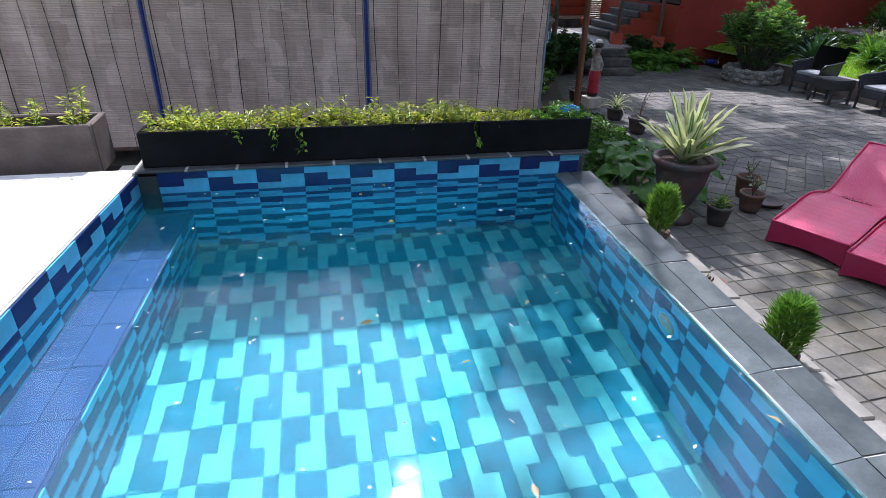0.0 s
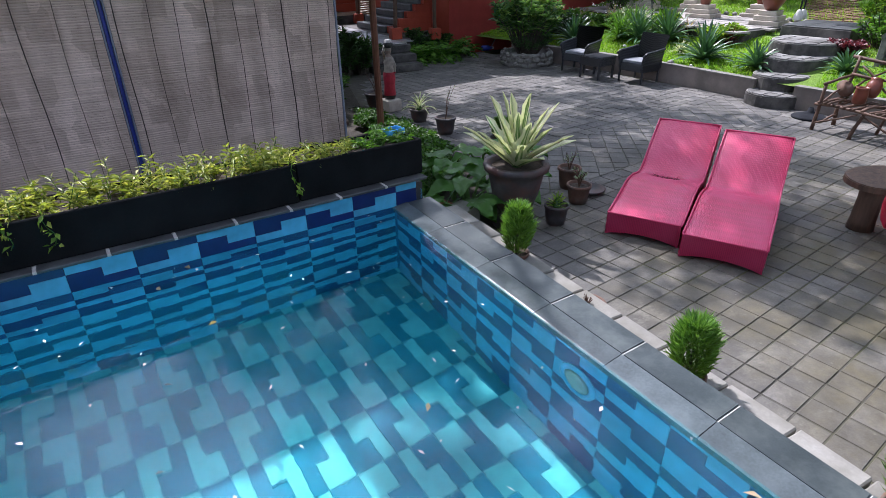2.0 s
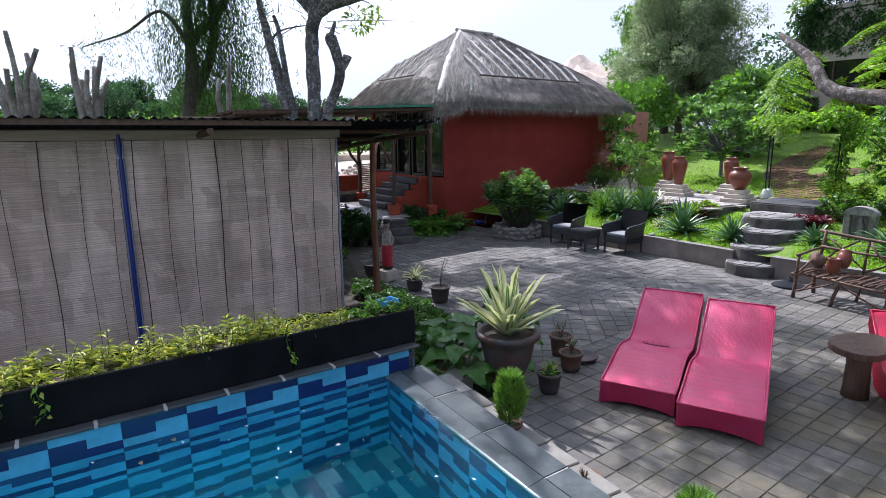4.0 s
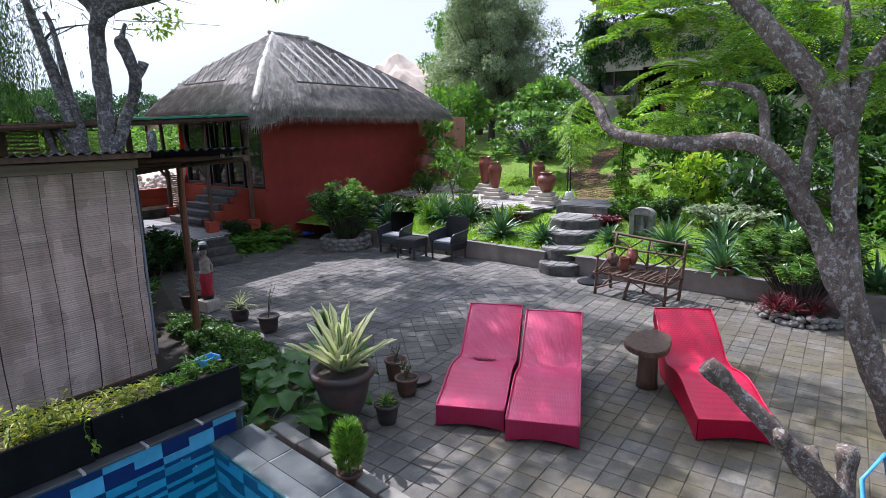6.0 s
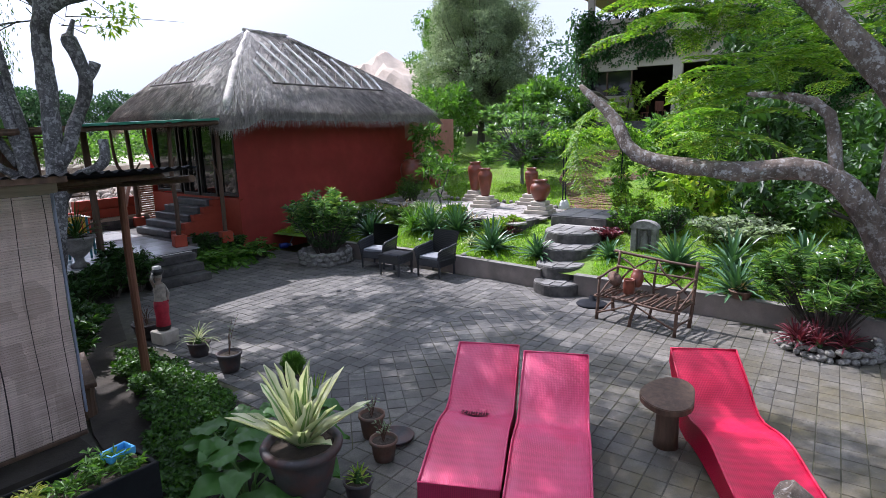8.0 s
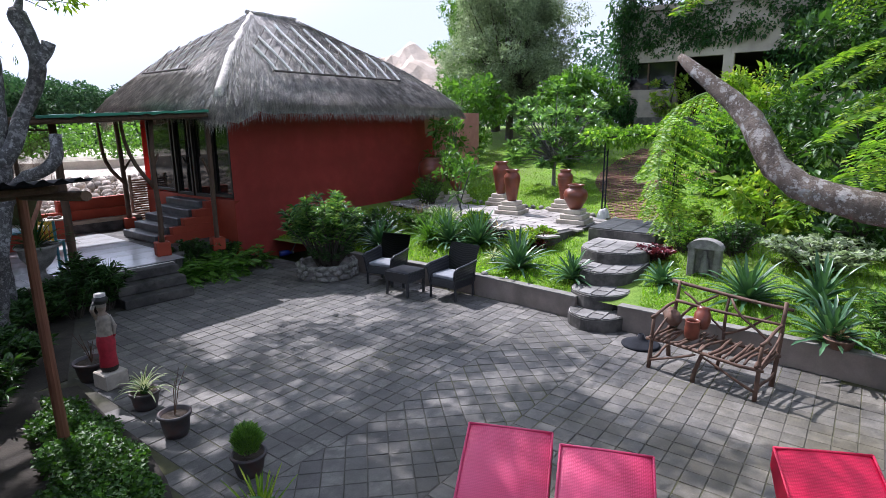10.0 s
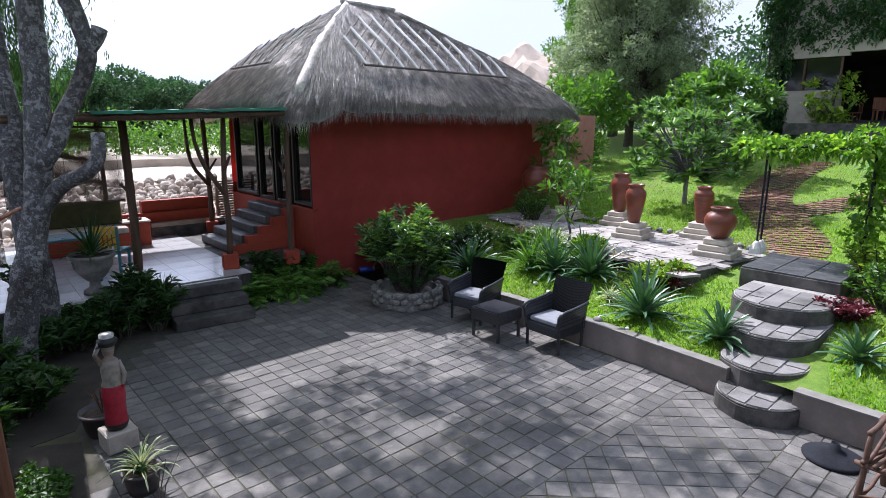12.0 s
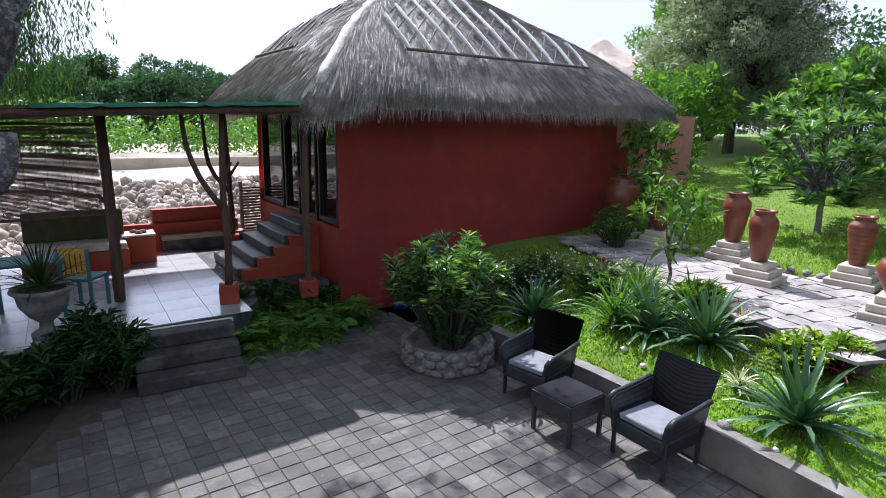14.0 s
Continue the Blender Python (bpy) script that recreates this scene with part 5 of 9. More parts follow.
# ---- patio furniture ----
def wicker(name, dark, light, scale=60, rough=0.5, fade=None):
    m, nt, bs, _ = mat_new(name)
    tc = nt.nodes.new("ShaderNodeTexCoord")
    a = node(nt, "ShaderNodeTexWave", Scale=scale, Distortion=0.4)
    a.bands_direction = "X"
    b = node(nt, "ShaderNodeTexWave", Scale=scale * 0.62, Distortion=0.4)
    b.bands_direction = "Y"
    c = node(nt, "ShaderNodeTexWave", Scale=scale * 0.62, Distortion=0.4)
    c.bands_direction = "Z"
    for w in (a, b, c):
        nt.links.new(tc.outputs["Object"], w.inputs["Vector"])
    m1 = nt.nodes.new("ShaderNodeMath")
    m1.operation = "MULTIPLY"
    nt.links.new(a.outputs[1], m1.inputs[0])
    nt.links.new(b.outputs[1], m1.inputs[1])
    m2 = nt.nodes.new("ShaderNodeMath")
    m2.operation = "MULTIPLY_ADD"
    nt.links.new(c.outputs[1], m2.inputs[0])
    m2.inputs[1].default_value = 0.3
    nt.links.new(m1.outputs[0], m2.inputs[2])
    col = ramp(nt, m2.outputs[0], [(0.05, dark), (0.6, light)])
    if fade:
        col = mixc(nt, ramp(nt, noise_tex(nt, 2.2, 4), [(0.4, (0, 0, 0)), (0.75, (0.75,) * 3)]), col, fade)
    nt.links.new(col, bs.inputs["Base Color"])
    bs.inputs["Roughness"].default_value = rough
    bump(nt, bs, m2.outputs[0], 0.35, 0.003)
    return m


M["wicker_pink"] = wicker("faded_pink_wicker", (0.48, 0.022, 0.075), (0.66, 0.04, 0.135), 34, 0.38, (0.66, 0.09, 0.2))
M["wicker_red"] = wicker("red_wicker", (0.5, 0.006, 0.038), (0.72, 0.011, 0.075), 34, 0.42)
M["torn"] = surface("torn_weave_shade", (0.03, 0.004, 0.008), (0.12, 0.015, 0.03), 30, 120, 0.9, 0.6, 0.01)
M["wicker_black"] = wicker("black_wicker", (0.007, 0.008, 0.01), (0.05, 0.053, 0.06), 40, 0.34)


def sun_lounger(m, mat, label, group="sun loungers", sag=False):
    """A low wave-shaped lounger of woven cane: foot end at x = 0, head at x = 2, across y -0.33..0.33."""
    t = thing("sun_lounger", label, "lounger", m, group)
    prof = smooth_path([(0, 0, 0.215, 0), (0.28, 0, 0.26, 0), (0.62, 0, 0.325, 0), (0.9, 0, 0.30, 0), (1.14, 0, 0.245, 0), (1.33, 0, 0.285, 0), (1.6, 0, 0.46, 0), (1.93, 0, 0.64, 0)], 0.05)
    top = [(p[0], p[2]) for p in prof]

    def under(x):
        if x < 1.3:
            return 0.06 * math.sin(math.pi * min(max((x - 0.1) / 1.1, 0), 1)) ** 0.6 if x > 0.1 else 0.0
        return max(0.0, (x - 1.42) * 0.98)

    hw = 0.325
    bm = bmesh.new()
    ny = 14
    rows = []
    for x, z in top:
        row = []
        for j in range(ny + 1):
            y = -hw + 2 * hw * j / ny
            dz = -0.012 * (abs(y) / hw) ** 8
            if sag:
                dz -= 0.055 * math.exp(-((x - 1.14) / 0.10) ** 2 - ((y - 0.03) / 0.13) ** 2)
                dz += 0.012 * noise.noise((x * 14, y * 14, 1)) * math.exp(-((x - 1.14) / 0.16) ** 2)
            row.append(bm.verts.new((x, y, z + dz)))
        rows.append(row)
    for a, b in zip(rows, rows[1:]):
        for j in range(ny):
            bm.faces.new((a[j], b[j], b[j + 1], a[j + 1]))
    part("lying_surface", bm, mat, t, smooth=True)
    if sag:
        # torn weave in the dip, its shaded hole a dark patch, broken strands across
        hole = bmesh.new()
        ringv = []
        for i in range(22):
            a = 2 * math.pi * i / 22
            q = 1 + 0.35 * noise.noise((3 * math.cos(a), 3 * math.sin(a), 7))
            x, y = 1.145 + 0.05 * q * math.cos(a), 0.03 + 0.135 * q * math.sin(a)
            dz = -0.055 * math.exp(-((x - 1.14) / 0.10) ** 2 - ((y - 0.03) / 0.13) ** 2)
            ringv.append(hole.verts.new((x, y, float(np.interp(x, [p[0] for p in top], [p[1] for p in top])) + dz + 0.009)))
        hole.faces.new(ringv)
        part("torn_patch", hole, M["torn"], t, "dark patch for the shaded torn hole in the weave")
        for i in range(11):
            y = -0.09 + 0.024 * i
            z = 0.205 + 0.03 * ((i * 7) % 3) / 2
            part("loose_strand", tube([(1.09, y, 0.245), (1.13 + 0.02 * ((i * 5) % 3), y + 0.01 * math.sin(i * 3), z + 0.012), (1.195, y + 0.012 * math.cos(i * 2), 0.246)], 0.0045, 5), mat, t)
    for s in (-1, 1):
        bm = bmesh.new()
        up = [bm.verts.new((x, s * (hw + 0.004), z - 0.006)) for x, z in top]
        lo = [bm.verts.new((x, s * (hw + 0.008), min(under(x), z - 0.04))) for x, z in top]
        for i in range(len(top) - 1):
            bm.faces.new((lo[i], lo[i + 1], up[i + 1], up[i]) if s < 0 else (lo[i + 1], lo[i], up[i], up[i + 1]))
        bmesh.ops.solidify(bm, geom=bm.faces[:], thickness=0.02)
        part("side_panel", bm, mat, t)
        part("edge_roll", tube([(x, s * hw, z + 0.002) for x, z in top[::2]], 0.009, 8), mat, t, smooth=True)
    bm = bmesh.new()
    cols = []
    for j in range(13):
        y = -hw + 2 * hw * j / 12
        arch = 0.05 * math.sin(math.pi * j / 12) ** 0.7
        cols.append((bm.verts.new((-0.004, y, arch)), bm.verts.new((-0.006, y, 0.21))))
    for a, b in zip(cols, cols[1:]):
        bm.faces.new((b[0], a[0], a[1], b[1]))
    bmesh.ops.solidify(bm, geom=bm.faces[:], thickness=0.02)
    part("foot_panel", bm, mat, t)
    part("edge_roll", tube([(0, -hw, 0.215), (0, 0, 0.217), (0, hw, 0.215)], 0.009, 8), mat, t, smooth=True)
    part("edge_roll", tube([(1.93, -hw, 0.64), (1.935, 0, 0.64), (1.93, hw, 0.64)], 0.011, 8), mat, t, smooth=True)
    bm = bmesh.new()
    bk = [(x, z) for x, z in top if x > 1.40]
    up = [[bm.verts.new((x + 0.02, y, z - 0.05)) for x, z in bk] for y in (-hw, hw)]
    for i in range(len(bk) - 1):
        bm.faces.new((up[0][i], up[0][i + 1], up[1][i + 1], up[1][i]))
    part("back_panel", bm, mat, t)
    return t


def from_edge(x, y, deg):
    """A pose whose front left corner lies at x, y."""
    return pose(x, y, 0, 0, 0, deg) @ Matrix.Translation((0, -0.33, 0))


sun_lounger(from_edge(3.03, 3.49, 37.5), M["wicker_pink"], "faded pink wicker sun lounger with a torn sagging seat", sag=True)
sun_lounger(from_edge(3.33, 2.86, 36.5), M["wicker_pink"], "faded pink wicker sun lounger beside its twin")
sun_lounger(from_edge(4.62, 1.72, 42.0), M["wicker_red"], "bright red wicker sun lounger beside a wooden side table")

# side table of a log slice on a stump
tb = thing("side_table", "dark wooden side table, a slab on a stump", "table", pose(5.30, 2.62, 0, 0, 0, 20))
part("stump", lathe([(0.115, 0), (0.105, 0.1), (0.1, 0.3), (0.11, 0.47)], 20, wob=0.1), M["wood_dark"], tb, smooth=True)
bm = bmesh.new()
ring = []
for i in range(28):
    a = 2 * math.pi * i / 28
    r = 0.33 * (1 + 0.12 * math.cos(2 * a) + 0.06 * math.cos(3 * a + 1))
    ring.append((r * math.cos(a), 0.8 * r * math.sin(a)))
prism(ring, 0.47, 0.525, bm, 0.008)
part("slab", bm, M["wood_dark"], tb, "thick irregular slab")


def armchair(m):
    """A woven armchair; it faces -y."""
    t = thing("armchair", "black woven cane armchair with a pale grey cushion", "chair", m, "armchairs by the low wall")
    for x in (-0.27, 0.27):
        for y in (-0.25, 0.25):
            part("leg", B(0.035, 0.035, 0.26, pose(x, y, 0), 0.005), M["wicker_black"], t)
    part("seat", B(0.58, 0.54, 0.15, pose(0, 0, 0.22), 0.02, 2), M["wicker_black"], t)
    part("cushion", B(0.46, 0.46, 0.06, pose(0, -0.03, 0.372), 0.022, 3), M["cushion"], t, "pale grey seat cushion")
    for s in (-1, 1):
        bm = bmesh.new()
        n = 14
        g = []
        for i in range(n + 1):
            y = -0.29 + 0.60 * i / n
            h = 0.585 + 0.045 * (i / n) ** 2 - 0.05 * max(0, 1 - i / 2.5) ** 2
            g.append([bm.verts.new((s * (0.275 + 0.045 * (k / 3) ** 1.3), y - 0.02 * k / 3, 0.26 + (h - 0.26) * k / 3)) for k in range(4)])
        for a, b in zip(g, g[1:]):
            for k in range(3):
                bm.faces.new((a[k], b[k], b[k + 1], a[k + 1]))
        bmesh.ops.recalc_face_normals(bm, faces=bm.faces[:])
        bmesh.ops.solidify(bm, geom=bm.faces[:], thickness=0.035)
        arm = part("arm", bm, M["wicker_black"], t, smooth=False)
        part("arm_roll", tube([(s * 0.32, -0.315 + 0.6 * i / 8, 0.588 + 0.045 * (i / 8) ** 2 - 0.05 * max(0, 1 - i / 1.4) ** 2) for i in range(9)], 0.026, 8), M["wicker_black"], arm, smooth=True)
    bm = bmesh.new()
    g = []
    for i in range(13):
        x = -0.29 + 0.58 * i / 12
        bow = 0.03 * (x / 0.29) ** 2
        g.append([bm.verts.new((x * (1 + 0.1 * k / 5), 0.25 + 0.17 * (k / 5) ** 1.5 - bow, 0.26 + 0.62 * k / 5)) for k in range(6)])
    for a, b in zip(g, g[1:]):
        for k in range(5):
            bm.faces.new((a[k], b[k], b[k + 1], a[k + 1]))
    bmesh.ops.solidify(bm, geom=bm.faces[:], thickness=-0.04)
    part("backrest", bm, M["wicker_black"], t)
    return t


CH_A = 197 + 90
chair = armchair(pose(7.88, 9.0, 0, 0, 0, CH_A - 4))
copy_thing(chair, pose(7.48, 10.48, 0, 0, 0, CH_A + 8))
armchair(pose(10.35, 1.5, 0.0, 0, 0, CH_A - 90)).name = "armchair"
ct = thing("coffee_table", "black woven low table between two armchairs", "table", pose(7.36, 9.68, 0, 0, 0, 17))
part("top", B(0.52, 0.52, 0.17, pose(0, 0, 0.26), 0.012, 2), M["wicker_black"], ct)
part("glass", B(0.5, 0.5, 0.008, pose(0, 0, 0.432), 0.002), M["metal_dark"], ct)
for x in (-0.23, 0.23):
    for y in (-0.23, 0.23):
        part("leg", B(0.04, 0.04, 0.26, pose(x, y, 0), 0.004), M["wicker_black"], ct)

# bench of crooked sticks
SB = pose(7.9, 5.15, 0, 0, 0, -85.5)     # x along the front, y towards the wall
sb = thing("stick_bench", "rustic brown bench of crooked sticks by the low wall", "bench", SB)
sr = random.Random(12)


def stick(a, b, r, parent, name="stick", bend=0.02, n=6):
    a, b = Vector(a), Vector(b)
    pts = []
    off = Vector((sr.uniform(-1, 1), sr.uniform(-1, 1), sr.uniform(-1, 1))) * bend
    for k in range(n):
        t = k / (n - 1)
        pts.append(a.lerp(b, t) + off * math.sin(math.pi * t) + off.yxz * 0.6 * math.sin(2 * math.pi * t))
    return part(name, tube(pts, [r * (1 - 0.25 * k / n) for k in range(n)], 7, wob=0.3), M["twig"], parent, smooth=True)


W, D = 1.22, 0.52
for x, name in ((0, "leg"), (W, "leg")):
    stick((x, 0, 0), (x + 0.02, 0.02, 0.66), 0.026, sb, name, 0.015)
    stick((x, D, 0), (x + 0.02, D + 0.12, 0.98), 0.028, sb, name, 0.02)
stick((0.55, -0.02, 0), (0.62, 0.03, 0.36), 0.03, sb, "leg", 0.02)
stick((-0.06, 0.02, 0.36), (W + 0.06, 0.0, 0.36), 0.024, sb, "rail", 0.03)
stick((-0.04, D, 0.38), (W + 0.06, D, 0.38), 0.024, sb, "rail", 0.03)
for x in (0.02, W + 0.02):
    stick((x, -0.02, 0.37), (x, D + 0.02, 0.39), 0.024, sb, "rail")
    stick((x, -0.03, 0.66), (x, D + 0.1, 0.72), 0.022, sb, "arm", 0.03)
    stick((x, 0.02, 0.38), (x, D + 0.06, 0.62), 0.016, sb, "brace", 0.02)
stick((-0.08, D + 0.13, 0.97), (W + 0.1, D + 0.13, 0.9), 0.024, sb, "top_rail", 0.06, 9)
stick((0.0, D + 0.07, 0.74), (W + 0.04, D + 0.08, 0.72), 0.02, sb, "back_rail", 0.05, 9)
stick((0.06, D + 0.04, 0.46), (0.5, D + 0.12, 0.9), 0.018, sb, "back_brace", 0.04)
stick((0.62, D + 0.05, 0.45), (1.12, D + 0.12, 0.8), 0.018, sb, "back_brace", 0.04)
stick((0.1, D + 0.1, 0.86), (0.62, D + 0.05, 0.5), 0.016, sb, "back_brace", 0.04)
stick((0.66, D + 0.11, 0.9), (1.16, D + 0.05, 0.46), 0.017, sb, "back_brace", 0.04)
stick((0.6, D + 0.02, 0.0), (0.63, D + 0.13, 0.94), 0.022, sb, "leg", 0.03)
stick((W, 0.0, 0.1), (0.62, -0.02, 0.34), 0.016, sb, "brace", 0.03)
stick((0.0, 0.0, 0.1), (0.56, -0.02, 0.34), 0.016, sb, "brace", 0.03)
for x in (0.01, W + 0.01):
    stick((x, 0.0, 0.12), (x, D, 0.16), 0.018, sb, "stretcher", 0.03)
for k in range(18):
    x = 0.05 + (W - 0.09) * k / 17
    stick((x + sr.uniform(-0.05, 0.05), -0.03, 0.40), (x + sr.uniform(-0.08, 0.08), D + 0.02, 0.42), 0.015 + 0.006 * sr.random(), sb, "slat", 0.025)


def lathe_pot(name, label, prof, mat, m, cat="pot", group="", soil=None, n=28, wob=0.0, rings=()):
    """A turned pot or jar with a wall of real thickness."""
    t = thing(name, label, cat, m, group)
    part("body", lathe(prof, n, wob=wob), mat, t, smooth=True)
    if soil:
        part("soil", lathe([(0.001, soil[1] - 0.01), (soil[0] * 0.5, soil[1] + 0.008), (soil[0], soil[1])][::1], 16, wob=0.1), M["soil"], t)
    return t


# clay jars lying on and behind the bench
lathe_pot("clay_jar", "brown clay jar leaning on the stick bench", [(0.05, 0), (0.1, 0.03), (0.125, 0.14), (0.12, 0.24), (0.09, 0.3), (0.105, 0.33), (0.085, 0.33), (0.075, 0.29), (0.1, 0.22), (0.1, 0.1), (0.02, 0.05)], M["jar"], SB @ pose(0.42, 0.40, 0.50, -28, 0, 12) @ Matrix.Scale(0.8, 4), "jar")
lathe_pot("clay_jar", "dark clay jar lying behind the bench", [(0.05, 0), (0.11, 0.05), (0.13, 0.16), (0.09, 0.27), (0.1, 0.3), (0.08, 0.3), (0.07, 0.27), (0.1, 0.16), (0.02, 0.06)], M["pot_terra"], SB @ pose(0.12, 0.42, 0.50, -70, 20, 60) @ Matrix.Scale(0.8, 4), "jar")
lathe_pot("clay_jar", "brown clay pot upright on the bench seat", [(0.07, 0), (0.12, 0.03), (0.125, 0.2), (0.11, 0.3), (0.125, 0.33), (0.1, 0.33), (0.095, 0.28), (0.11, 0.18), (0.02, 0.05)], M["jar"], SB @ pose(0.40, 0.22, 0.425, 0, 0, 0) @ Matrix.Scale(0.7, 4), "jar")
lathe_pot("umbrella_base", "round dark metal umbrella base on the patio", [(0.25, 0), (0.255, 0.02), (0.23, 0.035), (0.12, 0.07), (0.05, 0.1), (0.035, 0.16), (0.03, 0.16), (0.03, 0.1), (0.001, 0.1)], M["metal_dark"], pose(8.45, 5.62, 0), "base")

# painted figure on a white block, kept plain
bm = bmesh.new()
lathe([(0.085, 0.2), (0.1, 0.24), (0.088, 0.4), (0.1, 0.52), (0.095, 0.6), (0.075, 0.68), (0.082, 0.78), (0.07, 0.86), (0.035, 0.9), (0.05, 0.95), (0.055, 1.0), (0.08, 1.03), (0.085, 1.06), (0.06, 1.08), (0.06, 1.12), (0.03, 1.13)], 20, bm)
tube([(-0.07, 0, 0.84), (-0.115, -0.02, 0.95), (-0.06, 0, 1.05)], 0.022, 8, bm)
tube([(0.07, 0, 0.84), (0.1, -0.04, 0.72), (0.06, -0.06, 0.6)], 0.022, 8, bm)


def figure_mat():
    m, nt, bs, _ = mat_new("painted_figure_colours")
    tc = nt.nodes.new("ShaderNodeTexCoord")
    sp = nt.nodes.new("ShaderNodeSeparateXYZ")
    nt.links.new(tc.outputs["Object"], sp.inputs[0])
    r = nt.nodes.new("ShaderNodeMapRange")
    r.inputs[1].default_value, r.inputs[2].default_value = 0.2, 1.13
    nt.links.new(sp.outputs[2], r.inputs[0])
    cr = nt.nodes.new("ShaderNodeValToRGB")
    cr.color_ramp.interpolation = "CONSTANT"
    stops = [(0.0, (0.02, 0.018, 0.016)), (0.06, (0.4, 0.02, 0.04)), (0.46, (0.3, 0.26, 0.22)), (0.72, (0.26, 0.19, 0.15)), (0.82, (0.28, 0.25, 0.22)), (0.86, (0.02, 0.02, 0.02)), (0.95, (0.45, 0.43, 0.4))]
    while len(cr.color_ramp.elements) < len(stops):
        cr.color_ramp.elements.new(0.5)
    for e, (p, c) in zip(cr.color_ramp.elements, stops):
        e.position, e.color = p, (*c, 1)
    nt.links.new(r.outputs[0], cr.inputs[0])
    nt.links.new(mixc(nt, 1.0, cr.outputs[0], ramp(nt, noise_tex(nt, 18, 5), [(0.3, (0.65,) * 3), (0.6, (1.1,) * 3)]), "MULTIPLY"), bs.inputs["Base Color"])
    bs.inputs["Roughness"].default_value = 0.5
    return m


tagged(part("garden_statue", bm, figure_mat(), None, smooth=True, m=pose(2.60, 8.80, 0, 0, 0, 20)), "painted garden figure in red on a white block", "statue")
tagged(part("statue_block", B(0.27, 0.27, 0.19, None, 0.012), M["cream"], m=pose(2.60, 8.80, 0, 0, 0, 20)), "pale weathered block under the garden figure", "block")

# ---- plants round the patio ----
def rosette(m, n, L, w, mat, label, seed, arch=0.7, lift=(0.25, 1.2), name="agave", cat="plant", group="", spread=0.05, stripe=None, trough=0.3, seg=6):
    """A rosette of strap leaves on a short base."""
    g = np.random.default_rng(seed)
    t = thing(name, label, cat, m, group)
    roots, ways, lens = [], [], []
    for i in range(n):
        a = i * 2.39996 + g.normal() * 0.15
        up = lift[0] + (lift[1] - lift[0]) * (i / n) + g.normal() * 0.06
        roots.append((math.cos(a) * spread * (1 - i / n), math.sin(a) * spread * (1 - i / n), 0.02 + 0.06 * i / n))
        ways.append((math.cos(a) * math.cos(up), math.sin(a) * math.cos(up), math.sin(up)))
        lens.append(L * (0.75 + 0.4 * g.random()))
    part("leaves", blades(roots, ways, lens, w, mat, "leaves", seg, arch, seed, trough=trough), None, t)
    if stripe:
        part("leaf_stripes", blades([(x, y, z + 0.004) for x, y, z in roots], ways, [q * 0.97 for q in lens], w * 0.42, stripe, "leaf_stripes", seg, arch, seed, trough=trough * 0.5), None, t, "green stripe down each leaf")
    part("crown_base", lathe([(spread * 0.6, -0.05), (spread * 0.9, 0.03), (spread * 0.4, 0.1), (0.004, 0.12)], 10), M["leaf_deep"], t)
    return t


M["leaf_cream"] = leaf_mat("cream_leaf_margin", (0.46, 0.5, 0.29), (0.66, 0.67, 0.46), 0.3, glow=(1.2, 1.25, 0.8))
M["leaf_mid"] = leaf_mat("green_leaf_stripe", (0.1, 0.2, 0.06), (0.2, 0.32, 0.11), 0.25)


def pot(name, label, r, h, mat, m, group="", taper=0.7, soil=True):
    prof = [(r * taper, 0), (r * (taper + 0.12), h * 0.3), (r * 0.93, h * 0.85), (r * 1.04, h * 0.88), (r * 1.05, h), (r * 0.9, h), (r * 0.86, h * 0.8)]
    return lathe_pot(name, label, prof, mat, m, "pot", group, (r * 0.87, h * 0.86) if soil else None, 22, 0.03)


# the great urn with the striped agave
URN = pose(2.32, 3.98, 0)
lathe_pot("urn", "large dark clay urn on a foot, holding an agave", [(0.2, 0), (0.2, 0.05), (0.13, 0.09), (0.12, 0.14), (0.16, 0.2), (0.215, 0.34), (0.25, 0.5), (0.255, 0.56), (0.3, 0.585), (0.31, 0.62), (0.295, 0.645), (0.25, 0.64), (0.24, 0.58)], M["pot_dark"], URN, "urn", "", (0.245, 0.6), 32)
rosette(URN @ pose(0, 0, 0.58), 24, 0.6, 0.15, M["leaf_cream"], "cream-edged striped agave growing in the dark urn", 5, 0.14, (0.5, 1.42), "striped_agave", stripe=M["leaf_mid"])


def big_leaf(bm, base, tip_dir, L, W, droop):
    """A heart-shaped leaf blade."""
    d = Vector(tip_dir).normalized()
    s = d.cross(Z).normalized()
    rows = []
    for k in range(8):
        t = k / 7
        w = W * (math.sin(math.pi * (0.22 + 0.78 * t)) ** 0.8) * (1 - 0.35 * t)
        c = Vector(base) + d * L * (t - 0.18) - Z * droop * L * t * t
        rows.append([bm.verts.new(c + s * w * q + Z * (0.12 * w * abs(q) + 0.02 * math.sin(9 * t + 4 * q))) for q in (-1, -0.5, 0, 0.5, 1)])
    for a, b in zip(rows, rows[1:]):
        for q in range(4):
            bm.faces.new((a[q], a[q + 1], b[q + 1], b[q]))


M["leaf_cover"] = leaf_mat("creeping_leaf", (0.015, 0.05, 0.008), (0.065, 0.165, 0.022), 0.35)
M["leaf_ear"] = leaf_mat("elephant_ear_leaf", (0.035, 0.11, 0.022), (0.085, 0.215, 0.045), 0.4, 0.4)


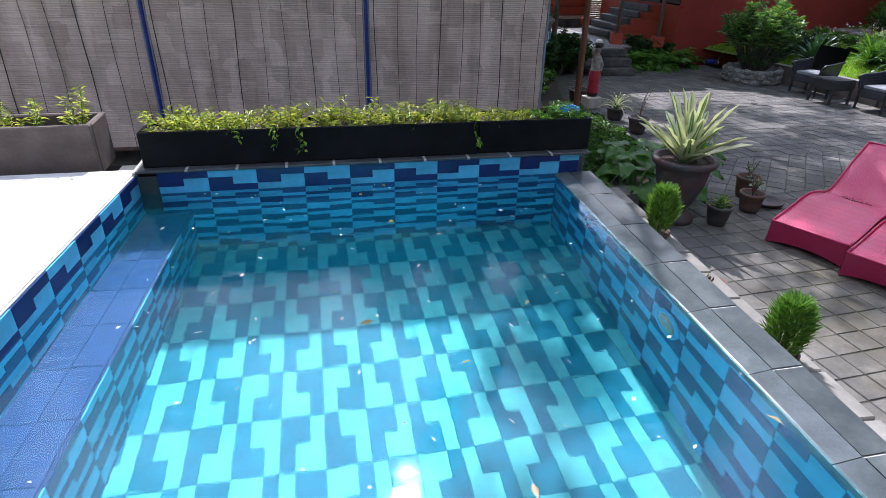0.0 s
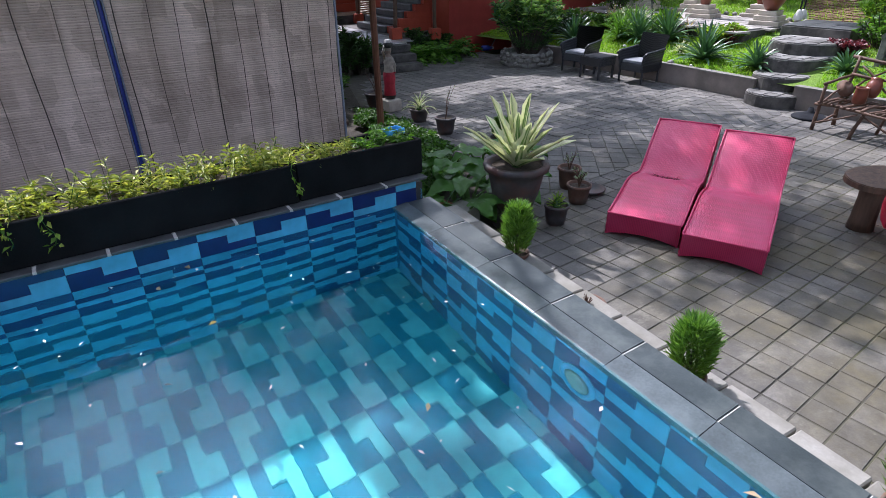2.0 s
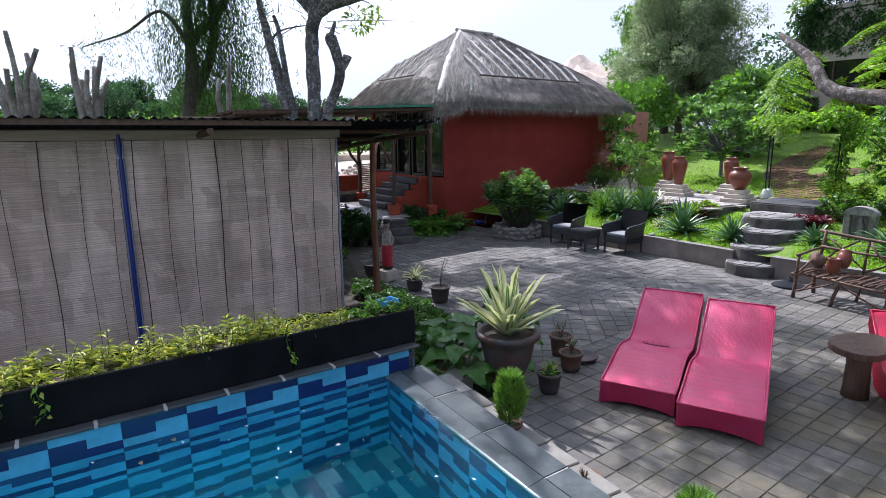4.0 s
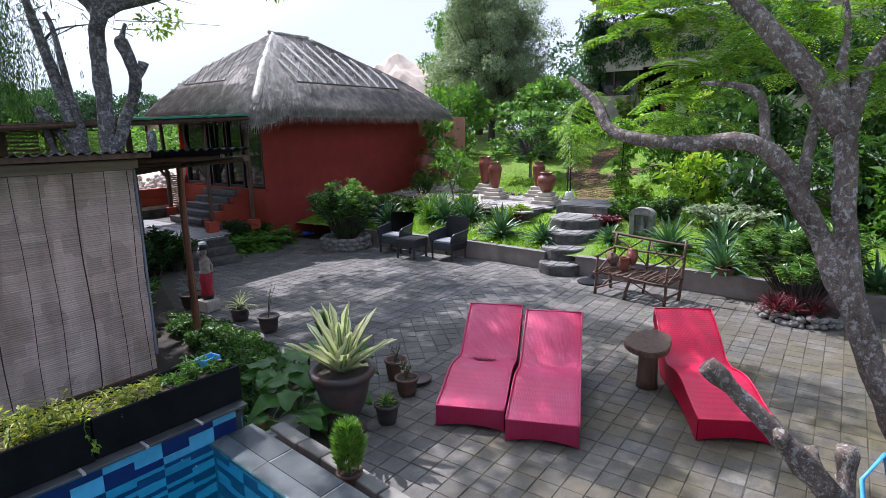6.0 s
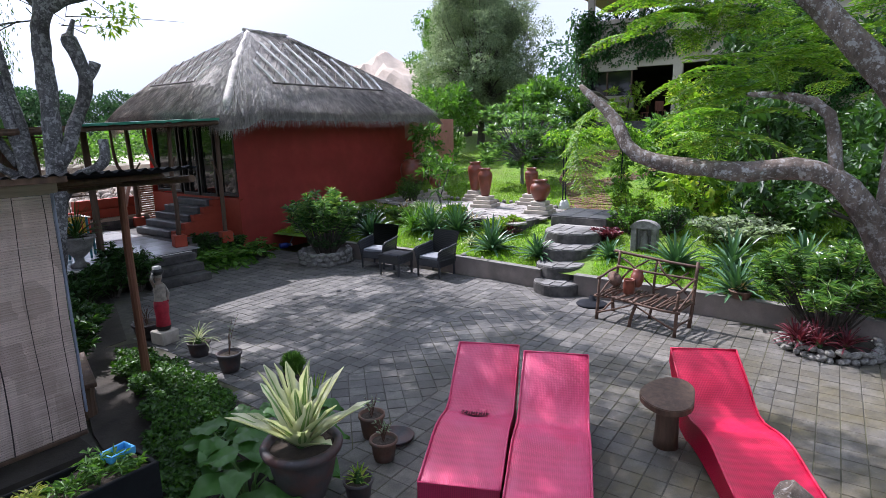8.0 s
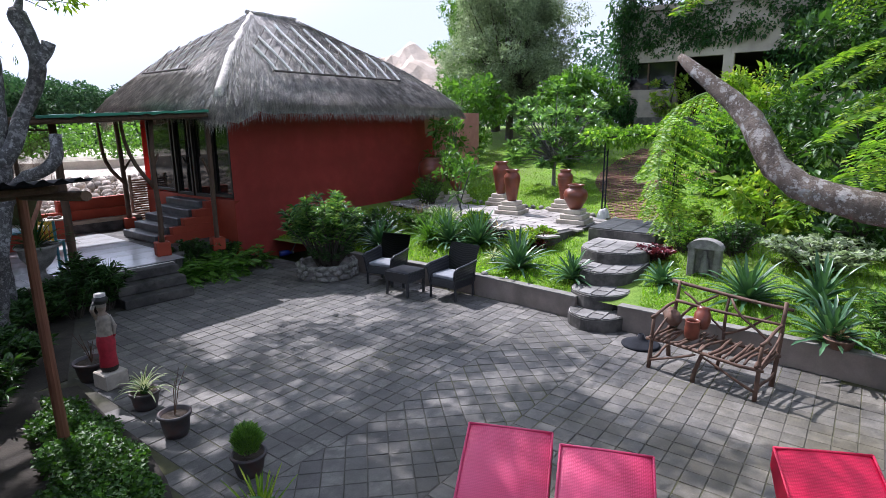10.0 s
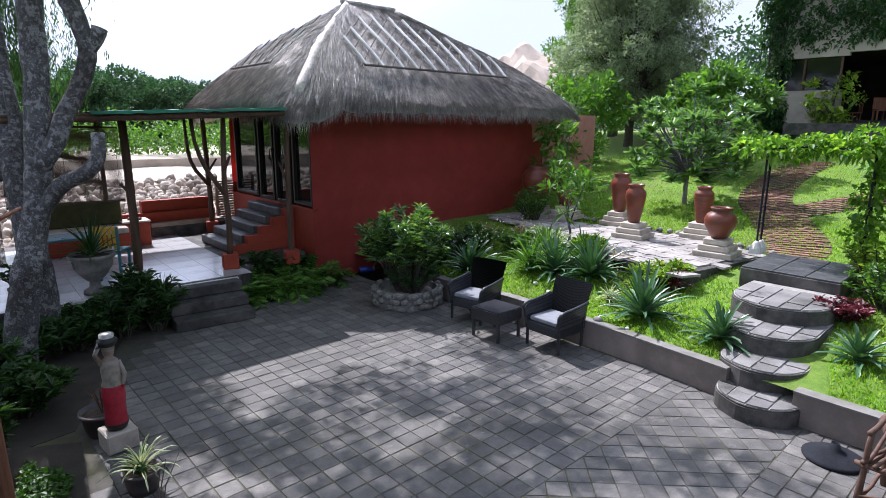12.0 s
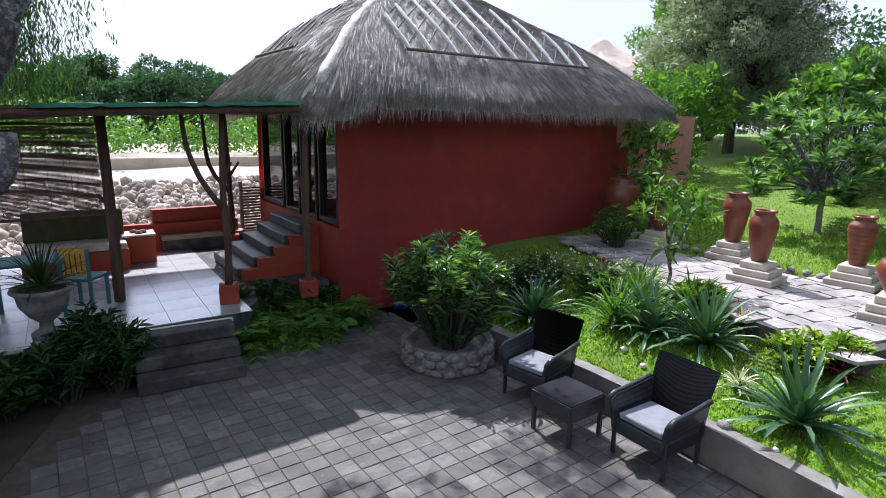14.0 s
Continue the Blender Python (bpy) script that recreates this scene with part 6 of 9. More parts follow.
def elephant_ear(m, n, L, seed, label):
    g = random.Random(seed)
    t = thing("elephant_ear_plant", label, "plant", m)
    for i in range(n):
        a, h = i * 2.4 + g.uniform(-0.3, 0.3), g.uniform(0.2, 0.5)
        r = g.uniform(0.10, 0.26)
        top = Vector((math.cos(a) * r, math.sin(a) * r, h))
        part("stalk", tube([(0, 0, -0.04), (top.x * 0.4, top.y * 0.4, h * 0.75), top], [0.014, 0.011, 0.008], 6), M["leaf_mid"], t)
        bm = bmesh.new()
        s = L * g.uniform(0.7, 1.15)
        big_leaf(bm, top, (math.cos(a), math.sin(a), 0.1), s, s * 0.46, 0.35)
        part("leaf", bm, M["leaf_ear"], t, smooth=True)
    return t


for i, (x, y, n, L) in enumerate(((1.98, 4.28, 9, 0.36), (2.02, 4.75, 9, 0.34), (1.82, 4.0, 6, 0.3), (2.55, 4.45, 8, 0.3), (2.75, 4.75, 7, 0.3), (2.45, 5.05, 5, 0.3))):
    elephant_ear(pose(x, y, 0.02), n, L, 50 + i, "broad-leaved green elephant ear beside the urn")
rosette(pose(1.62, 4.15, 0.05), 14, 0.34, 0.06, M["leaf_blue"], "dark green strap-leaved plant at the pool corner", 8, 0.6)
rosette(pose(3.05, 5.2, 0.16), 22, 0.35, 0.03, M["leaf_lime"], "upright grassy tuft behind the urn", 9, 0.2, (0.9, 1.45), "grass_tuft")
pot("clay_pot", "dark pot behind the urn", 0.13, 0.18, M["pot_dark"], pose(3.05, 5.2, 0))

# earth and creeping ground cover between shelter and patio
BED = [(1.45, 3.75), (2.15, 3.75), (2.55, 4.9), (2.66, 6.4), (2.62, 7.2), (2.42, 8.0), (2.28, 9.0), (1.5, 9.2), (1.3, 6.5)]
tagged(part("plant_bed", prism(BED, -0.3, 0.02), M["earth"]), "dark earth of the planted bed", "bed", kind="structure")
tagged(part("shade_ground", prism([(-6, 7.5), (1.5, 9.0), (2.2, 9.3), (2.6, 12.4), (-6, 11.6)], -0.3, 0.0), M["earth"]), "dark bare ground beside the porch", "ground", kind="structure")


def in_poly(x, y, pts):
    hit = False
    for i in range(len(pts)):
        (xa, ya), (xb, yb) = pts[i], pts[i - 1]
        if (ya > y) != (yb > y) and x < (xb - xa) * (y - ya) / (yb - ya) + xa:
            hit = not hit
    return hit


g = np.random.default_rng(60)
bs, ds = [], []
COVER = [(1.5, 4.6), (1.95, 4.9), (2.35, 5.3), (2.58, 6.4), (2.5, 7.2), (2.3, 8.0), (2.0, 8.6), (1.8, 8.0), (1.85, 6.8), (1.6, 5.5)]
while len(bs) < 13000:
    x, y = g.uniform(1.3, 2.75), g.uniform(4.4, 8.9)
    if in_poly(x + 0.06 * math.sin(9 * y), y, COVER):
        h = 0.10 + 0.12 * (0.5 + 0.5 * noise.noise((x * 3, y * 3, 0)))
        bs.append((x, y, h * g.uniform(0.35, 1.0) + 0.02))
        ds.append((g.normal(), g.normal(), g.uniform(0.0, 0.8)))
v, f = leaves(bs, ds, 0.05, 0.036, 0.2, 0.1, 61)
tagged(part("ground_cover", np_mesh("ground_cover", v, f, M["leaf_cover"])), "low bright green creeping plants covering the bed", "ground cover", kind="stuff")
bs, ds = [], []
for i in range(900):
    x, y = g.uniform(1.25, 1.75), g.uniform(3.9, 5.6)
    bs.append((x, y, g.uniform(0.03, 0.22)))
    ds.append((g.normal(), g.normal(), g.uniform(0.0, 0.8)))
v, f = leaves(bs, ds, 0.055, 0.03, 0.2, 0.1, 62)
tagged(part("bed_weeds", np_mesh("bed_weeds", v, f, M["leaf_deep"])), "dark low weeds beside the pool ledge", "weeds", kind="stuff")

# small pots
for i, (x, y, r, h, mat, label) in enumerate(((3.22, 4.22, 0.125, 0.2, "pot_terra", "grey-brown clay pot with a dry twiggy plant"), (3.36, 4.62, 0.125, 0.24, "pot_terra", "weathered clay pot with bare twigs"), (2.72, 3.86, 0.12, 0.2, "pot_dark", "dark clay pot with a small green succulent"), (2.80, 7.95, 0.15, 0.2, "pot_dark", "dark pot with a variegated rosette"), (2.92, 7.16, 0.15, 0.24, "pot_dark", "dark pot with a thin bare sapling"), (3.26, 6.08, 0.15, 0.2, "pot_dark", "dark pot with a feathery little conifer"), (2.46, 9.15, 0.2, 0.24, "pot_dark", "wide dark pot with dry twigs"))):
    pot("clay_pot", label, r, h, M[mat], pose(x, y, 0, 0, 0, i * 40))
lathe_pot("pot_saucer", "dark saucer under a clay pot", [(0.12, 0), (0.17, 0.02), (0.18, 0.045), (0.165, 0.045), (0.15, 0.025), (0.001, 0.02)], M["pot_dark"], pose(3.50, 4.42, 0), "saucer")


def twigs(m, n, h, seed, label, leafy=0):
    g = np.random.default_rng(seed)
    t = thing("twiggy_plant", label, "plant", m)
    bs, ds = [], []
    for i in range(n):
        a, l = g.uniform(0, 6.28), g.uniform(0.1, 0.5)
        p = [(0, 0, 0), (math.cos(a) * l * h * 0.4, math.sin(a) * l * h * 0.4, h * 0.5), (math.cos(a) * l * h + g.normal() * 0.01, math.sin(a) * l * h, h * g.uniform(0.7, 1.05))]
        part("twig", tube(p, [0.005, 0.004, 0.002], 5), M["twig"], t)
        for k in range(leafy):
            bs.append(np.array(p[1]) + (np.array(p[2]) - np.array(p[1])) * g.random())
            ds.append(g.normal(size=3) + (0, 0, 0.3))
    if leafy:
        v, f = leaves(bs, ds, 0.045, 0.014, 0.2, 0, seed)
        part("foliage", np_mesh("foliage", v, f, M["leaf_grey"]), None, t)
    return t


twigs(pose(3.22, 4.22, 0.17), 12, 0.2, 70, "dry brown twigs in a clay pot", 5)
twigs(pose(3.36, 4.62, 0.2), 10, 0.2, 71, "bare brown twigs in a clay pot", 3)
twigs(pose(2.92, 7.16, 0.2), 3, 0.55, 72, "thin bare sapling in a dark pot", 4)
twigs(pose(2.46, 9.15, 0.2), 9, 0.36, 73, "dry twigs spreading from a wide pot", 0)
rosette(pose(2.72, 3.86, 0.16), 26, 0.1, 0.02, M["leaf_lime"], "small green succulent in a clay pot", 74, 0.3, name="succulent")
rosette(pose(2.80, 7.95, 0.17), 26, 0.26, 0.03, M["leaf_cream"], "variegated rosette in a dark pot", 75, 0.8, name="rosette_plant", stripe=M["leaf"])


def little_conifer(m, h, r, label, seed, mat="leaf"):
    """A dense cone of upright sprays."""
    g = np.random.default_rng(seed)
    t = thing("little_conifer", label, "conifer", m)
    part("trunk", tube([(0, 0, -0.05), (0, 0, h * 0.6)], [0.012, 0.006], 6), M["bark_dark"], t)
    bs, ds = [], []
    for i in range(2400):
        z = g.random() ** 0.8
        rr = r * (0.35 + 0.65 * math.sin(math.pi * min(1, 0.22 + 0.75 * (1 - z)))) * (1 - 0.55 * z ** 2)
        a = g.uniform(0, 6.28)
        q = rr * (0.45 + 0.55 * g.random() ** 0.5) * (1 + 0.15 * math.sin(5 * a + 7 * z))
        bs.append((math.cos(a) * q, math.sin(a) * q, 0.02 + z * h * 0.93))
        ds.append((math.cos(a) * 0.6 + g.normal() * 0.4, math.sin(a) * 0.6 + g.normal() * 0.4, 0.9))
    v, f = leaves(bs, ds, 0.068, 0.009, 0.1, 0, seed)
    part("foliage", np_mesh("foliage", v, f, M[mat]), None, t)
    return t


M["leaf_conifer"] = leaf_mat("conifer_spray", (0.065, 0.16, 0.03), (0.18, 0.34, 0.065), 0.3)
for i, (x, y, h) in enumerate(((1.76, 2.93, 0.38), (1.93, 1.33, 0.34), (2.14, 0.32, 0.34))):
    pot("clay_pot", "small brown clay pot on the pool's stone edging", 0.095, 0.17, M["pot_terra"], pose(x, y, 0.17), "pots along the pool")
    little_conifer(pose(x, y, 0.31), h * 1.05, 0.115, "small bright green conifer in a clay pot", 80 + i, "leaf_conifer")
pot("clay_pot", "shallow clay pot of dry twigs on the edging", 0.12, 0.13, M["pot_terra"], pose(1.88, 2.17, 0.17), "pots along the pool", 0.8)
twigs(pose(1.88, 2.17, 0.27), 14, 0.08, 84, "short dry stalks in a shallow pot")
little_conifer(pose(3.26, 6.08, 0.17), 0.24, 0.13, "round feathery little conifer in a dark pot", 85, "leaf_conifer")

# round stone planter with a leafy oleander
RP = pose(6.86, 11.72, 0)
rp = thing("round_planter", "round planter of grey river stones", "planter", RP)
part("core", lathe([(0.56, -0.05), (0.56, 0.27), (0.50, 0.29), (0.44, 0.2), (0.001, 0.2)], 28), M["stone_grey"], rp)
sr = random.Random(31)
stone_meshes = []
for k in range(6):
    bm = bmesh.new()
    bmesh.ops.create_icosphere(bm, subdivisions=1, radius=0.5)
    for q in bm.verts:
        q.co *= 1 + 0.25 * noise.noise(q.co * 2 + Vector((k * 5, 0, 0)))
    stone_meshes.append(finish("stone", bm, M["stone_grey"], True))
for j in range(3):
    for i in range(17):
        a = 2 * math.pi * (i + 0.5 * (j % 2) + sr.uniform(-0.2, 0.2)) / 17
        part("stone", stone_meshes[sr.randrange(6)], None, rp, m=pose(0.57 * math.cos(a), 0.57 * math.sin(a), 0.05 + 0.1 * j + sr.uniform(-0.015, 0.02), sr.uniform(-25, 25), sr.uniform(-12, 12), math.degrees(a)) @ Matrix.Diagonal((0.12, 0.16 + 0.1 * sr.random(), 0.1 + 0.05 * sr.random(), 1)))


M["leaf_oleander"] = leaf_mat("oleander_leaf", (0.03, 0.085, 0.026), (0.11, 0.23, 0.065), 0.35, 0.2, yellow=(0.26, 0.38, 0.12), spec=0.9)


def leafy_shrub(m, stems, height, spread, per, L, W, mat, label, seed, name="shrub", cat="shrub", whorl=0.11, bare=0.45, group=""):
    """A shrub of many upright stems that end in whorls of long leaves."""
    g = np.random.default_rng(seed)
    t = thing(name, label, cat, m, group)
    bm = bmesh.new()
    bs, ds = [], []
    for i in range(stems):
        a, s = g.uniform(0, 6.28), spread * math.sqrt(g.random())
        h = height * (0.6 + 0.4 * g.random()) * (1 - 0.25 * (s / spread) ** 2)
        base = np.array((math.cos(a) * s * 0.25, math.sin(a) * s * 0.25, 0))
        tip = np.array((math.cos(a) * s, math.sin(a) * s, h))
        mid = (base + tip) / 2 + np.array((0, 0, 0.12 * h))
        tube([base, mid, tip], [0.016, 0.011, 0.006], 6, bm)
        for k in range(per):
            q = bare + (1 - bare) * g.random() ** 0.6
            p = base * (1 - q) ** 2 + 2 * mid * q * (1 - q) + tip * q * q
            b = g.uniform(0, 6.28)
            bs.append(p)
            ds.append((math.cos(b), math.sin(b), g.uniform(-0.1, 1.1)))
    tagged(part("branchwork", bm, M["bark_dark"], t), kind="stuff")
    v, f = leaves(bs, ds, L, W, 0.25, 0.15, seed)
    part("foliage", np_mesh("foliage", v, f, M[mat]), None, t)
    return t


leafy_shrub(RP @ pose(0, 0, 0.2), 52, 1.5, 0.78, 60, 0.19, 0.034, "leaf_oleander", "glossy narrow-leaved oleander in the round planter", 90, "oleander")
leafy_shrub(RP @ pose(0.05, -0.1, 0.2), 44, 0.55, 0.5, 34, 0.09, 0.02, "leaf_deep", "dark undergrowth in the round planter", 91, "undergrowth")
hose = thing("garden_hose", "green coiled garden hose on the red wall", "hose", HOUSE @ pose(1.55, -0.1, 0))
part("coil", tube([(0.15 * math.cos(k * 0.4), -0.04 - 0.0012 * k, 0.95 + 0.15 * math.sin(k * 0.4)) for k in range(80)], 0.014, 6), M["green_net"], hose, smooth=True)
part("reel", lathe([(0.02, 0), (0.1, 0), (0.1, 0.03), (0.02, 0.03)], 16, m=pose(0, -0.02, 0.95, 90, 0, 0)), M["metal_dark"], hose)
part("tail", tube([(0.15, -0.08, 0.95), (0.1, -0.1, 0.6), (-0.1, -0.12, 0.3), (-0.3, -0.14, 0.05), (-0.5, -0.3, 0.02)], 0.012, 6), M["pipe_grey"], hose, smooth=True)
drum = thing("blue_bottle", "blue plastic bottle lying by the red wall", "bottle", HOUSE @ pose(0.75, -0.42, 0.07, 90, 0, 70))
part("body", lathe([(0.06, 0), (0.07, 0.02), (0.07, 0.2), (0.03, 0.26), (0.03, 0.3)], 14), M["blue_pipe"], drum, smooth=True)
part("cap", lathe([(0.034, 0.3), (0.034, 0.33), (0.001, 0.335)], 12), M["statue_white"], drum)

# rocky bed on the right, with bromeliads and an oleander
RB = pose(9.1, 2.36, 0)
rb = thing("rock_bed", "curved bed of pale rounded rocks by the wall", "bed", RB)
part("mound", lathe([(0.56, -0.05), (0.5, 0.1), (0.3, 0.19), (0.001, 0.22)], 20, wob=0.12), M["earth"], rb)
for i in range(21):
    a = radians(120) + radians(200) * (i + sr.uniform(-0.3, 0.3)) / 21
    for j in range(2):
        part("stone", stone_meshes[sr.randrange(6)], None, rb, m=pose((0.58 - 0.03 * j) * math.cos(a), (0.58 - 0.03 * j) * math.sin(a), 0.035 + 0.08 * j + sr.uniform(-0.02, 0.02), sr.uniform(-30, 30), sr.uniform(-20, 20), math.degrees(a) + sr.uniform(-20, 20)) @ Matrix.Diagonal((0.12 + 0.04 * sr.random(), 0.1 + 0.12 * sr.random(), 0.07 + 0.05 * sr.random(), 1)))
leafy_shrub(RB @ pose(0.2, 0.1, 0.14), 66, 1.28, 0.92, 110, 0.15, 0.02, "leaf_oleander", "tall narrow-leaved oleander beside the rock bed", 95, "oleander", bare=0.46)
for i, (x, y) in enumerate(((-0.42, 0.3), (-0.48, 0.0), (-0.3, -0.25), (-0.2, 0.12), (-0.55, 0.2))):
    rosette(RB @ pose(x * 0.9, y, 0.12), 34, 0.27, 0.034, M["leaf_red"], "dark red spiky bromeliad on the rock bed", 100 + i, 0.5, (0.2, 1.3), "bromeliad")

# ferns and dark shrubs by the porch
M["leaf_lush"] = leaf_mat("lush_fern", (0.05, 0.14, 0.02), (0.14, 0.3, 0.05), 0.4)


def fern(m, n, L, seed, mat, label):
    g = np.random.default_rng(seed)
    t = thing("fern", label, "fern", m)
    bs, ds, bm = [], [], bmesh.new()
    for i in range(n):
        a = i * 2.4 + g.normal() * 0.2
        up = g.uniform(0.5, 1.2)
        d = np.array((math.cos(a) * math.cos(up), math.sin(a) * math.cos(up), math.sin(up)))
        p, pts = np.zeros(3), []
        for k in range(14):
            pts.append(p.copy())
            s = np.cross(d, (0, 0, 1))
            s /= np.linalg.norm(s) + 1e-6
            if k > 1:
                for q in (-1, 1):
                    bs.append(p.copy())
                    ds.append(s * q + d * 0.5)
            p = p + d * L / 13
            d = d - np.array((0, 0, 0.11))
            d /= np.linalg.norm(d)
        tube(pts[::3] + [pts[-1]], 0.004, 4, bm)
    v, f = leaves(bs, ds, L * 0.26, L * 0.075, 0.1, 0.1, seed, 0.25)
    part("ribs", bm, M["leaf_mid"], t)
    part("fronds", np_mesh("fronds", v, f, M[mat]), None, t)
    return t


for i, (x, y, L, mat) in enumerate(((4.45, 12.95, 0.62, "leaf_lush"), (4.75, 13.1, 0.6, "leaf_lush"), (5.2, 13.1, 0.68, "leaf_lush"), (5.6, 13.3, 0.66, "leaf_lush"), (5.0, 13.5, 0.5, "leaf_deep"), (5.75, 13.55, 0.5, "leaf_deep"), (6.05, 13.4, 0.45, "leaf"))):
    fern(pose(x, y, 0.02, 0, 0, i * 50), 18, L, 110 + i, mat, "lush green fern at the foot of the red hut")
leafy_shrub(pose(4.75, 13.75, 0), 30, 0.75, 0.45, 50, 0.1, 0.03, "leaf_deep", "dark leafy bush beside the entrance steps", 118, "bush")
leafy_shrub(pose(5.45, 13.85, 0), 26, 0.6, 0.4, 50, 0.1, 0.03, "leaf_deep", "dark leafy bush against the red wall", 119, "bush")
for i, (x, y, h, s) in enumerate(((3.0, 12.1, 0.85, 0.42), (2.55, 11.95, 0.75, 0.45), (2.05, 11.75, 0.6, 0.5), (1.55, 11.55, 0.55, 0.5), (2.75, 12.3, 0.95, 0.35))):
    leafy_shrub(pose(x, y, 0), 34, h, s, 46, 0.16, 0.035, "leaf_deep", "dark leafy shrub in front of the porch", 120 + i, "bush", bare=0.15)
rosette(pose(3.1, 12.0, 0.55), 40, 0.3, 0.012, M["leaf_deep"], "small fan palm beside the porch steps", 127, 0.3, (0.1, 1.3), "fan_palm")
for i, (x, y, h, w) in enumerate(((1.35, 8.75, 0.7, 0.5), (1.0, 9.5, 0.8, 0.55), (1.7, 9.9, 0.55, 0.45), (1.25, 10.5, 0.8, 0.5), (0.4, 8.9, 0.8, 0.6))):
    leafy_shrub(pose(x, y, 0), 40, h, w, 50, 0.14, 0.034, "leaf_deep", "dark leafy shrub in the shade beside the shelter", 140 + i, "bush", bare=0.1)

# ---- porch before the hut ----
M["porch_tile"] = surface("pale_porch_tile", (0.4, 0.41, 0.42), (0.56, 0.57, 0.58), 3, 80, 0.22, 0.06, obj=0.06, stain=(0.36, 0.36, 0.36), stain_scale=1.6)
tagged(part("porch_floor", prism([(0.6, 12.1), (4.25, 12.78), (4.9, 14.05), (5.75, 14.3), (4.75, 18.1), (0.2, 17.2)], -0.3, PORCH - 0.015), M["step_riser"]), "raised porch floor before the hut", "floor", kind="structure")
porch_tiles = thing("porch_tiles", "pale glossy tiles of the porch floor", "tiles", frame_2d(3.1, 12.62, 13))
for j in range(9):
    for i in range(-5, 4):
        x, y = -0.3 + i * 0.5, 0.3 + j * 0.5
        w = Vector((3.1, 12.62)) + Vector((x * math.cos(radians(13)) - y * math.sin(radians(13)), x * math.sin(radians(13)) + y * math.cos(radians(13))))
        if in_poly(w.x, w.y, [(0.55, 12.1), (4.2, 12.75), (5.0, 14.05), (5.4, 14.3), (4.5, 17.7), (0.2, 17.0)]):
            part("tile", tile_mesh(0.5, 0.5, M["porch_tile"], 0.012), None, porch_tiles, m=pose(x, y, PORCH - 0.014))
steps = thing("porch_steps", "dark stone steps from the patio to the porch", "steps", frame_2d(3.66, 12.68, 10))
for k in range(3):
    part("step", B(1.15, 0.27 * (3 - k), 0.16, pose(0, -0.135 * (3 - k), -0.0 + 0.165 * k), 0.012), M["step_riser"], steps)
part("edge", B(4.2, 0.06, 0.05, pose(-1.5, 0.0, PORCH - 0.055), 0.008), M["statue_white"], steps)
part("front_wall", B(3.0, 0.08, 0.46, pose(-2.1, 0.03, 0.0)), M["step_riser"], steps)


def forked_post(m, pts, fork, label, base=True):
    t = thing("porch_post", label, "post", m, "porch posts")
    part("stem", limb(pts, None, 9, 0.2, 0.2), M["wood_dark"], t, smooth=True)
    for fk in fork:
        part("branch", limb(fk, None, 8, 0.2, 0.2), M["wood_dark"], t, smooth=True)
    if base:
        part("base", B(0.26, 0.26, 0.26, pose(pts[0][0], pts[0][1], 0), 0.012), M["red_bright"], t, "orange-red plastered base")
    return t


forked_post(pose(4.22, 13.45, PORCH), [(0, 0, 0.2, 0.055), (0.02, 0, 0.9, 0.05), (0.0, 0.02, 1.6, 0.045), (0.05, 0, 2.6, 0.04)], [[(0.0, 0.02, 1.3, 0.04), (-0.28, 0.05, 1.75, 0.035), (-0.42, 0.05, 2.2, 0.03), (-0.45, 0.05, 2.65, 0.028)], [(0.0, 0, 1.7, 0.03), (0.12, 0.05, 1.95, 0.02)]], "crooked forked wooden porch post on a red base")
forked_post(pose(2.78, 13.95, PORCH), [(0, 0, 0, 0.075), (0.0, 0, 1.2, 0.07), (-0.02, 0.02, 2.55, 0.065)], [[(-0.02, 0, 1.35, 0.03), (-0.14, 0, 1.5, 0.025)]], "straight dark porch post", False)
forked_post(pose(4.3, 17.25, PORCH), [(0, 0, 0.2, 0.06), (0.0, 0.02, 1.2, 0.055), (-0.04, 0.0, 2.65, 0.05)], [[(0, 0, 1.1, 0.045), (-0.35, 0, 1.65, 0.04), (-0.42, 0, 2.6, 0.03)], [(0, 0, 1.4, 0.03), (0.2, 0, 1.7, 0.02)]], "forked wooden porch post at the back")
forked_post(pose(2.2, 17.0, PORCH), [(0, 0, 0.0, 0.05), (0.03, 0, 1.2, 0.045), (0, 0, 2.6, 0.04)], [], "thin dark porch post at the back", False)
forked_post(pose(5.35, 13.75, 0.4), [(0, 0, 0.0, 0.05), (0.0, 0, 1.3, 0.05), (0.02, 0, 2.6, 0.045)], [[(0, 0, 1.5, 0.03), (-0.12, 0.1, 1.9, 0.02)]], "dark post beside the entrance steps")
forked_post(pose(1.3, 13.5, PORCH), [(0, 0, 0.0, 0.06), (0.0, 0, 1.3, 0.055), (0.02, 0, 2.5, 0.05)], [], "dark porch post behind the tree", False)

canopy = thing("porch_canopy", "flat bamboo porch roof with torn green netting", "canopy")


def canopy_point(a, b, lift=0.0):
    """a from the left to the hut, b from the front to the back."""
    f0, f1 = Vector((0.4, 11.75, 3.0)), Vector((5.25, 13.3, 3.22))
    k0, k1 = Vector((-0.4, 16.9, 3.0)), Vector((4.6, 17.9, 3.22))
    return f0.lerp(f1, a).lerp(k0.lerp(k1, a), b) + Z * lift


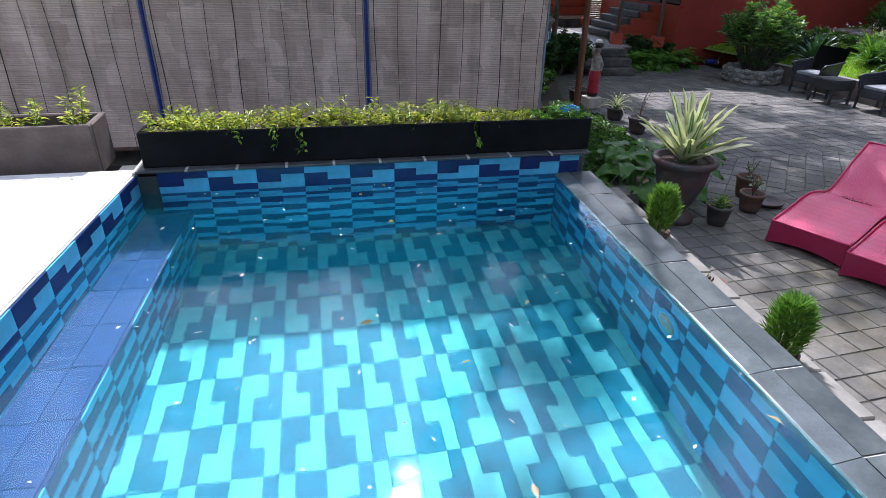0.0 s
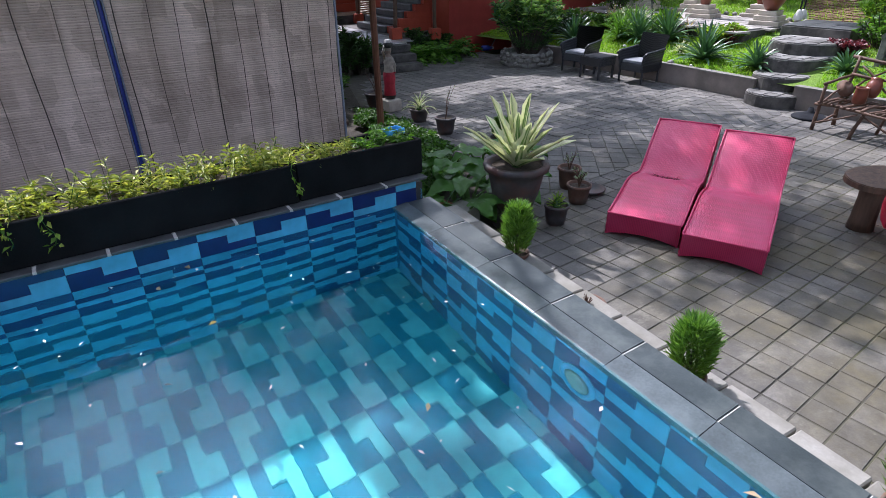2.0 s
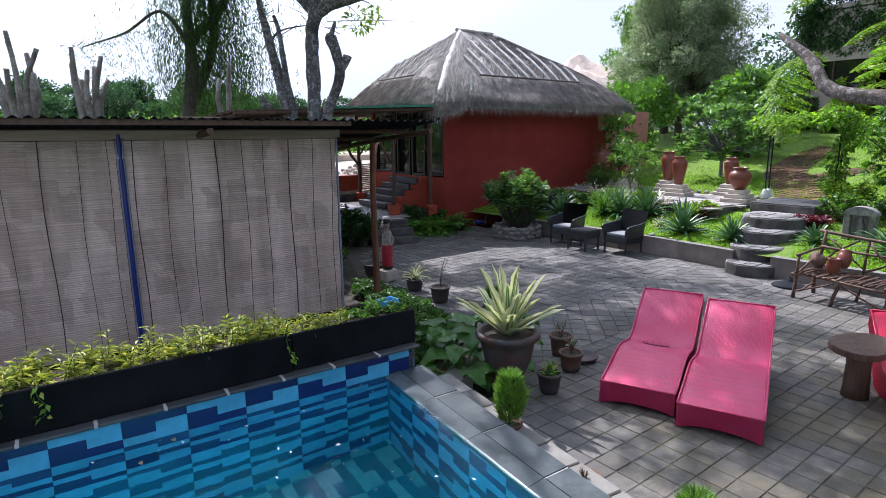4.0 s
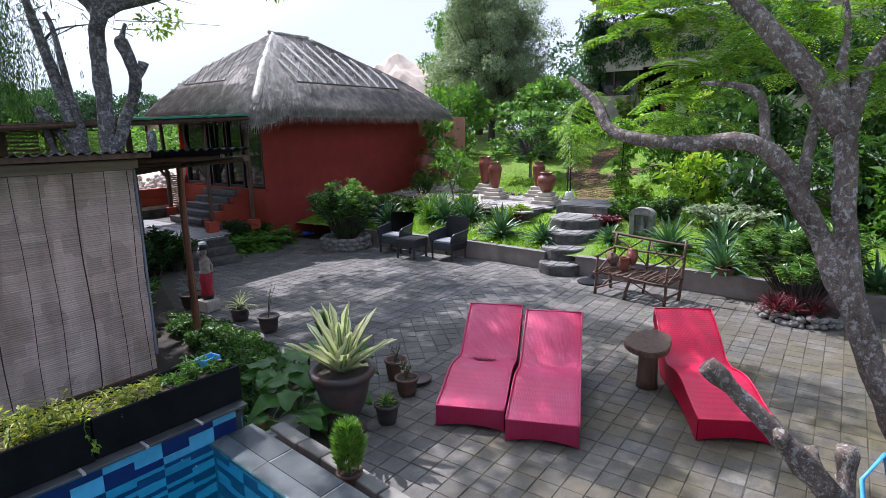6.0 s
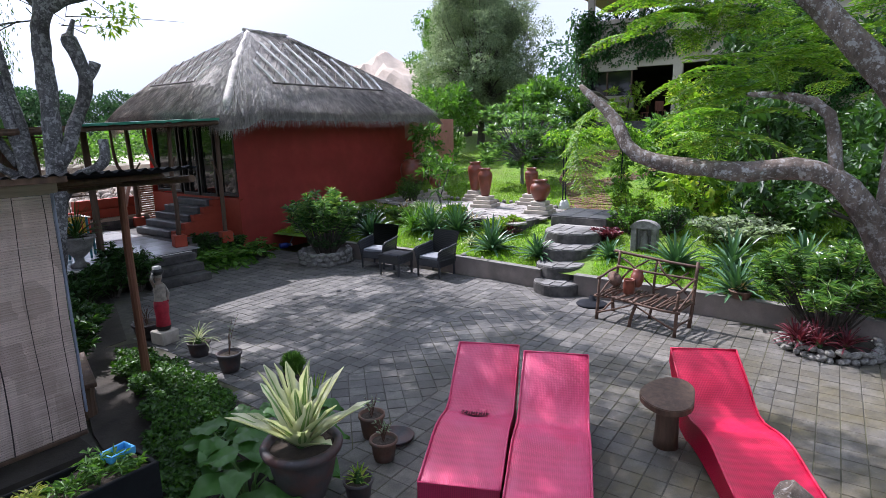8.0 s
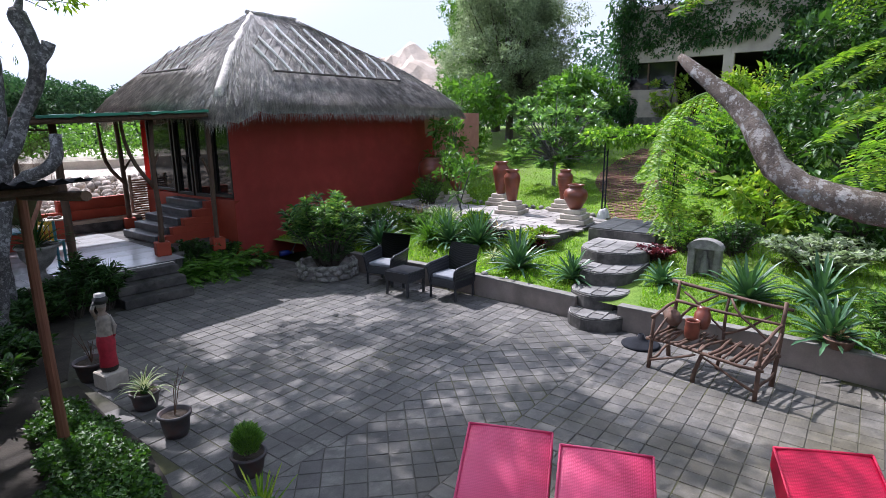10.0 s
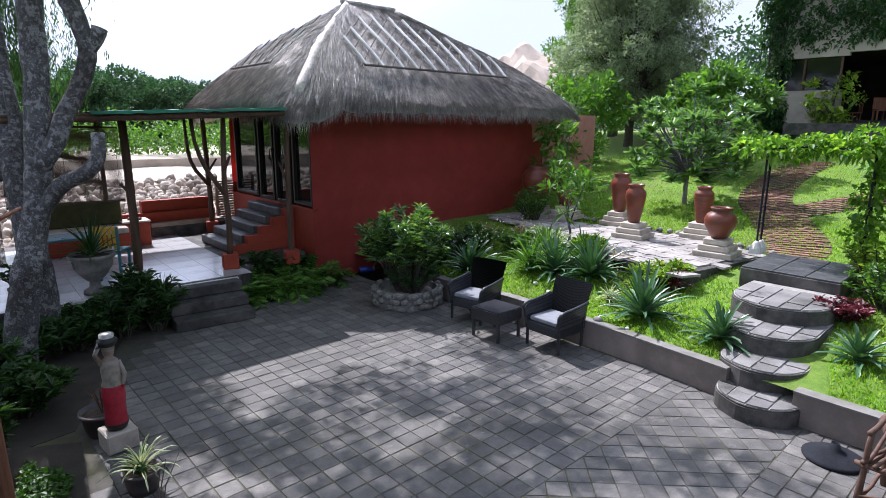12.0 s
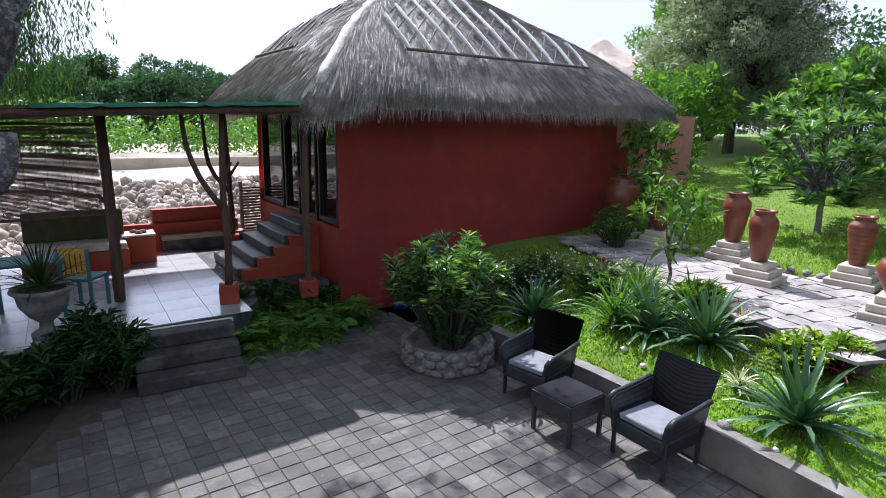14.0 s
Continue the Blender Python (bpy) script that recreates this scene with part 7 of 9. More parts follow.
for k in range(46):
    b = k / 45
    part("bamboo", tube([canopy_point(i / 6, b, 0.01 * math.sin(3 * i + k)) for i in range(7)], 0.02 + 0.006 * (k % 3), 5), M["wood_dark"], canopy)
for a in (0.03, 0.35, 0.66, 0.97):
    part("beam", tube([canopy_point(a, i / 6, -0.06) for i in range(7)], 0.05, 8), M["wood_dark"], canopy)
part("beam", tube([canopy_point(i / 6, 0.0, -0.05) for i in range(7)], 0.045, 8), M["wood_dark"], canopy)
bm = bmesh.new()
rows = []
for j in range(12):
    rows.append([bm.verts.new(canopy_point(0.42 + 0.58 * i / 24, -0.02 + 0.5 * j / 11, 0.045 + 0.02 * noise.noise((i * 0.5, j * 0.6, 2)))) for i in range(25)])
for a, b in zip(rows, rows[1:]):
    for i in range(24):
        bm.faces.new((a[i], a[i + 1], b[i + 1], b[i]))
fr = [bm.verts.new(canopy_point(0.42 + 0.58 * i / 24, -0.022, 0.0 + 0.025 * noise.noise((i * 0.9, 4, 2)))) for i in range(25)]
for i in range(24):
    bm.faces.new((fr[i], fr[i + 1], rows[0][i + 1], rows[0][i]))
part("netting", bm, M["green_net"], canopy, "torn green shade netting")
part("matting", mesh_of("matting", [canopy_point(0, 0.02, 0.03), canopy_point(1, 0.02, 0.03), canopy_point(1, 1, 0.03), canopy_point(0, 1, 0.03)], [(0, 1, 2, 3)], M["wood_dark"]), None, canopy)

# low red walls, built-in seat and table
lw = thing("porch_low_wall", "low red plastered wall round the porch", "wall")
part("run", strip_wall([(1.2, 17.0), (2.9, 17.35), (4.4, 17.7)], 0.16, 0.4, 1.02), M["red_bright"], lw)
part("run", strip_wall([(2.85, 17.42), (4.35, 17.85)], 0.16, 0.4, 1.28), M["red_bright"], lw)
part("coping", strip_wall([(3.0, 17.22), (4.55, 17.55)], 0.3, 0.72, 0.80), M["wood_pale"], lw)
part("block_wall", strip_wall([(3.0, 17.25), (4.6, 17.58)], 0.22, 0.4, 0.72), M["step_riser"], lw)
part("run", strip_wall([(0.2, 16.6), (0.5, 14.5), (0.9, 12.6)], 0.16, 0.4, 1.0), M["red_bright"], lw)
cube = thing("red_side_block", "red plastered block with pale top on the porch", "block", pose(2.72, 16.45, PORCH, 0, 0, 12))
part("body", B(0.5, 0.45, 0.48, None, 0.012), M["red_bright"], cube)
part("top", B(0.54, 0.49, 0.03, pose(0, 0, 0.482), 0.006), M["cream"], cube)
for i, (x, y) in enumerate(((-0.06, 0.05), (0.08, -0.02), (0.01, -0.09))):
    part("shell", lathe([(0.05, 0), (0.07, 0.02), (0.04, 0.05), (0.002, 0.055)], 10, m=pose(x, y, 0.513)), M["wood_dark"], cube)
sofa = thing("porch_daybed", "built-in red daybed with olive cushions", "sofa", pose(1.85, 16.05, PORCH, 0, 0, 12))
part("base", B(1.5, 0.7, 0.34, None, 0.015), M["red_bright"], sofa)
M["olive"] = surface("olive_fabric", (0.05, 0.05, 0.02), (0.1, 0.1, 0.04), 5, 90, 0.9, 0.3)
part("seat_cushion", B(1.46, 0.68, 0.11, pose(0, 0, 0.342), 0.03, 3), M["cream"], sofa, "pale seat cushion")
part("back_cushion", B(1.46, 0.14, 0.5, pose(0, 0.3, 0.45, -10, 0, 0), 0.04, 3), M["olive"], sofa, "olive back cushion")
M["teal"] = surface("teal_paint", (0.03, 0.13, 0.16), (0.06, 0.22, 0.26), 6, 60, 0.5, 0.2)
M["yellow"] = surface("yellow_paint", (0.5, 0.3, 0.02), (0.65, 0.42, 0.05), 6, 60, 0.5, 0.2)
pc = thing("painted_chair", "teal wooden chair with yellow back slats", "chair", pose(2.42, 13.75, PORCH, 0, 0, 160))
part("seat", B(0.44, 0.42, 0.035, pose(0, 0, 0.42), 0.008), M["teal"], pc)
for x in (-0.19, 0.19):
    part("leg", B(0.04, 0.04, 0.42, pose(x, -0.18, 0), 0.004), M["teal"], pc)
    part("leg", B(0.04, 0.04, 0.85, pose(x, 0.19, 0), 0.004), M["teal"], pc)
part("top_rail", B(0.42, 0.03, 0.06, pose(0, 0.19, 0.79), 0.006), M["yellow"], pc)
for k in range(5):
    part("slat", B(0.045, 0.018, 0.3, pose(-0.14 + 0.07 * k, 0.19, 0.49), 0.003), M["yellow"], pc)
pt = thing("porch_table", "small teal wooden table on the porch", "table", pose(1.85, 13.6, PORCH, 0, 0, 12))
part("top", B(0.8, 0.6, 0.035, pose(0, 0, 0.7), 0.008), M["teal"], pt)
for x in (-0.35, 0.35):
    for y in (-0.25, 0.25):
        part("leg", B(0.045, 0.045, 0.7, pose(x, y, 0), 0.004), M["teal"], pt)
lathe_pot("stone_urn", "mossy stone urn on a foot beside the porch edge", [(0.16, 0), (0.16, 0.05), (0.08, 0.1), (0.07, 0.18), (0.16, 0.26), (0.25, 0.4), (0.27, 0.52), (0.32, 0.56), (0.31, 0.6), (0.26, 0.59), (0.24, 0.54)], M["stone_grey"], pose(2.22, 12.72, PORCH), "urn", "", (0.24, 0.56), 26)
rosette(pose(2.22, 12.72, PORCH + 0.55), 46, 0.62, 0.03, M["leaf_deep"], "dark arching palm leaves in the stone urn", 131, 0.55, (0.2, 1.4), "potted_palm")
pot("square_pot", "red-brown pot with a small shrub on the porch", 0.15, 0.24, M["pot_terra"], pose(1.35, 12.55, PORCH))
leafy_shrub(pose(1.35, 12.55, PORCH + 0.2), 9, 0.4, 0.25, 22, 0.1, 0.03, "leaf_deep", "small dark shrub in a red-brown pot", 132, "potted_shrub")
# see-through cane screen and striped gate
scr = thing("cane_screen", "dark open cane screen hung from the porch roof", "screen", frame_2d(0.3, 17.05, 11))
for k in range(70):
    part("cane", tube([(0, 0.006 * (k % 3), 1.55 + 0.021 * k), (0.95, 0.006 * (k % 2), 1.555 + 0.021 * k), (1.9, 0.004, 1.55 + 0.021 * k)], 0.0075, 4), M["wood_dark"], scr)
for x in (0.05, 0.65, 1.25, 1.85):
    part("cord", tube([(x, -0.01, 1.5), (x, -0.012, 3.0)], 0.006, 4), M["cord"], scr)
gate = thing("bamboo_gate", "brown bamboo slat gate beside the hut", "gate", frame_2d(4.55, 17.9, 14.5))
for k in range(17):
    part("slat", tube([(0, 0, 0.62 + 0.062 * k), (0.3, 0.004, 0.622 + 0.062 * k), (0.62, 0, 0.62 + 0.062 * k)], 0.022, 6), M["wood_red"], gate)
for x in (-0.03, 0.64):
    part("stile", tube([(x, 0.03, 0.4), (x, 0.03, 1.75)], 0.04, 8), M["wood_pale"], gate)

# see-through bamboo screens hung under the porch roof
def porch_screen(m, w, z0, gap, label):
    t = thing("porch_screen", label, "screen", m, "porch screens")
    bm = bmesh.new()
    for k in range(int((2.9 - z0) / gap)):
        box(bm, w, 0.006, 0.009, pose(w / 2, 0.004 * math.sin(k * 0.3), z0 + gap * k))
    tagged(part("slats", bm, M["wood_dark"], t), kind="stuff")
    for k in range(int(w / 0.25) + 1):
        x = 0.04 + 0.25 * k
        part("cord", tube([(x, -0.008, z0 - 0.01), (x, -0.01, (z0 + 2.9) / 2), (x, -0.008, 2.92)], 0.004, 4), M["wood_dark"], t)
    part("top_rail", tube([(0, 0, 2.91), (w / 2, 0, 2.92), (w, 0, 2.91)], 0.018, 7), M["wood_dark"], t)
    part("bottom_rail", tube([(0, 0, z0 - 0.01), (w / 2, 0, z0 - 0.015), (w, 0, z0 - 0.01)], 0.016, 7), M["wood_dark"], t)


porch_screen(frame_2d(1.16, 13.46, 16.9), 1.6, 1.74, 0.0165, "dark see-through bamboo screen hanging under the porch roof")
# this outer screen is an addition that darkens the gap beyond the tree
porch_screen(frame_2d(-0.75, 12.86, 16.9), 1.9, 0.9, 0.0135, "close dark bamboo screen added to darken the porch's outer end")

# ---- garden terrace ----
def lawn_pose(x, y, dz=0.0, r=0.0):
    return pose(x, y, lawn_z(x, y) + dz, 0, 0, r)


# half-round stone steps up through the lawn
M["grout_dull"] = surface("weathered_mortar", (0.22, 0.21, 0.19), (0.4, 0.38, 0.35), 12, 80, 0.9, 0.3)
gs = thing("garden_steps", "half-round dark stone steps topped with pale flagstones", "steps")
for k, (x, y, r, z) in enumerate(((8.72, 6.55, 0.43, 0.19), (9.1, 6.78, 0.46, 0.42), (9.6, 7.05, 0.52, 0.64), (10.2, 7.32, 0.58, 0.84))):
    pts = []
    for i in range(19):
        a = radians(196) + radians(-100 + 200 * i / 18)
        pts.append((x + r * math.cos(a) * (1 + 0.02 * math.sin(5 * i)), y + r * math.sin(a)))
    back = Vector((math.cos(radians(16)), math.sin(radians(16)))) * 0.55
    pts += [(pts[-1][0] + back.x, pts[-1][1] + back.y), (pts[0][0] + back.x, pts[0][1] + back.y)]
    part("riser", prism(pts, -0.1, z - 0.012, bevel=0.015), M["step_riser"], gs)
    # flagstones of the tread, in two courses with pale joints
    ux, vx = Vector((math.cos(radians(16)), math.sin(radians(16)))), Vector((-math.sin(radians(16)), math.cos(radians(16))))
    n = 4 + k // 2
    part("mortar", prism([(x + (q - Vector((x, y))).x * 0.97, y + (q - Vector((x, y))).y * 0.97) for q in [Vector(p) for p in pts]], z - 0.011, z + 0.003), M["grout_dull"], gs)
    for i in range(n):
        v0, v1 = -0.95 * r + 1.9 * r * i / n + 0.008, -0.95 * r + 1.9 * r * (i + 1) / n - 0.008
        arc = [(-math.sqrt(max(0.0, (r * 0.96) ** 2 - v * v)), v) for v in (v0, v0 * 0.67 + v1 * 0.33, v0 * 0.33 + v1 * 0.67, v1)]
        cut = max(max(q[0] for q in arc) + 0.05, -0.42 * r)
        for course in (0, 1):
            q = arc + [(cut - 0.008, v1), (cut - 0.008, v0)] if course == 0 else [(cut + 0.008, v0), (cut + 0.008, v1), (0.42, v1), (0.42, v0)]
            part("flagstone", prism([tuple(Vector((x, y)) + ux * a_ + vx * b_) for a_, b_ in q], z - 0.012, z + 0.012 + 0.004 * ((i + course) % 3), bevel=0.003), M["step_flag"], gs)
platform = thing("stone_platform", "dark stone platform at the head of the garden steps", "platform", pose(11.4, 7.8, 0, 0, 0, 15.5))
part("base", B(1.3, 1.25, 1.0, pose(0, 0, 0), 0.012), M["step_riser"], platform)
for i in range(3):
    for j in range(3):
        part("slab", B(0.42, 0.4, 0.02, pose(-0.43 + 0.43 * i, -0.41 + 0.41 * j, 1.002), 0.005), M["slate"], platform)

# flagged path with kerb
PATH_POLY = [(9.95, 8.7), (12.3, 8.9), (12.55, 10.8), (11.75, 12.6), (11.6, 14.9), (10.3, 14.6), (10.25, 12.8), (9.85, 10.9)]
PZ0 = 0.86
garden_path = tagged(part("garden_path", prism(PATH_POLY, 0.3, PZ0 - 0.015), M["step_riser"]), "flagged garden path between the jars", "path", kind="structure")
pr = random.Random(5)
for j in range(20):
    x = 9.8 - 0.2 * (j % 2)
    while x < 12.7:
        w, d = pr.uniform(0.24, 0.42), 0.31
        cx, cy = x + w / 2, 8.75 + j * 0.31 + 0.05 * math.sin(x * 3)
        if in_poly(cx, cy, PATH_POLY):
            q = [(cx + (w / 2 - 0.012) * a + pr.uniform(-0.03, 0.03), cy + (d / 2 - 0.012) * b + pr.uniform(-0.03, 0.03)) for a, b in ((-1, -1), (0, -1.08), (1, -1), (1.05, 0), (1, 1), (-1, 1))]
            part("flagstone", prism(q, PZ0 - 0.03, PZ0 + 0.004 + 0.006 * pr.random()), M["flag"], garden_path)
        x += w
for i in range(26):
    t = i / 25
    x, y = 12.42 + 0.1 * math.sin(6 * t) - 0.8 * max(0, t - 0.4), 8.9 + 5.6 * t
    part("kerb_stone", stone_meshes[i % 6], None, garden_path, m=pose(x, y, PZ0 + 0.03, 0, 0, i * 37) @ Matrix.Diagonal((0.16, 0.14, 0.12, 1)))


def stepped_base(m, label):
    t = thing("jar_pedestal", label, "pedestal", m, "jar pedestals")
    for k, s in enumerate((0.62, 0.5, 0.38)):
        part("tier", B(s, s, 0.098, pose(0, 0, 0.1 * k), 0.01), M["cream"], t)
    return t


TALL = [(0.10, 0), (0.115, 0.03), (0.16, 0.3), (0.195, 0.52), (0.185, 0.6), (0.135, 0.66), (0.125, 0.69), (0.155, 0.72), (0.155, 0.74), (0.12, 0.74), (0.11, 0.69), (0.15, 0.5), (0.02, 0.1)]
ROUND = [(0.10, 0), (0.13, 0.03), (0.22, 0.2), (0.235, 0.28), (0.2, 0.37), (0.13, 0.41), (0.125, 0.43), (0.165, 0.46), (0.16, 0.475), (0.12, 0.47), (0.11, 0.42), (0.18, 0.34), (0.02, 0.08)]
BROAD = [(0.2, 0), (0.24, 0.05), (0.36, 0.4), (0.38, 0.58), (0.33, 0.74), (0.24, 0.8), (0.27, 0.85), (0.25, 0.86), (0.2, 0.82), (0.3, 0.6), (0.03, 0.1)]
RING2 = []
for k in range(30):
    z = 0.62 * k / 29
    r = np.interp(z, [p[1] for p in TALL[:5]], [p[0] for p in TALL[:5]])
    RING2.append((r + 0.006 * math.sin(k * 1.9), z))
RING2 += TALL[5:]
for kind, (x, y), s, label in ((TALL, (11.43, 11.12), 1.0, "tall brown glazed clay jar on a stepped stone base"), (TALL, (12.25, 12.35), 1.12, "tall dark red clay jar on a stepped base"), (RING2, (12.62, 10.52), 0.95, "ribbed tall clay jar on a stepped base"), (ROUND, (11.52, 9.3), 1.1, "round-bellied clay jar on a stepped base"), (BROAD, (11.62, 14.55), 1.0, "broad dark red clay jar beside the hut wall"), (ROUND, (11.75, 13.55), 0.9, "clay pot with a leafy shrub on a stepped base")):
    stepped_base(pose(x, y, PZ0, 0, 0, 20), "stepped cream stone base under a clay jar")
    lathe_pot("clay_jar", label, [(r * s, z * s) for r, z in kind], M["jar"], pose(x, y, PZ0 + 0.299), "jar", "garden jars", None, 32)

# arbour of black rods with a leafy roof
M["leaf_vine"] = leaf_mat("vine_leaf", (0.05, 0.13, 0.015), (0.15, 0.31, 0.035), 0.45, yellow=(0.28, 0.42, 0.06))
arb = thing("arbour", "black metal arbour overgrown with leafy vines", "arbour", pose(11.85, 8.1, 1.04, 0, 0, -74))
for x in (-0.62, 0.75):
    for y in (-0.09, 0.09):
        part("rod", tube([(x, y, 0), (x, y, 0.9), (x, y, 1.62)], 0.016, 7), M["metal_dark"], arb)
    for k in range(6):
        part("rung", tube([(x, -0.09, 0.15 + 0.27 * k), (x, 0.09, 0.21 + 0.27 * k)], 0.008, 5), M["metal_dark"], arb)
    for y in (-0.1, 0.1):
        part("foot", lathe([(0.1, -0.02), (0.09, 0.06), (0.05, 0.15), (0.02, 0.18)], 12, m=pose(x, y, 0)), M["statue_white"], arb)
for y in (-0.1, 0.1):
    part("rail", tube([(-0.62, y, 1.62), (0.05, y, 1.68), (0.75, y, 1.62)], 0.014, 6), M["metal_dark"], arb)
g = np.random.default_rng(200)
cl = [(-0.85 + 0.19 * k + g.normal() * 0.03, g.normal() * 0.12, 1.68 + 0.05 * g.normal(), 0.24, 0.36, 0.13) for k in range(11)]
cl += [(0.78 + g.normal() * 0.06, g.normal() * 0.06, 0.25 + 0.19 * k, 0.17, 0.19, 0.16) for k in range(8)]
part("vine_leaves", crown("vine_leaves", cl, 2600, 0.11, 0.06, M["leaf_vine"], 201, 0.3), None, arb, "dense green vine leaves")

# stone shrine in the lawn
sh = thing("stone_shrine", "small grey stone shrine with an arched niche", "shrine", lawn_pose(10.45, 5.85, -0.03, -74))
for px in (-0.19, 0.19):
    part("jamb", B(0.1, 0.2, 0.5, pose(px, 0, 0), 0.01), M["stone_grey"], sh)
bm = bmesh.new()
pts = [(-0.26, 0.46)] + [(0.26 * math.cos(a), 0.46 + 0.15 * math.sin(a)) for a in [math.pi - math.pi * k / 12 for k in range(13)]] + [(0.26, 0.46)]
lo = [bm.verts.new((x, -0.11, z)) for x, z in pts[1:-1]]
hi = [bm.verts.new((x, 0.11, z)) for x, z in pts[1:-1]]
bm.faces.new(lo)
bm.faces.new(hi[::-1])
for i in range(len(lo)):
    bm.faces.new((lo[i], hi[i], hi[(i + 1) % len(lo)], lo[(i + 1) % len(lo)]))
part("arched_cap", bm, M["stone_grey"], sh)
part("back", B(0.36, 0.06, 0.48, pose(0, 0.07, 0)), M["stone_grey"], sh)
part("idol", lathe([(0.08, 0.02), (0.085, 0.1), (0.06, 0.2), (0.065, 0.28), (0.03, 0.33), (0.04, 0.38), (0.01, 0.42)], 12), M["stone_grey"], sh, smooth=True)

# agaves, tufts and shrubs of the lawn
AG = ((8.95, 8.45, 0.62, 34), (9.35, 9.95, 0.62, 40), (9.05, 10.5, 0.6, 34), (8.05, 11.65, 0.55, 32), (9.1, 7.35, 0.42, 26), (9.95, 4.95, 0.62, 36), (9.5, 3.75, 0.55, 34), (9.75, 6.15, 0.34, 20), (10.1, 2.7, 0.5, 30), (10.4, 4.2, 0.6, 30), (11.0, 3.3, 0.55, 28), (9.9, 1.7, 0.5, 26))
for i, (x, y, L, n) in enumerate(AG):
    rosette(lawn_pose(x, y, 0.0, i * 31), int(n * 1.5), L * 1.05, 0.085, M["leaf_blue"], "grey-green spiky agave in the lawn" if i % 2 else "dark green spiky agave growing in the lawn", 210 + i, 0.42, (0.12, 1.35), "agave", group="agaves in the lawn")
for i, (x, y, L) in enumerate(((8.85, 10.95, 0.55), (9.25, 10.9, 0.55), (9.65, 10.5, 0.5), (9.5, 11.35, 0.5))):
    rosette(lawn_pose(x, y, 0.0, i * 50), 70, L * 1.15, 0.05, M["leaf"], "clump of arching green strap leaves", 230 + i, 0.75, (0.35, 1.35), "strap_leaf_clump")
for i, (x, y, L, mat) in enumerate(((9.6, 12.3, 0.4, "leaf_dry"), (9.2, 12.9, 0.4, "leaf_dry"), (9.95, 10.0, 0.32, "leaf_dry"), (9.95, 11.6, 0.3, "leaf_cream"), (9.9, 8.75, 0.3, "leaf_red"), (8.95, 9.1, 0.2, "leaf_cream"))):
    rosette(lawn_pose(x, y, 0.03, i * 50), 30, L, 0.03, M[mat], "thin-leaved pale bromeliad among the flowers" if mat != "leaf_red" else "dark red bromeliad by the path", 240 + i, 0.6, (0.1, 1.3), "bromeliad")
BUSH = ((8.3, 12.6, 0.55, 0.5, "leaf_deep", "dark flowering bush beside the hut"), (8.8, 12.7, 0.5, 0.5, "leaf", "leafy flower bush near the round planter"), (9.3, 12.0, 0.42, 0.5, "leaf", "low flower bush with pale blossoms"), (9.75, 11.9, 0.4, 0.4, "leaf_grey", "grey-green low bush by the path"), (7.75, 12.4, 0.6, 0.4, "leaf_deep", "dark bush against the red wall"), (10.05, 9.0, 0.4, 0.35, "leaf_lime", "bright lime bush beside the steps"), (9.75, 9.15, 0.35, 0.32, "leaf_lime", "yellow-green low bush on the lawn"), (9.85, 10.6, 0.5, 0.3, "leaf_lime", "pale leafy shrub beside the path"), (10.9, 13.7, 0.9, 0.45, "leaf", "green shrub in front of the broad jar"), (11.9, 7.0, 0.8, 0.5, "leaf_lime", "bright leafy shrub beside the platform"), (11.2, 6.6, 0.6, 0.5, "leaf", "green shrub below the arbour"), (10.6, 6.8, 0.3, 0.35, "leaf_red", "dark red low plants beside the steps"), (11.5, 5.9, 0.6, 0.5, "leaf_deep", "dark shrub behind the shrine"))
for i, (x, y, h, s, mat, label) in enumerate(BUSH):
    leafy_shrub(lawn_pose(x, y, -0.02), 40, h, s, 40, 0.085 if mat != "leaf_lime" else 0.11, 0.035, mat, label, 250 + i, "bush", bare=0.15)
g = np.random.default_rng(270)
bs = [(g.uniform(7.9, 9.9), g.uniform(11.7, 12.9), 0) for k in range(160)]
bs = [(x, y, lawn_z(x, y) + g.uniform(0.25, 0.5)) for x, y, z in bs]
v, f = leaves(bs, g.normal(size=(160, 3)) + np.array([0, 0, 1]), 0.04, 0.04, 0.1, 0, 271)
tagged(part("blossoms", np_mesh("blossoms", v, f, M["flower"])), "small pale lilac blossoms on the bushes", "flowers", kind="stuff")
# two white stones and a carved stone on the wall
for i, (x, y, s, mat) in enumerate(((8.55, 10.35, 0.1, "statue_white"), (8.5, 9.95, 0.09, "statue_white"), (8.42, 8.75, 0.16, "stone_grey"), (8.52, 8.3, 0.07, "statue_white"))):
    ob = part("garden_stone", stone_meshes[i].copy(), None, None, m=lawn_pose(x, y, 0.03, i * 40) @ Matrix.Diagonal((s, s * 0.9, s * 0.8, 1)))
    ob.data.materials.clear()
    ob.data.materials.append(M[mat])
    tagged(ob, "small pale rounded stone lying on the lawn" if mat == "statue_white" else "rough grey stone beside the low wall", "stone")
pot("clay_pot", "shallow clay pot of succulents on the low wall", 0.16, 0.12, M["pot_terra"], pose(9.36, 3.62, 0.358))
rosette(pose(9.36, 3.62, 0.46), 18, 0.1, 0.03, M["leaf_dry"], "dry succulent in a shallow clay pot", 275, 0.3, name="succulent")
coping_cap = tagged(part("wall_cap", strip_wall(EDGE_B, 0.16, 0.34, 0.36, strip_wall(EDGE_A, 0.16, 0.34, 0.36)), M["pale_stone"]), "rough pale cap of the low wall", "cap", kind="structure")

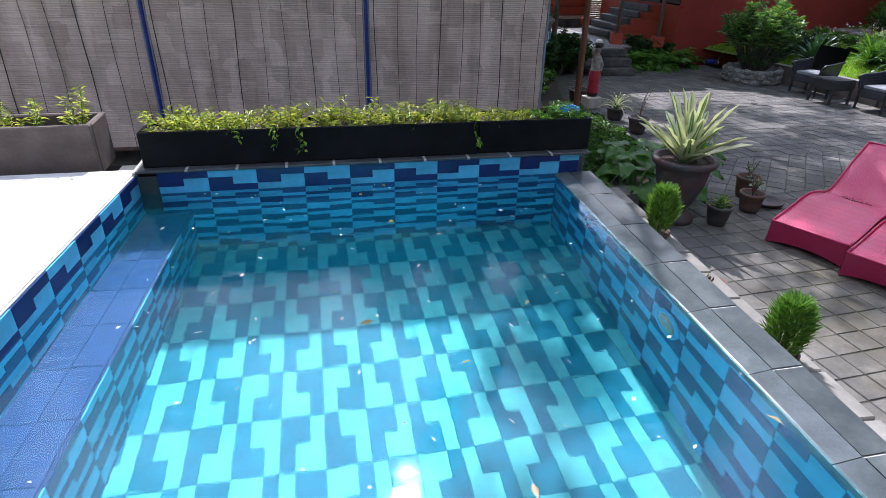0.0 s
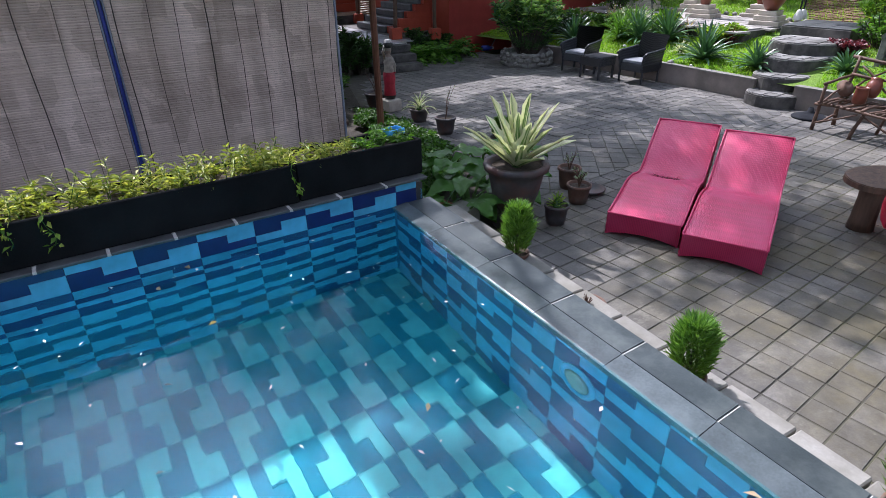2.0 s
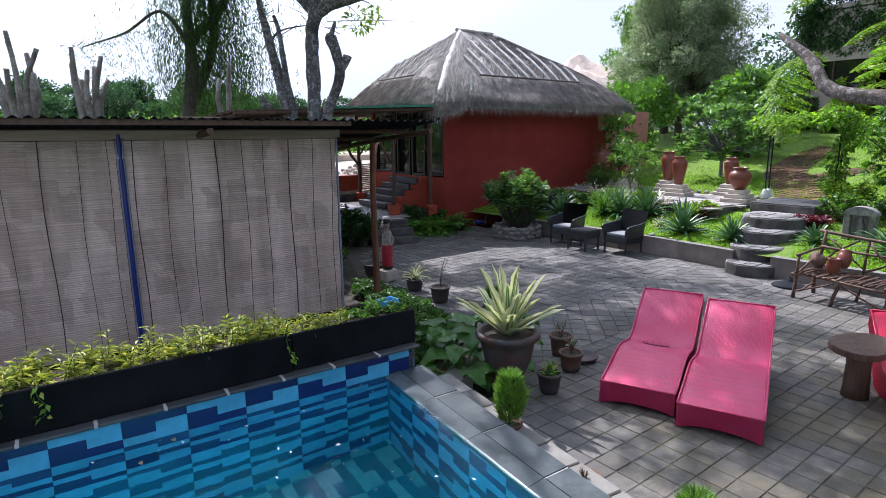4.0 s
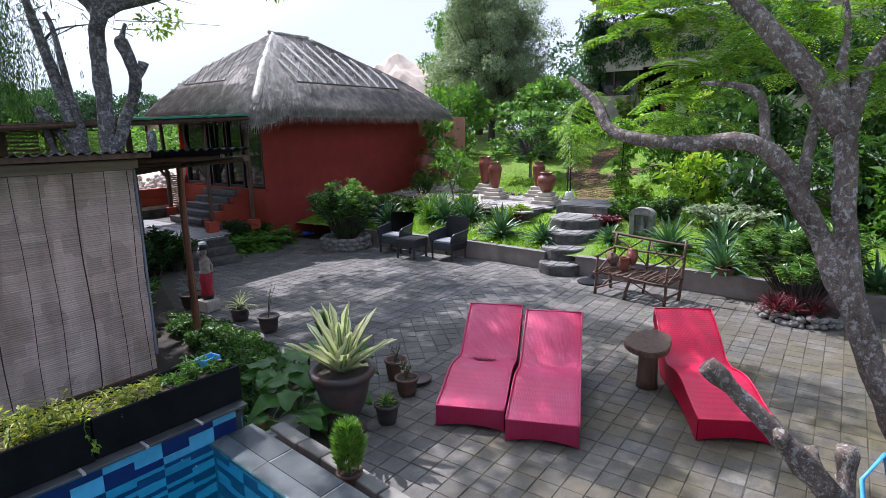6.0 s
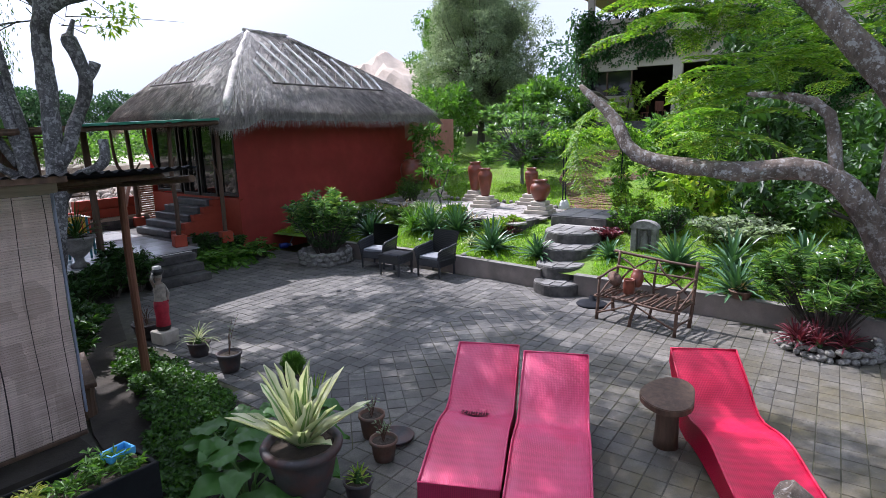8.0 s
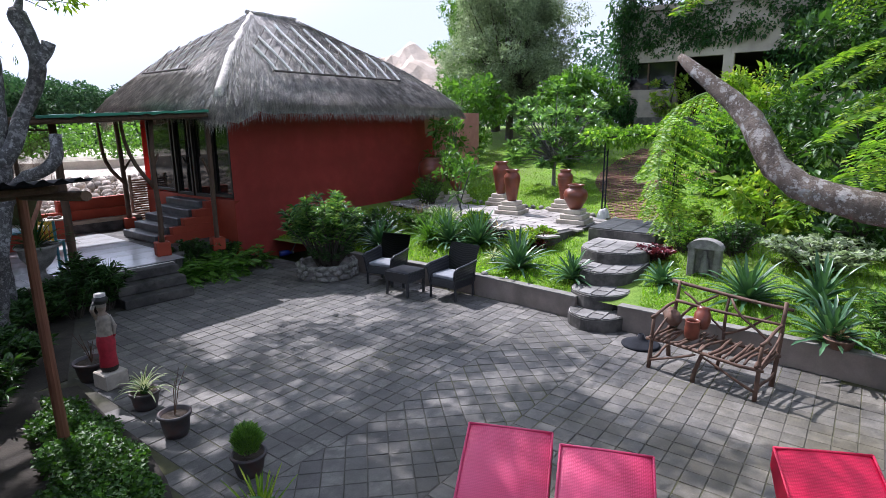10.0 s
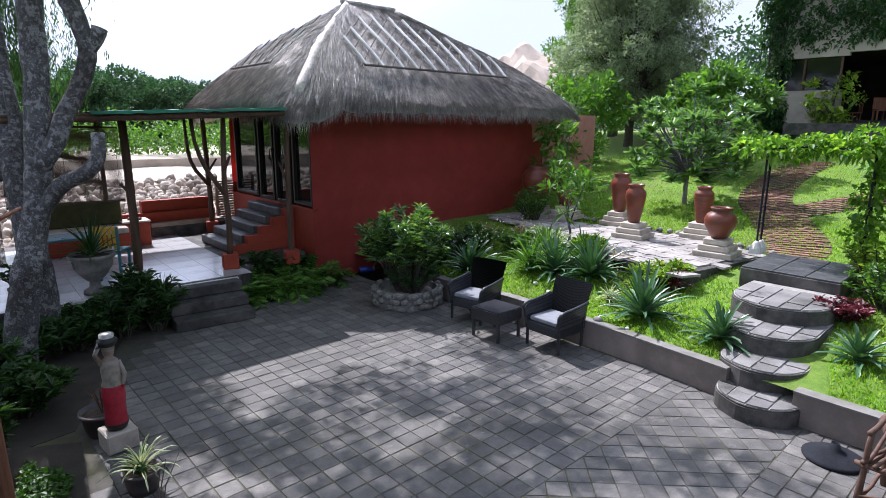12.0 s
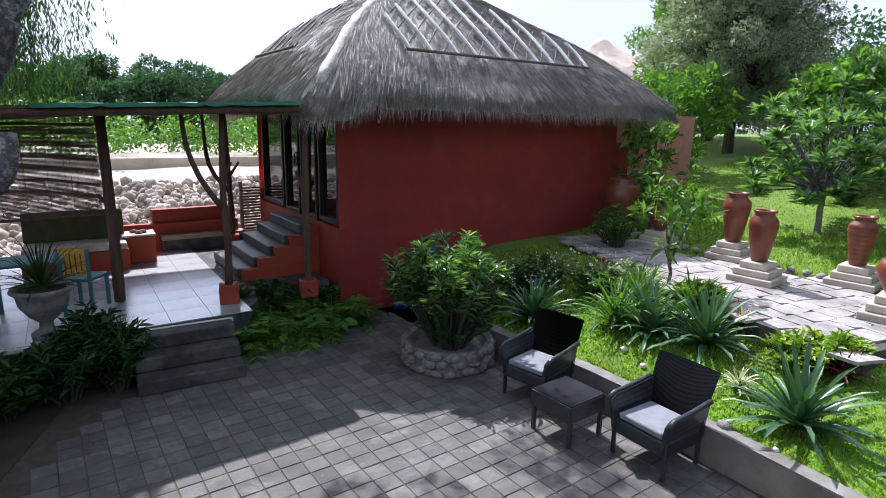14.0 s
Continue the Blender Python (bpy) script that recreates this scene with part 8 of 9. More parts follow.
# grass
g = np.random.default_rng(280)
xs_, ys_ = g.uniform(0.05, 7.0, 90000), g.uniform(-1.0, 14.5, 90000)
keep_p, keep_d = [], []
for a, y in zip(xs_, ys_):
    a = a ** 1.35 / 7.0 ** 0.35
    x = edge_at(y) + 0.1 + a
    if in_poly(x, y, PATH_POLY) or (10.7 < x < 12.3 and 7.0 < y < 8.7) or (x < 10.8 and abs((x - 8.72) * -0.47 + (y - 6.45) * 0.88) < 0.5):
        continue
    keep_p.append((x, y, lawn_z(x, y) - 0.005))
    keep_d.append((g.normal() * 0.5, g.normal() * 0.5, 1.0))
for a, y in zip(g.uniform(4.5, 16.0, 70000), g.uniform(-1.0, 19.0, 70000)):
    x = edge_at(y) + a
    if in_poly(x, y, PATH_POLY):
        continue
    keep_p.append((x, y, lawn_z(x, y) - 0.005))
    keep_d.append((g.normal() * 0.6, g.normal() * 0.6, 1.0))
v, f = leaves(keep_p, keep_d, 0.058, 0.014, 0.1, 0.0, 281, 0.5)
tagged(part("grass", np_mesh("grass", v, f, M["grass"])), "short bright green lawn grass", "grass", kind="stuff")

# brick path up to the house
M["path_dust"] = surface("brick_dust", (0.07, 0.042, 0.03), (0.15, 0.09, 0.065), 6, 70, 0.95, 0.4)
M["brick_path"] = surface("weathered_path_brick", (0.12, 0.06, 0.042), (0.26, 0.14, 0.1), 8, 70, 0.92, 0.3, obj=0.3)
bp = thing("brick_path", "weathered red brick path climbing the lawn", "path")
joined_v, joined_f, bed_v, bed_f = [], [], [], []


def lay_path(points, courses, singles, skip=0):
    """Rows of bricks along a soft line over the lawn, in stretcher bond, on a bed of earth."""
    cl = smooth_path(points, 0.1255)
    first = len(bed_v) // 3
    for k, p in enumerate(cl):
        q, o = cl[min(k + 1, len(cl) - 1)], cl[max(k - 1, 0)]
        d = Vector((q[0] - o[0], q[1] - o[1], 0)).normalized()
        s = Vector((-d.y, d.x, 0))
        half = 0.125 * courses
        for w in (-half - 0.06, 0.0, half + 0.06):
            c = Vector((p[0], p[1], 0)) + s * w
            bed_v.append((c.x, c.y, lawn_z(c.x, c.y) + 0.012))
        if k:
            b = 3 * (first + k)
            bed_f.extend([(b - 3, b - 2, b + 1, b), (b - 2, b - 1, b + 2, b + 1)])
        if k < skip:
            continue
        for i in range(courses):
            c = Vector((p[0], p[1], 0)) + s * (-half + 0.125 + 0.25 * i + 0.06 * (k % 2 * 2 - 1)) + d * pr.uniform(-0.012, 0.012)
            z = lawn_z(c.x, c.y) + 0.018 + pr.uniform(0, 0.005)
            m = Matrix.Translation((c.x, c.y, z - 0.04)) @ Matrix(((d.x, s.x, 0, 0), (d.y, s.y, 0, 0), (0, 0, 1, 0), (0, 0, 0, 1))) @ pose(0, 0, 0, pr.uniform(-0.7, 0.7), pr.uniform(-1, 1), pr.uniform(-1.5, 1.5))
            if k < singles:
                part("brick", tile_mesh(0.123, 0.243, M["brick_path"], 0.05), None, bp, m=m)
            else:
                b = len(joined_v)
                for zz in (0.05, 0.0):
                    joined_v.extend([m @ Vector((a * 0.06, e * 0.12, zz)) for a, e in ((-1, -1), (1, -1), (1, 1), (-1, 1))])
                joined_f.extend([(b, b + 1, b + 2, b + 3)] + [(b + w, b + 4 + w, b + 4 + (w + 1) % 4, b + (w + 1) % 4) for w in range(4)])


lay_path([(12.75, 8.85, 0, 0), (13.6, 9.25, 0, 0), (14.7, 10.25, 0, 0), (15.95, 11.45, 0, 0), (17.4, 12.2, 0, 0), (18.9, 12.7, 0, 0), (20.6, 13.1, 0, 0)], 4, 40)
lay_path([(15.0, 10.6, 0, 0), (15.8, 10.35, 0, 0), (16.9, 10.05, 0, 0), (18.4, 9.6, 0, 0)], 3, 0, 4)
part("path_bed", mesh_of("path_bed", bed_v, bed_f, M["path_dust"]), None, bp)
M["brick_far"] = surface("far_brick", (0.12, 0.06, 0.042), (0.26, 0.14, 0.1), 8, 70, 0.92, 0.3, island=0.3, stain=(0.06, 0.07, 0.03), stain_scale=1.2)
tagged(part("far_bricks", mesh_of("far_bricks", joined_v, joined_f, M["brick_far"]), None, bp), kind="stuff")

# ---- trees ----
def add_limbs(t, limbs, mat, name="limb", n=12, wob=0.16, thin=1.0):
    for pts in limbs:
        part(name, limb([(*p[:3], p[3] * thin) for p in pts], None, n, wob, 0.10), mat, t, smooth=True)


def feather_leaf(root, way, L, seed, pairs=16, droop=0.5, width=0.32):
    """A feathery compound leaf: points and ways of its many leaflets, and its ribs."""
    g = np.random.default_rng(seed)
    d = np.asarray(way, float)
    d /= np.linalg.norm(d)
    p = np.asarray(root, float).copy()
    bs, ds, ribs = [], [], [p.copy()]
    for k in range(pairs):
        t = k / pairs
        p = p + d * L / pairs
        d = d - np.array((0, 0, droop * 0.12 * (0.5 + t)))
        d /= np.linalg.norm(d)
        ribs.append(p.copy())
        s = np.cross(d, (0, 0, 1))
        s /= np.linalg.norm(s) + 1e-6
        w = width * L * math.sin(math.pi * min(1, 0.2 + 0.75 * t)) * (1.0 - 0.3 * t)
        for q in (-1, 1):
            pd = s * q * 0.9 + d * 0.45 - np.array((0, 0, 0.15))
            pd /= np.linalg.norm(pd)
            m = max(3, int(9 * w / (width * L)))
            for j in range(m):
                c = p + pd * w * (j + 0.4) / m
                side = np.cross(pd, (0, 0, 1))
                for e in (-1, 1):
                    bs.append(c)
                    ds.append(side * e + pd * 0.5)
    return bs, ds, ribs


# old tree beside the loungers
rt = thing("patio_tree", "old tree with lichen-spotted limbs and feathery leaves", "tree")
add_limbs(rt, [
    [(4.5, -0.55, -0.15, 0.24), (4.42, -0.1, 0.2, 0.2), (4.36, 0.15, 0.55, 0.175), (4.36, 0.37, 0.97, 0.16), (4.44, 0.64, 1.55, 0.165), (4.62, 0.81, 2.16, 0.145), (4.78, 0.91, 2.84, 0.14)],
], M["bark"], "trunk", 18, 0.3, 0.5)
add_limbs(rt, [
    [(4.40, 0.55, 1.38, 0.1), (4.45, 0.75, 1.7, 0.115), (4.51, 0.92, 2.0, 0.11), (4.38, 1.29, 2.62, 0.095), (4.17, 1.79, 2.65, 0.08), (4.05, 2.33, 2.74, 0.07), (4.11, 2.54, 2.97, 0.06), (4.12, 2.79, 3.17, 0.035), (4.13, 2.85, 3.22, 0.02)],
    [(4.78, 0.90, 2.72, 0.13), (4.63, 1.12, 3.11, 0.115), (4.54, 1.44, 3.51, 0.1), (4.43, 1.78, 3.9, 0.09), (4.28, 2.18, 4.4, 0.08), (4.25, 2.69, 5.18, 0.05), (4.3, 3.4, 5.9, 0.02)],
    [(4.47, 1.0, 2.1, 0.05), (4.61, 1.09, 2.42, 0.062), (4.99, 1.16, 2.9, 0.055), (5.1, 1.16, 3.0, 0.05)],
    [(4.37, 1.28, 2.62, 0.05), (4.45, 1.37, 2.97, 0.045), (4.43, 1.56, 3.08, 0.038), (4.44, 1.82, 3.11, 0.02)],
    [(4.8, 0.9, 2.78, 0.09), (4.81, 0.84, 3.12, 0.07), (4.89, 0.71, 3.4, 0.055), (5.13, 0.58, 3.7, 0.04), (5.6, 0.5, 4.2, 0.02)],
    [(4.78, 0.92, 2.85, 0.07), (4.73, 0.97, 3.16, 0.05), (4.76, 0.97, 3.5, 0.03), (4.9, 1.2, 4.1, 0.015)],
], M["bark"], "limb", 14, 0.3, 0.7)
# low sawn limb, crooked and knotted
add_limbs(rt, [
    [(4.2, 0.1, 0.25, 0.13), (3.95, 0.13, 0.3, 0.12), (3.6, 0.27, 0.52, 0.11), (3.40, 0.38, 0.72, 0.1), (3.26, 0.5, 0.93, 0.085), (3.22, 0.68, 1.1, 0.07), (3.14, 0.86, 1.3, 0.06), (3.10, 0.93, 1.36, 0.075), (3.08, 0.99, 1.42, 0.066)],
    [(3.5, 0.34, 0.6, 0.08), (3.56, 0.36, 0.82, 0.07), (3.57, 0.37, 0.9, 0.085), (3.575, 0.375, 0.95, 0.07)],
    [(3.24, 0.62, 1.02, 0.06), (3.13, 0.58, 1.1, 0.055), (3.1, 0.565, 1.13, 0.05)],
    [(3.32, 0.44, 0.84, 0.06), (3.4, 0.5, 0.93, 0.055), (3.42, 0.52, 0.96, 0.045)],
], M["bark"], "sawn_limb", 16, 0.75, 0.75)
part("twig", limb([(4.13, 2.8, 3.17, 0.018), (4.35, 2.85, 3.17, 0.012), (4.62, 2.94, 3.13, 0.008)], None, 6, 0.2), M["bark_dark"], rt)
g = np.random.default_rng(300)
bs, ds, rib_bm = [], [], bmesh.new()
NEST = (((4.83, 2.45, 3.75), 0.45, 22), ((4.75, 1.95, 3.25), 0.3, 16), ((4.45, 2.0, 2.95), 0.3, 12), ((4.95, 1.15, 3.6), 0.4, 18), ((4.95, 0.75, 3.15), 0.3, 12), ((5.3, 2.2, 3.95), 0.45, 20), ((5.5, 1.8, 3.45), 0.4, 16), ((5.35, 0.6, 3.9), 0.4, 14), ((4.3, 2.7, 5.2), 0.6, 18), ((4.6, 3.6, 5.7), 0.7, 16), ((5.6, 3.0, 4.6), 0.6, 16), ((6.2, 1.6, 4.2), 0.6, 16), ((6.0, 0.6, 3.4), 0.4, 10))
for c, r, n in NEST:
    for i in range(n):
        a = g.uniform(0, 6.28)
        root = np.array(c) + g.normal(size=3) * r * 0.35
        b, d, ribs = feather_leaf(root, (math.cos(a), math.sin(a), g.uniform(-0.1, 0.5)), g.uniform(0.38, 0.6), 1000 + len(bs), 13, 0.7)
        bs += b
        ds += d
        tube(ribs[::4] + [ribs[-1]], 0.004, 4, rib_bm)
# one great feathered frond hanging from the limb's end
fb, fd, rib = [], [], []
right, ahead = np.array((0.66, -0.75, 0.0)), np.array((0.75, 0.66, 0.0))
bow = smooth_path([(0.36, 0, 3.12, 0), (0.17, 0, 3.03, 0), (0.11, 0, 2.85, 0), (0.12, 0, 2.64, 0), (0.2, 0, 2.4, 0)], 0.034)
for k, q in enumerate(bow):
    p = np.array((4.4, 3.2, 0)) + right * q[0] + np.array((0, 0, q[2]))
    rib.append(p)
    long = 0.34 * math.sin(math.pi * (0.15 + 0.8 * k / len(bow)))
    for pd in (right * 0.85 + ahead * 0.35 + np.array((0, 0, -0.42)), right * -0.35 - ahead * 0.85 + np.array((0, 0, -0.45))):
        pd = pd / np.linalg.norm(pd) + g.normal(size=3) * 0.05
        side = np.cross(pd, (0.3, 0.3, 1.0))
        side /= np.linalg.norm(side)
        n = int(long / 0.012)
        for j in range(n):
            c = p + pd * long * (j + 0.5) / n
            for e in (-1, 1):
                fb.append(c)
                fd.append(side * e + pd * 0.55)
tube(rib[::3] + [rib[-1]], 0.005, 5, rib_bm)
v, f = leaves(fb, fd, 0.026, 0.009, 0.1, 0.1, 302, 0.25)
part("hanging_frond", np_mesh("hanging_frond", v, f, M["leaf_fern"]), None, rt, "single drooping feathery frond")
v, f = leaves(bs, ds, 0.036, 0.013, 0.1, 0.1, 301, 0.25)
tagged(part("leaf_ribs", rib_bm, M["leaf_mid"], rt), kind="stuff")
part("foliage", np_mesh("foliage", v, f, M["leaf_fern"]), None, rt, "bright feathery compound leaves")
hz_ = thing("water_hose", "bright blue hose hanging beside the tree", "hose")
part("tube", tube([(3.75, 0.05, 0.02), (3.7, 0.12, 0.5), (3.6, 0.21, 0.98), (3.38, 0.25, 0.90), (3.2, 0.1, 0.3), (3.1, -0.1, 0.02)], 0.012, 8), M["blue_plastic"], hz_, smooth=True)

# pale pollarded trees behind the shelter
lt = thing("pollarded_tree", "pale grey pollarded tree with sawn limbs", "tree")
add_limbs(lt, [[(1.5, 10.75, -0.1, 0.3), (1.58, 10.85, 0.5, 0.25), (1.70, 11.0, 1.2, 0.22), (1.89, 11.32, 2.19, 0.215), (1.98, 11.58, 3.45, 0.2), (2.02, 11.72, 4.5, 0.19), (2.12, 11.75, 5.0, 0.2), (2.2, 12.0, 6.0, 0.15), (2.6, 12.4, 7.4, 0.1)]], M["bark_grey"], "trunk", 18, 0.2, 0.68)
add_limbs(lt, [
    [(1.95, 11.3, 2.45, 0.1), (2.12, 11.32, 2.75, 0.11), (2.26, 11.46, 3.11, 0.105), (2.45, 11.56, 3.47, 0.1), (2.55, 11.61, 3.87, 0.1), (2.45, 11.66, 4.3, 0.11), (2.40, 11.7, 4.5, 0.12), (2.42, 11.7, 4.56, 0.06), (2.5, 11.7, 4.8, 0.03)],
    [(2.54, 11.6, 3.83, 0.08), (2.66, 11.59, 4.0, 0.085), (2.71, 11.59, 4.12, 0.09)],
    [(1.85, 11.2, 1.85, 0.09), (2.11, 11.2, 2.23, 0.09), (2.45, 11.05, 2.42, 0.085), (2.57, 11.05, 2.6, 0.08), (2.58, 11.1, 2.86, 0.075)],
    [(2.15, 11.75, 4.95, 0.14), (2.39, 11.66, 5.12, 0.13), (2.98, 11.33, 5.27, 0.1), (3.71, 10.95, 5.67, 0.06), (4.6, 10.8, 6.4, 0.03)],
    [(2.1, 11.8, 5.0, 0.12), (1.8, 11.9, 5.3, 0.1), (1.2, 12.2, 5.9, 0.06)],
], M["bark_grey"], "limb", 12, 0.2)
lt2 = thing("pollarded_tree", "leaning pale tree with bare forked limbs", "tree")
add_limbs(lt2, [
    [(1.7, 11.9, -0.1, 0.2), (1.65, 11.9, 1.5, 0.17), (1.58, 11.95, 2.59, 0.13), (1.54, 12.15, 2.81, 0.12), (1.43, 12.48, 3.66, 0.11), (1.3, 12.83, 4.52, 0.09), (1.19, 13.12, 5.26, 0.07), (1.09, 13.46, 6.18, 0.04)],
], M["bark_grey"], "trunk", 12)
add_limbs(lt2, [
    [(1.63, 12.04, 2.69, 0.09), (1.63, 12.15, 3.09, 0.075), (1.56, 12.37, 3.67, 0.065), (1.5, 12.7, 4.69, 0.05), (1.43, 12.87, 5.06, 0.04)],
    [(1.48, 11.98, 2.49, 0.08), (1.36, 12.15, 2.71, 0.07), (1.2, 12.39, 3.1, 0.06), (1.07, 12.57, 3.33, 0.05)],
    [(1.45, 12.0, 2.3, 0.07), (1.2, 12.1, 2.5, 0.06), (1.1, 12.2, 2.9, 0.05), (1.0, 12.3, 3.3, 0.04)],
    [(1.3, 12.83, 4.5, 0.03), (1.6, 13.0, 4.8, 0.02), (2.3, 13.2, 5.0, 0.01)],
], M["bark_grey"], "limb", 10)
twg = bmesh.new()
g = np.random.default_rng(310)
for i in range(26):
    p = np.array((g.uniform(0.9, 3.4), g.uniform(11.2, 13.4), g.uniform(4.7, 5.6)))
    d = g.normal(size=3) * (1, 1, 0.5)
    tube([p, p + d * 0.35, p + d * 0.7 + (0, 0, -0.05)], [0.012, 0.008, 0.004], 4, twg)
tagged(part("branchwork", twg, M["bark_dark"], lt), kind="stuff")
# unseen upper limbs and leaf crown, added to shade patio and pool
add_limbs(lt, [
    [(2.6, 12.4, 7.3, 0.1), (3.6, 12.6, 7.2, 0.08), (5.2, 12.6, 7.3, 0.05), (6.4, 12.2, 7.4, 0.02)],
    [(2.4, 12.2, 6.6, 0.1), (3.4, 11.2, 7.0, 0.07), (4.4, 9.8, 7.2, 0.05), (5.2, 8.6, 7.3, 0.02)],
    [(2.5, 12.3, 7.0, 0.08), (2.0, 13.6, 7.3, 0.06), (1.6, 15.4, 7.4, 0.03)],
    [(2.4, 12.2, 6.7, 0.09), (1.6, 10.2, 7.1, 0.07), (1.1, 8.2, 7.3, 0.05), (0.7, 6.2, 7.4, 0.02)],
], M["bark_grey"], "limb", 8)
cl = []
g = np.random.default_rng(311)
# each box of clumps is placed for where its shadow falls
for x0, x1, y0, y1, n in ((2.7, 7.2, 11.2, 15.2, 70), (3.3, 6.6, 7.4, 10.4, 58), (2.6, 6.2, 10.2, 13.0, 70), (0.2, 3.0, 14.6, 18.2, 84), (-2.5, 1.2, 12.5, 16.5, 64), (0.9, 3.7, 9.6, 12.6, 64), (-1.6, 1.2, 9.8, 13.2, 44), (-0.2, 1.3, 6.0, 9.4, 15), (2.2, 3.8, 8.6, 11.2, 34)):
    for i in range(n):
        s_ = g.uniform(0.22, 0.5)
        cl.append((g.uniform(x0, x1), g.uniform(y0, y1), 7.3 + g.normal() * 0.35, s_, s_ * g.uniform(0.7, 1.2), 0.2))
cl += [(2.9, 11.3, 4.75, 0.32, 0.2, 0.22), (3.2, 11.3, 4.9, 0.25, 0.2, 0.15)]
part("crown", crown("crown", cl, 1500, 0.12, 0.05, M["leaf_lime"], 312), None, lt, "light crown of small leaves, mostly unseen, set to shade the patio")

# dark weeping tree and sawn stumps farther back
dt = thing("weeping_tree", "dark tree hung with drooping twigs and creepers", "tree")
add_limbs(dt, [[(-0.6, 17.2, -0.2, 0.3), (-0.54, 17.32, 2.74, 0.2), (-0.32, 17.6, 4.46, 0.17), (-0.31, 17.99, 6.34, 0.13), (-0.03, 18.21, 7.9, 0.12)]], M["bark_dark"], "trunk")
add_limbs(dt, [[(-0.4, 17.5, 5.2, 0.07), (-1.0, 17.6, 5.9, 0.05), (-1.9, 17.6, 5.3, 0.03), (-2.9, 17.6, 4.9, 0.015)], [(-0.3, 17.8, 5.2, 0.16), (0.6, 17.9, 6.2, 0.12), (1.0, 18.0, 7.4, 0.08)], [(-0.35, 17.6, 3.6, 0.15), (0.3, 17.7, 5.2, 0.13), (0.35, 17.8, 7.5, 0.1)]], M["bark_dark"], "limb")
g = np.random.default_rng(320)
bs, ds = [], []
for i in range(1500):
    x, y, z = 0.25 + g.normal() * 0.75, g.uniform(17.2, 18.4), g.uniform(4.2, 7.8)
    L = g.uniform(0.8, 2.2)
    for k in range(16):
        bs.append((x + g.normal() * 0.03, y + g.normal() * 0.03, max(3.0, z - L * k / 16) + g.normal() * 0.1))
        ds.append((g.normal() * 0.4, g.normal() * 0.4, -1))
for i in range(900):
    a = g.random()
    bs.append((-0.7 - 2.5 * a + g.normal() * 0.15, 17.6 + g.normal() * 0.2, 5.7 - 0.8 * a - 1.1 * g.random() ** 2))
    ds.append((g.normal(), g.normal(), -0.6))
v, f = leaves(bs, ds, 0.13, 0.022, 0.1, 0.1, 321)
part("hanging_foliage", np_mesh("hanging_foliage", v, f, M["leaf_deep"]), None, dt)
for k, (x, y, s) in enumerate(((-3.7, 14.3, 1.0), (-2.4, 14.1, 0.7), (0.35, 13.9, 0.8))):
    st = thing("sawn_stump", "pale sawn tree stump with upright stubs", "stump", pose(x, y, 0, 0, 0, 60 * k))
    part("trunk", limb([(0, 0, -0.1, 0.3), (0, 0, 1.5, 0.26), (0.02, 0, 2.9, 0.24)], None, 12, 0.2), M["bark_dark"], st)
    for i in range(7 if k < 2 else 2):
        a = 0.9 * i + k
        top = 3.5 + 1.25 * s * (0.3 + 0.7 * ((i * 7) % 5) / 4)
        part("stub", limb([(0.08 * math.cos(a), 0.08 * math.sin(a), 2.5, 0.09), (0.25 * s * math.cos(a), 0.25 * s * math.sin(a), 3.0, 0.07), (0.34 * s * math.cos(a), 0.34 * s * math.sin(a), (3.0 + top) / 2, 0.055), ((0.3 + 0.06 * i) * s * math.cos(a + 0.2), (0.3 + 0.06 * i) * s * math.sin(a + 0.2), top, 0.045)], None, 9, 0.25), M["bark_pale"], st, smooth=True)


def broad_tree(x, y, z0, h, r, mat, label, seed, clumps=40, per=420, L=0.16, W=0.07, trunk=0.16, bark="bark_dark", low=0.35, name="tree", rounded=False, inner=0.8):
    """A branching tree with a lumpy crown of small leaves."""
    g = np.random.default_rng(seed)
    t = thing(name, label, "tree", pose(x, y, z0))
    part("trunk", limb([(0, 0, -0.2, trunk * 1.3), (0.05, 0, h * 0.2, trunk), (0, 0.05, h * 0.45, trunk * 0.8), (0.1, 0, h * 0.75, trunk * 0.3)], None, 10, 0.2, 0.3), M[bark], t, smooth=True)
    cl = []
    for i in range(clumps):
        a, q = g.uniform(0, 6.28), math.sqrt(g.random())
        zz = low + (1 - low) * g.random()
        w = r * math.sin(math.pi * min(0.96, 0.16 + 0.72 * (zz - low) / (1 - low))) ** 0.7
        if rounded:
            u = (zz - low) / (1 - low)
            w = r * math.sqrt(max(0.02, 1 - (1.75 * u - 0.8) ** 2)) * (0.86 + 0.2 * math.sin(3 * a + 5 * u))
            q = q ** 0.6
        c = (math.cos(a) * q * w, math.sin(a) * q * w, h * zz)
        s = r * (g.uniform(0.09, 0.22) if rounded else g.uniform(0.18, 0.36))
        cl.append((*c, s, s, s * 0.75))
        if i % 4 == 0:
            part("limb", limb([(0, 0, h * 0.25 + 0.1 * i / clumps, trunk * 0.5), (c[0] * 0.5, c[1] * 0.5, (h * 0.3 + c[2]) / 2, trunk * 0.3), (c[0], c[1], c[2], 0.01)], None, 6, 0.2, 0.3), M[bark], t)
    part("crown", crown("crown", cl, per * 3.2, L * 0.8, W * 0.85, M[mat], seed + 1), None, t)
    part("inner_leaves", crown("inner_leaves", [(*c[:3], c[3] * 0.75, c[4] * 0.75, c[5] * 0.75) for c in cl], per * inner, L * 1.9, W * 2.2, M[mat], seed + 7, out=0.3), None, t)
    return t


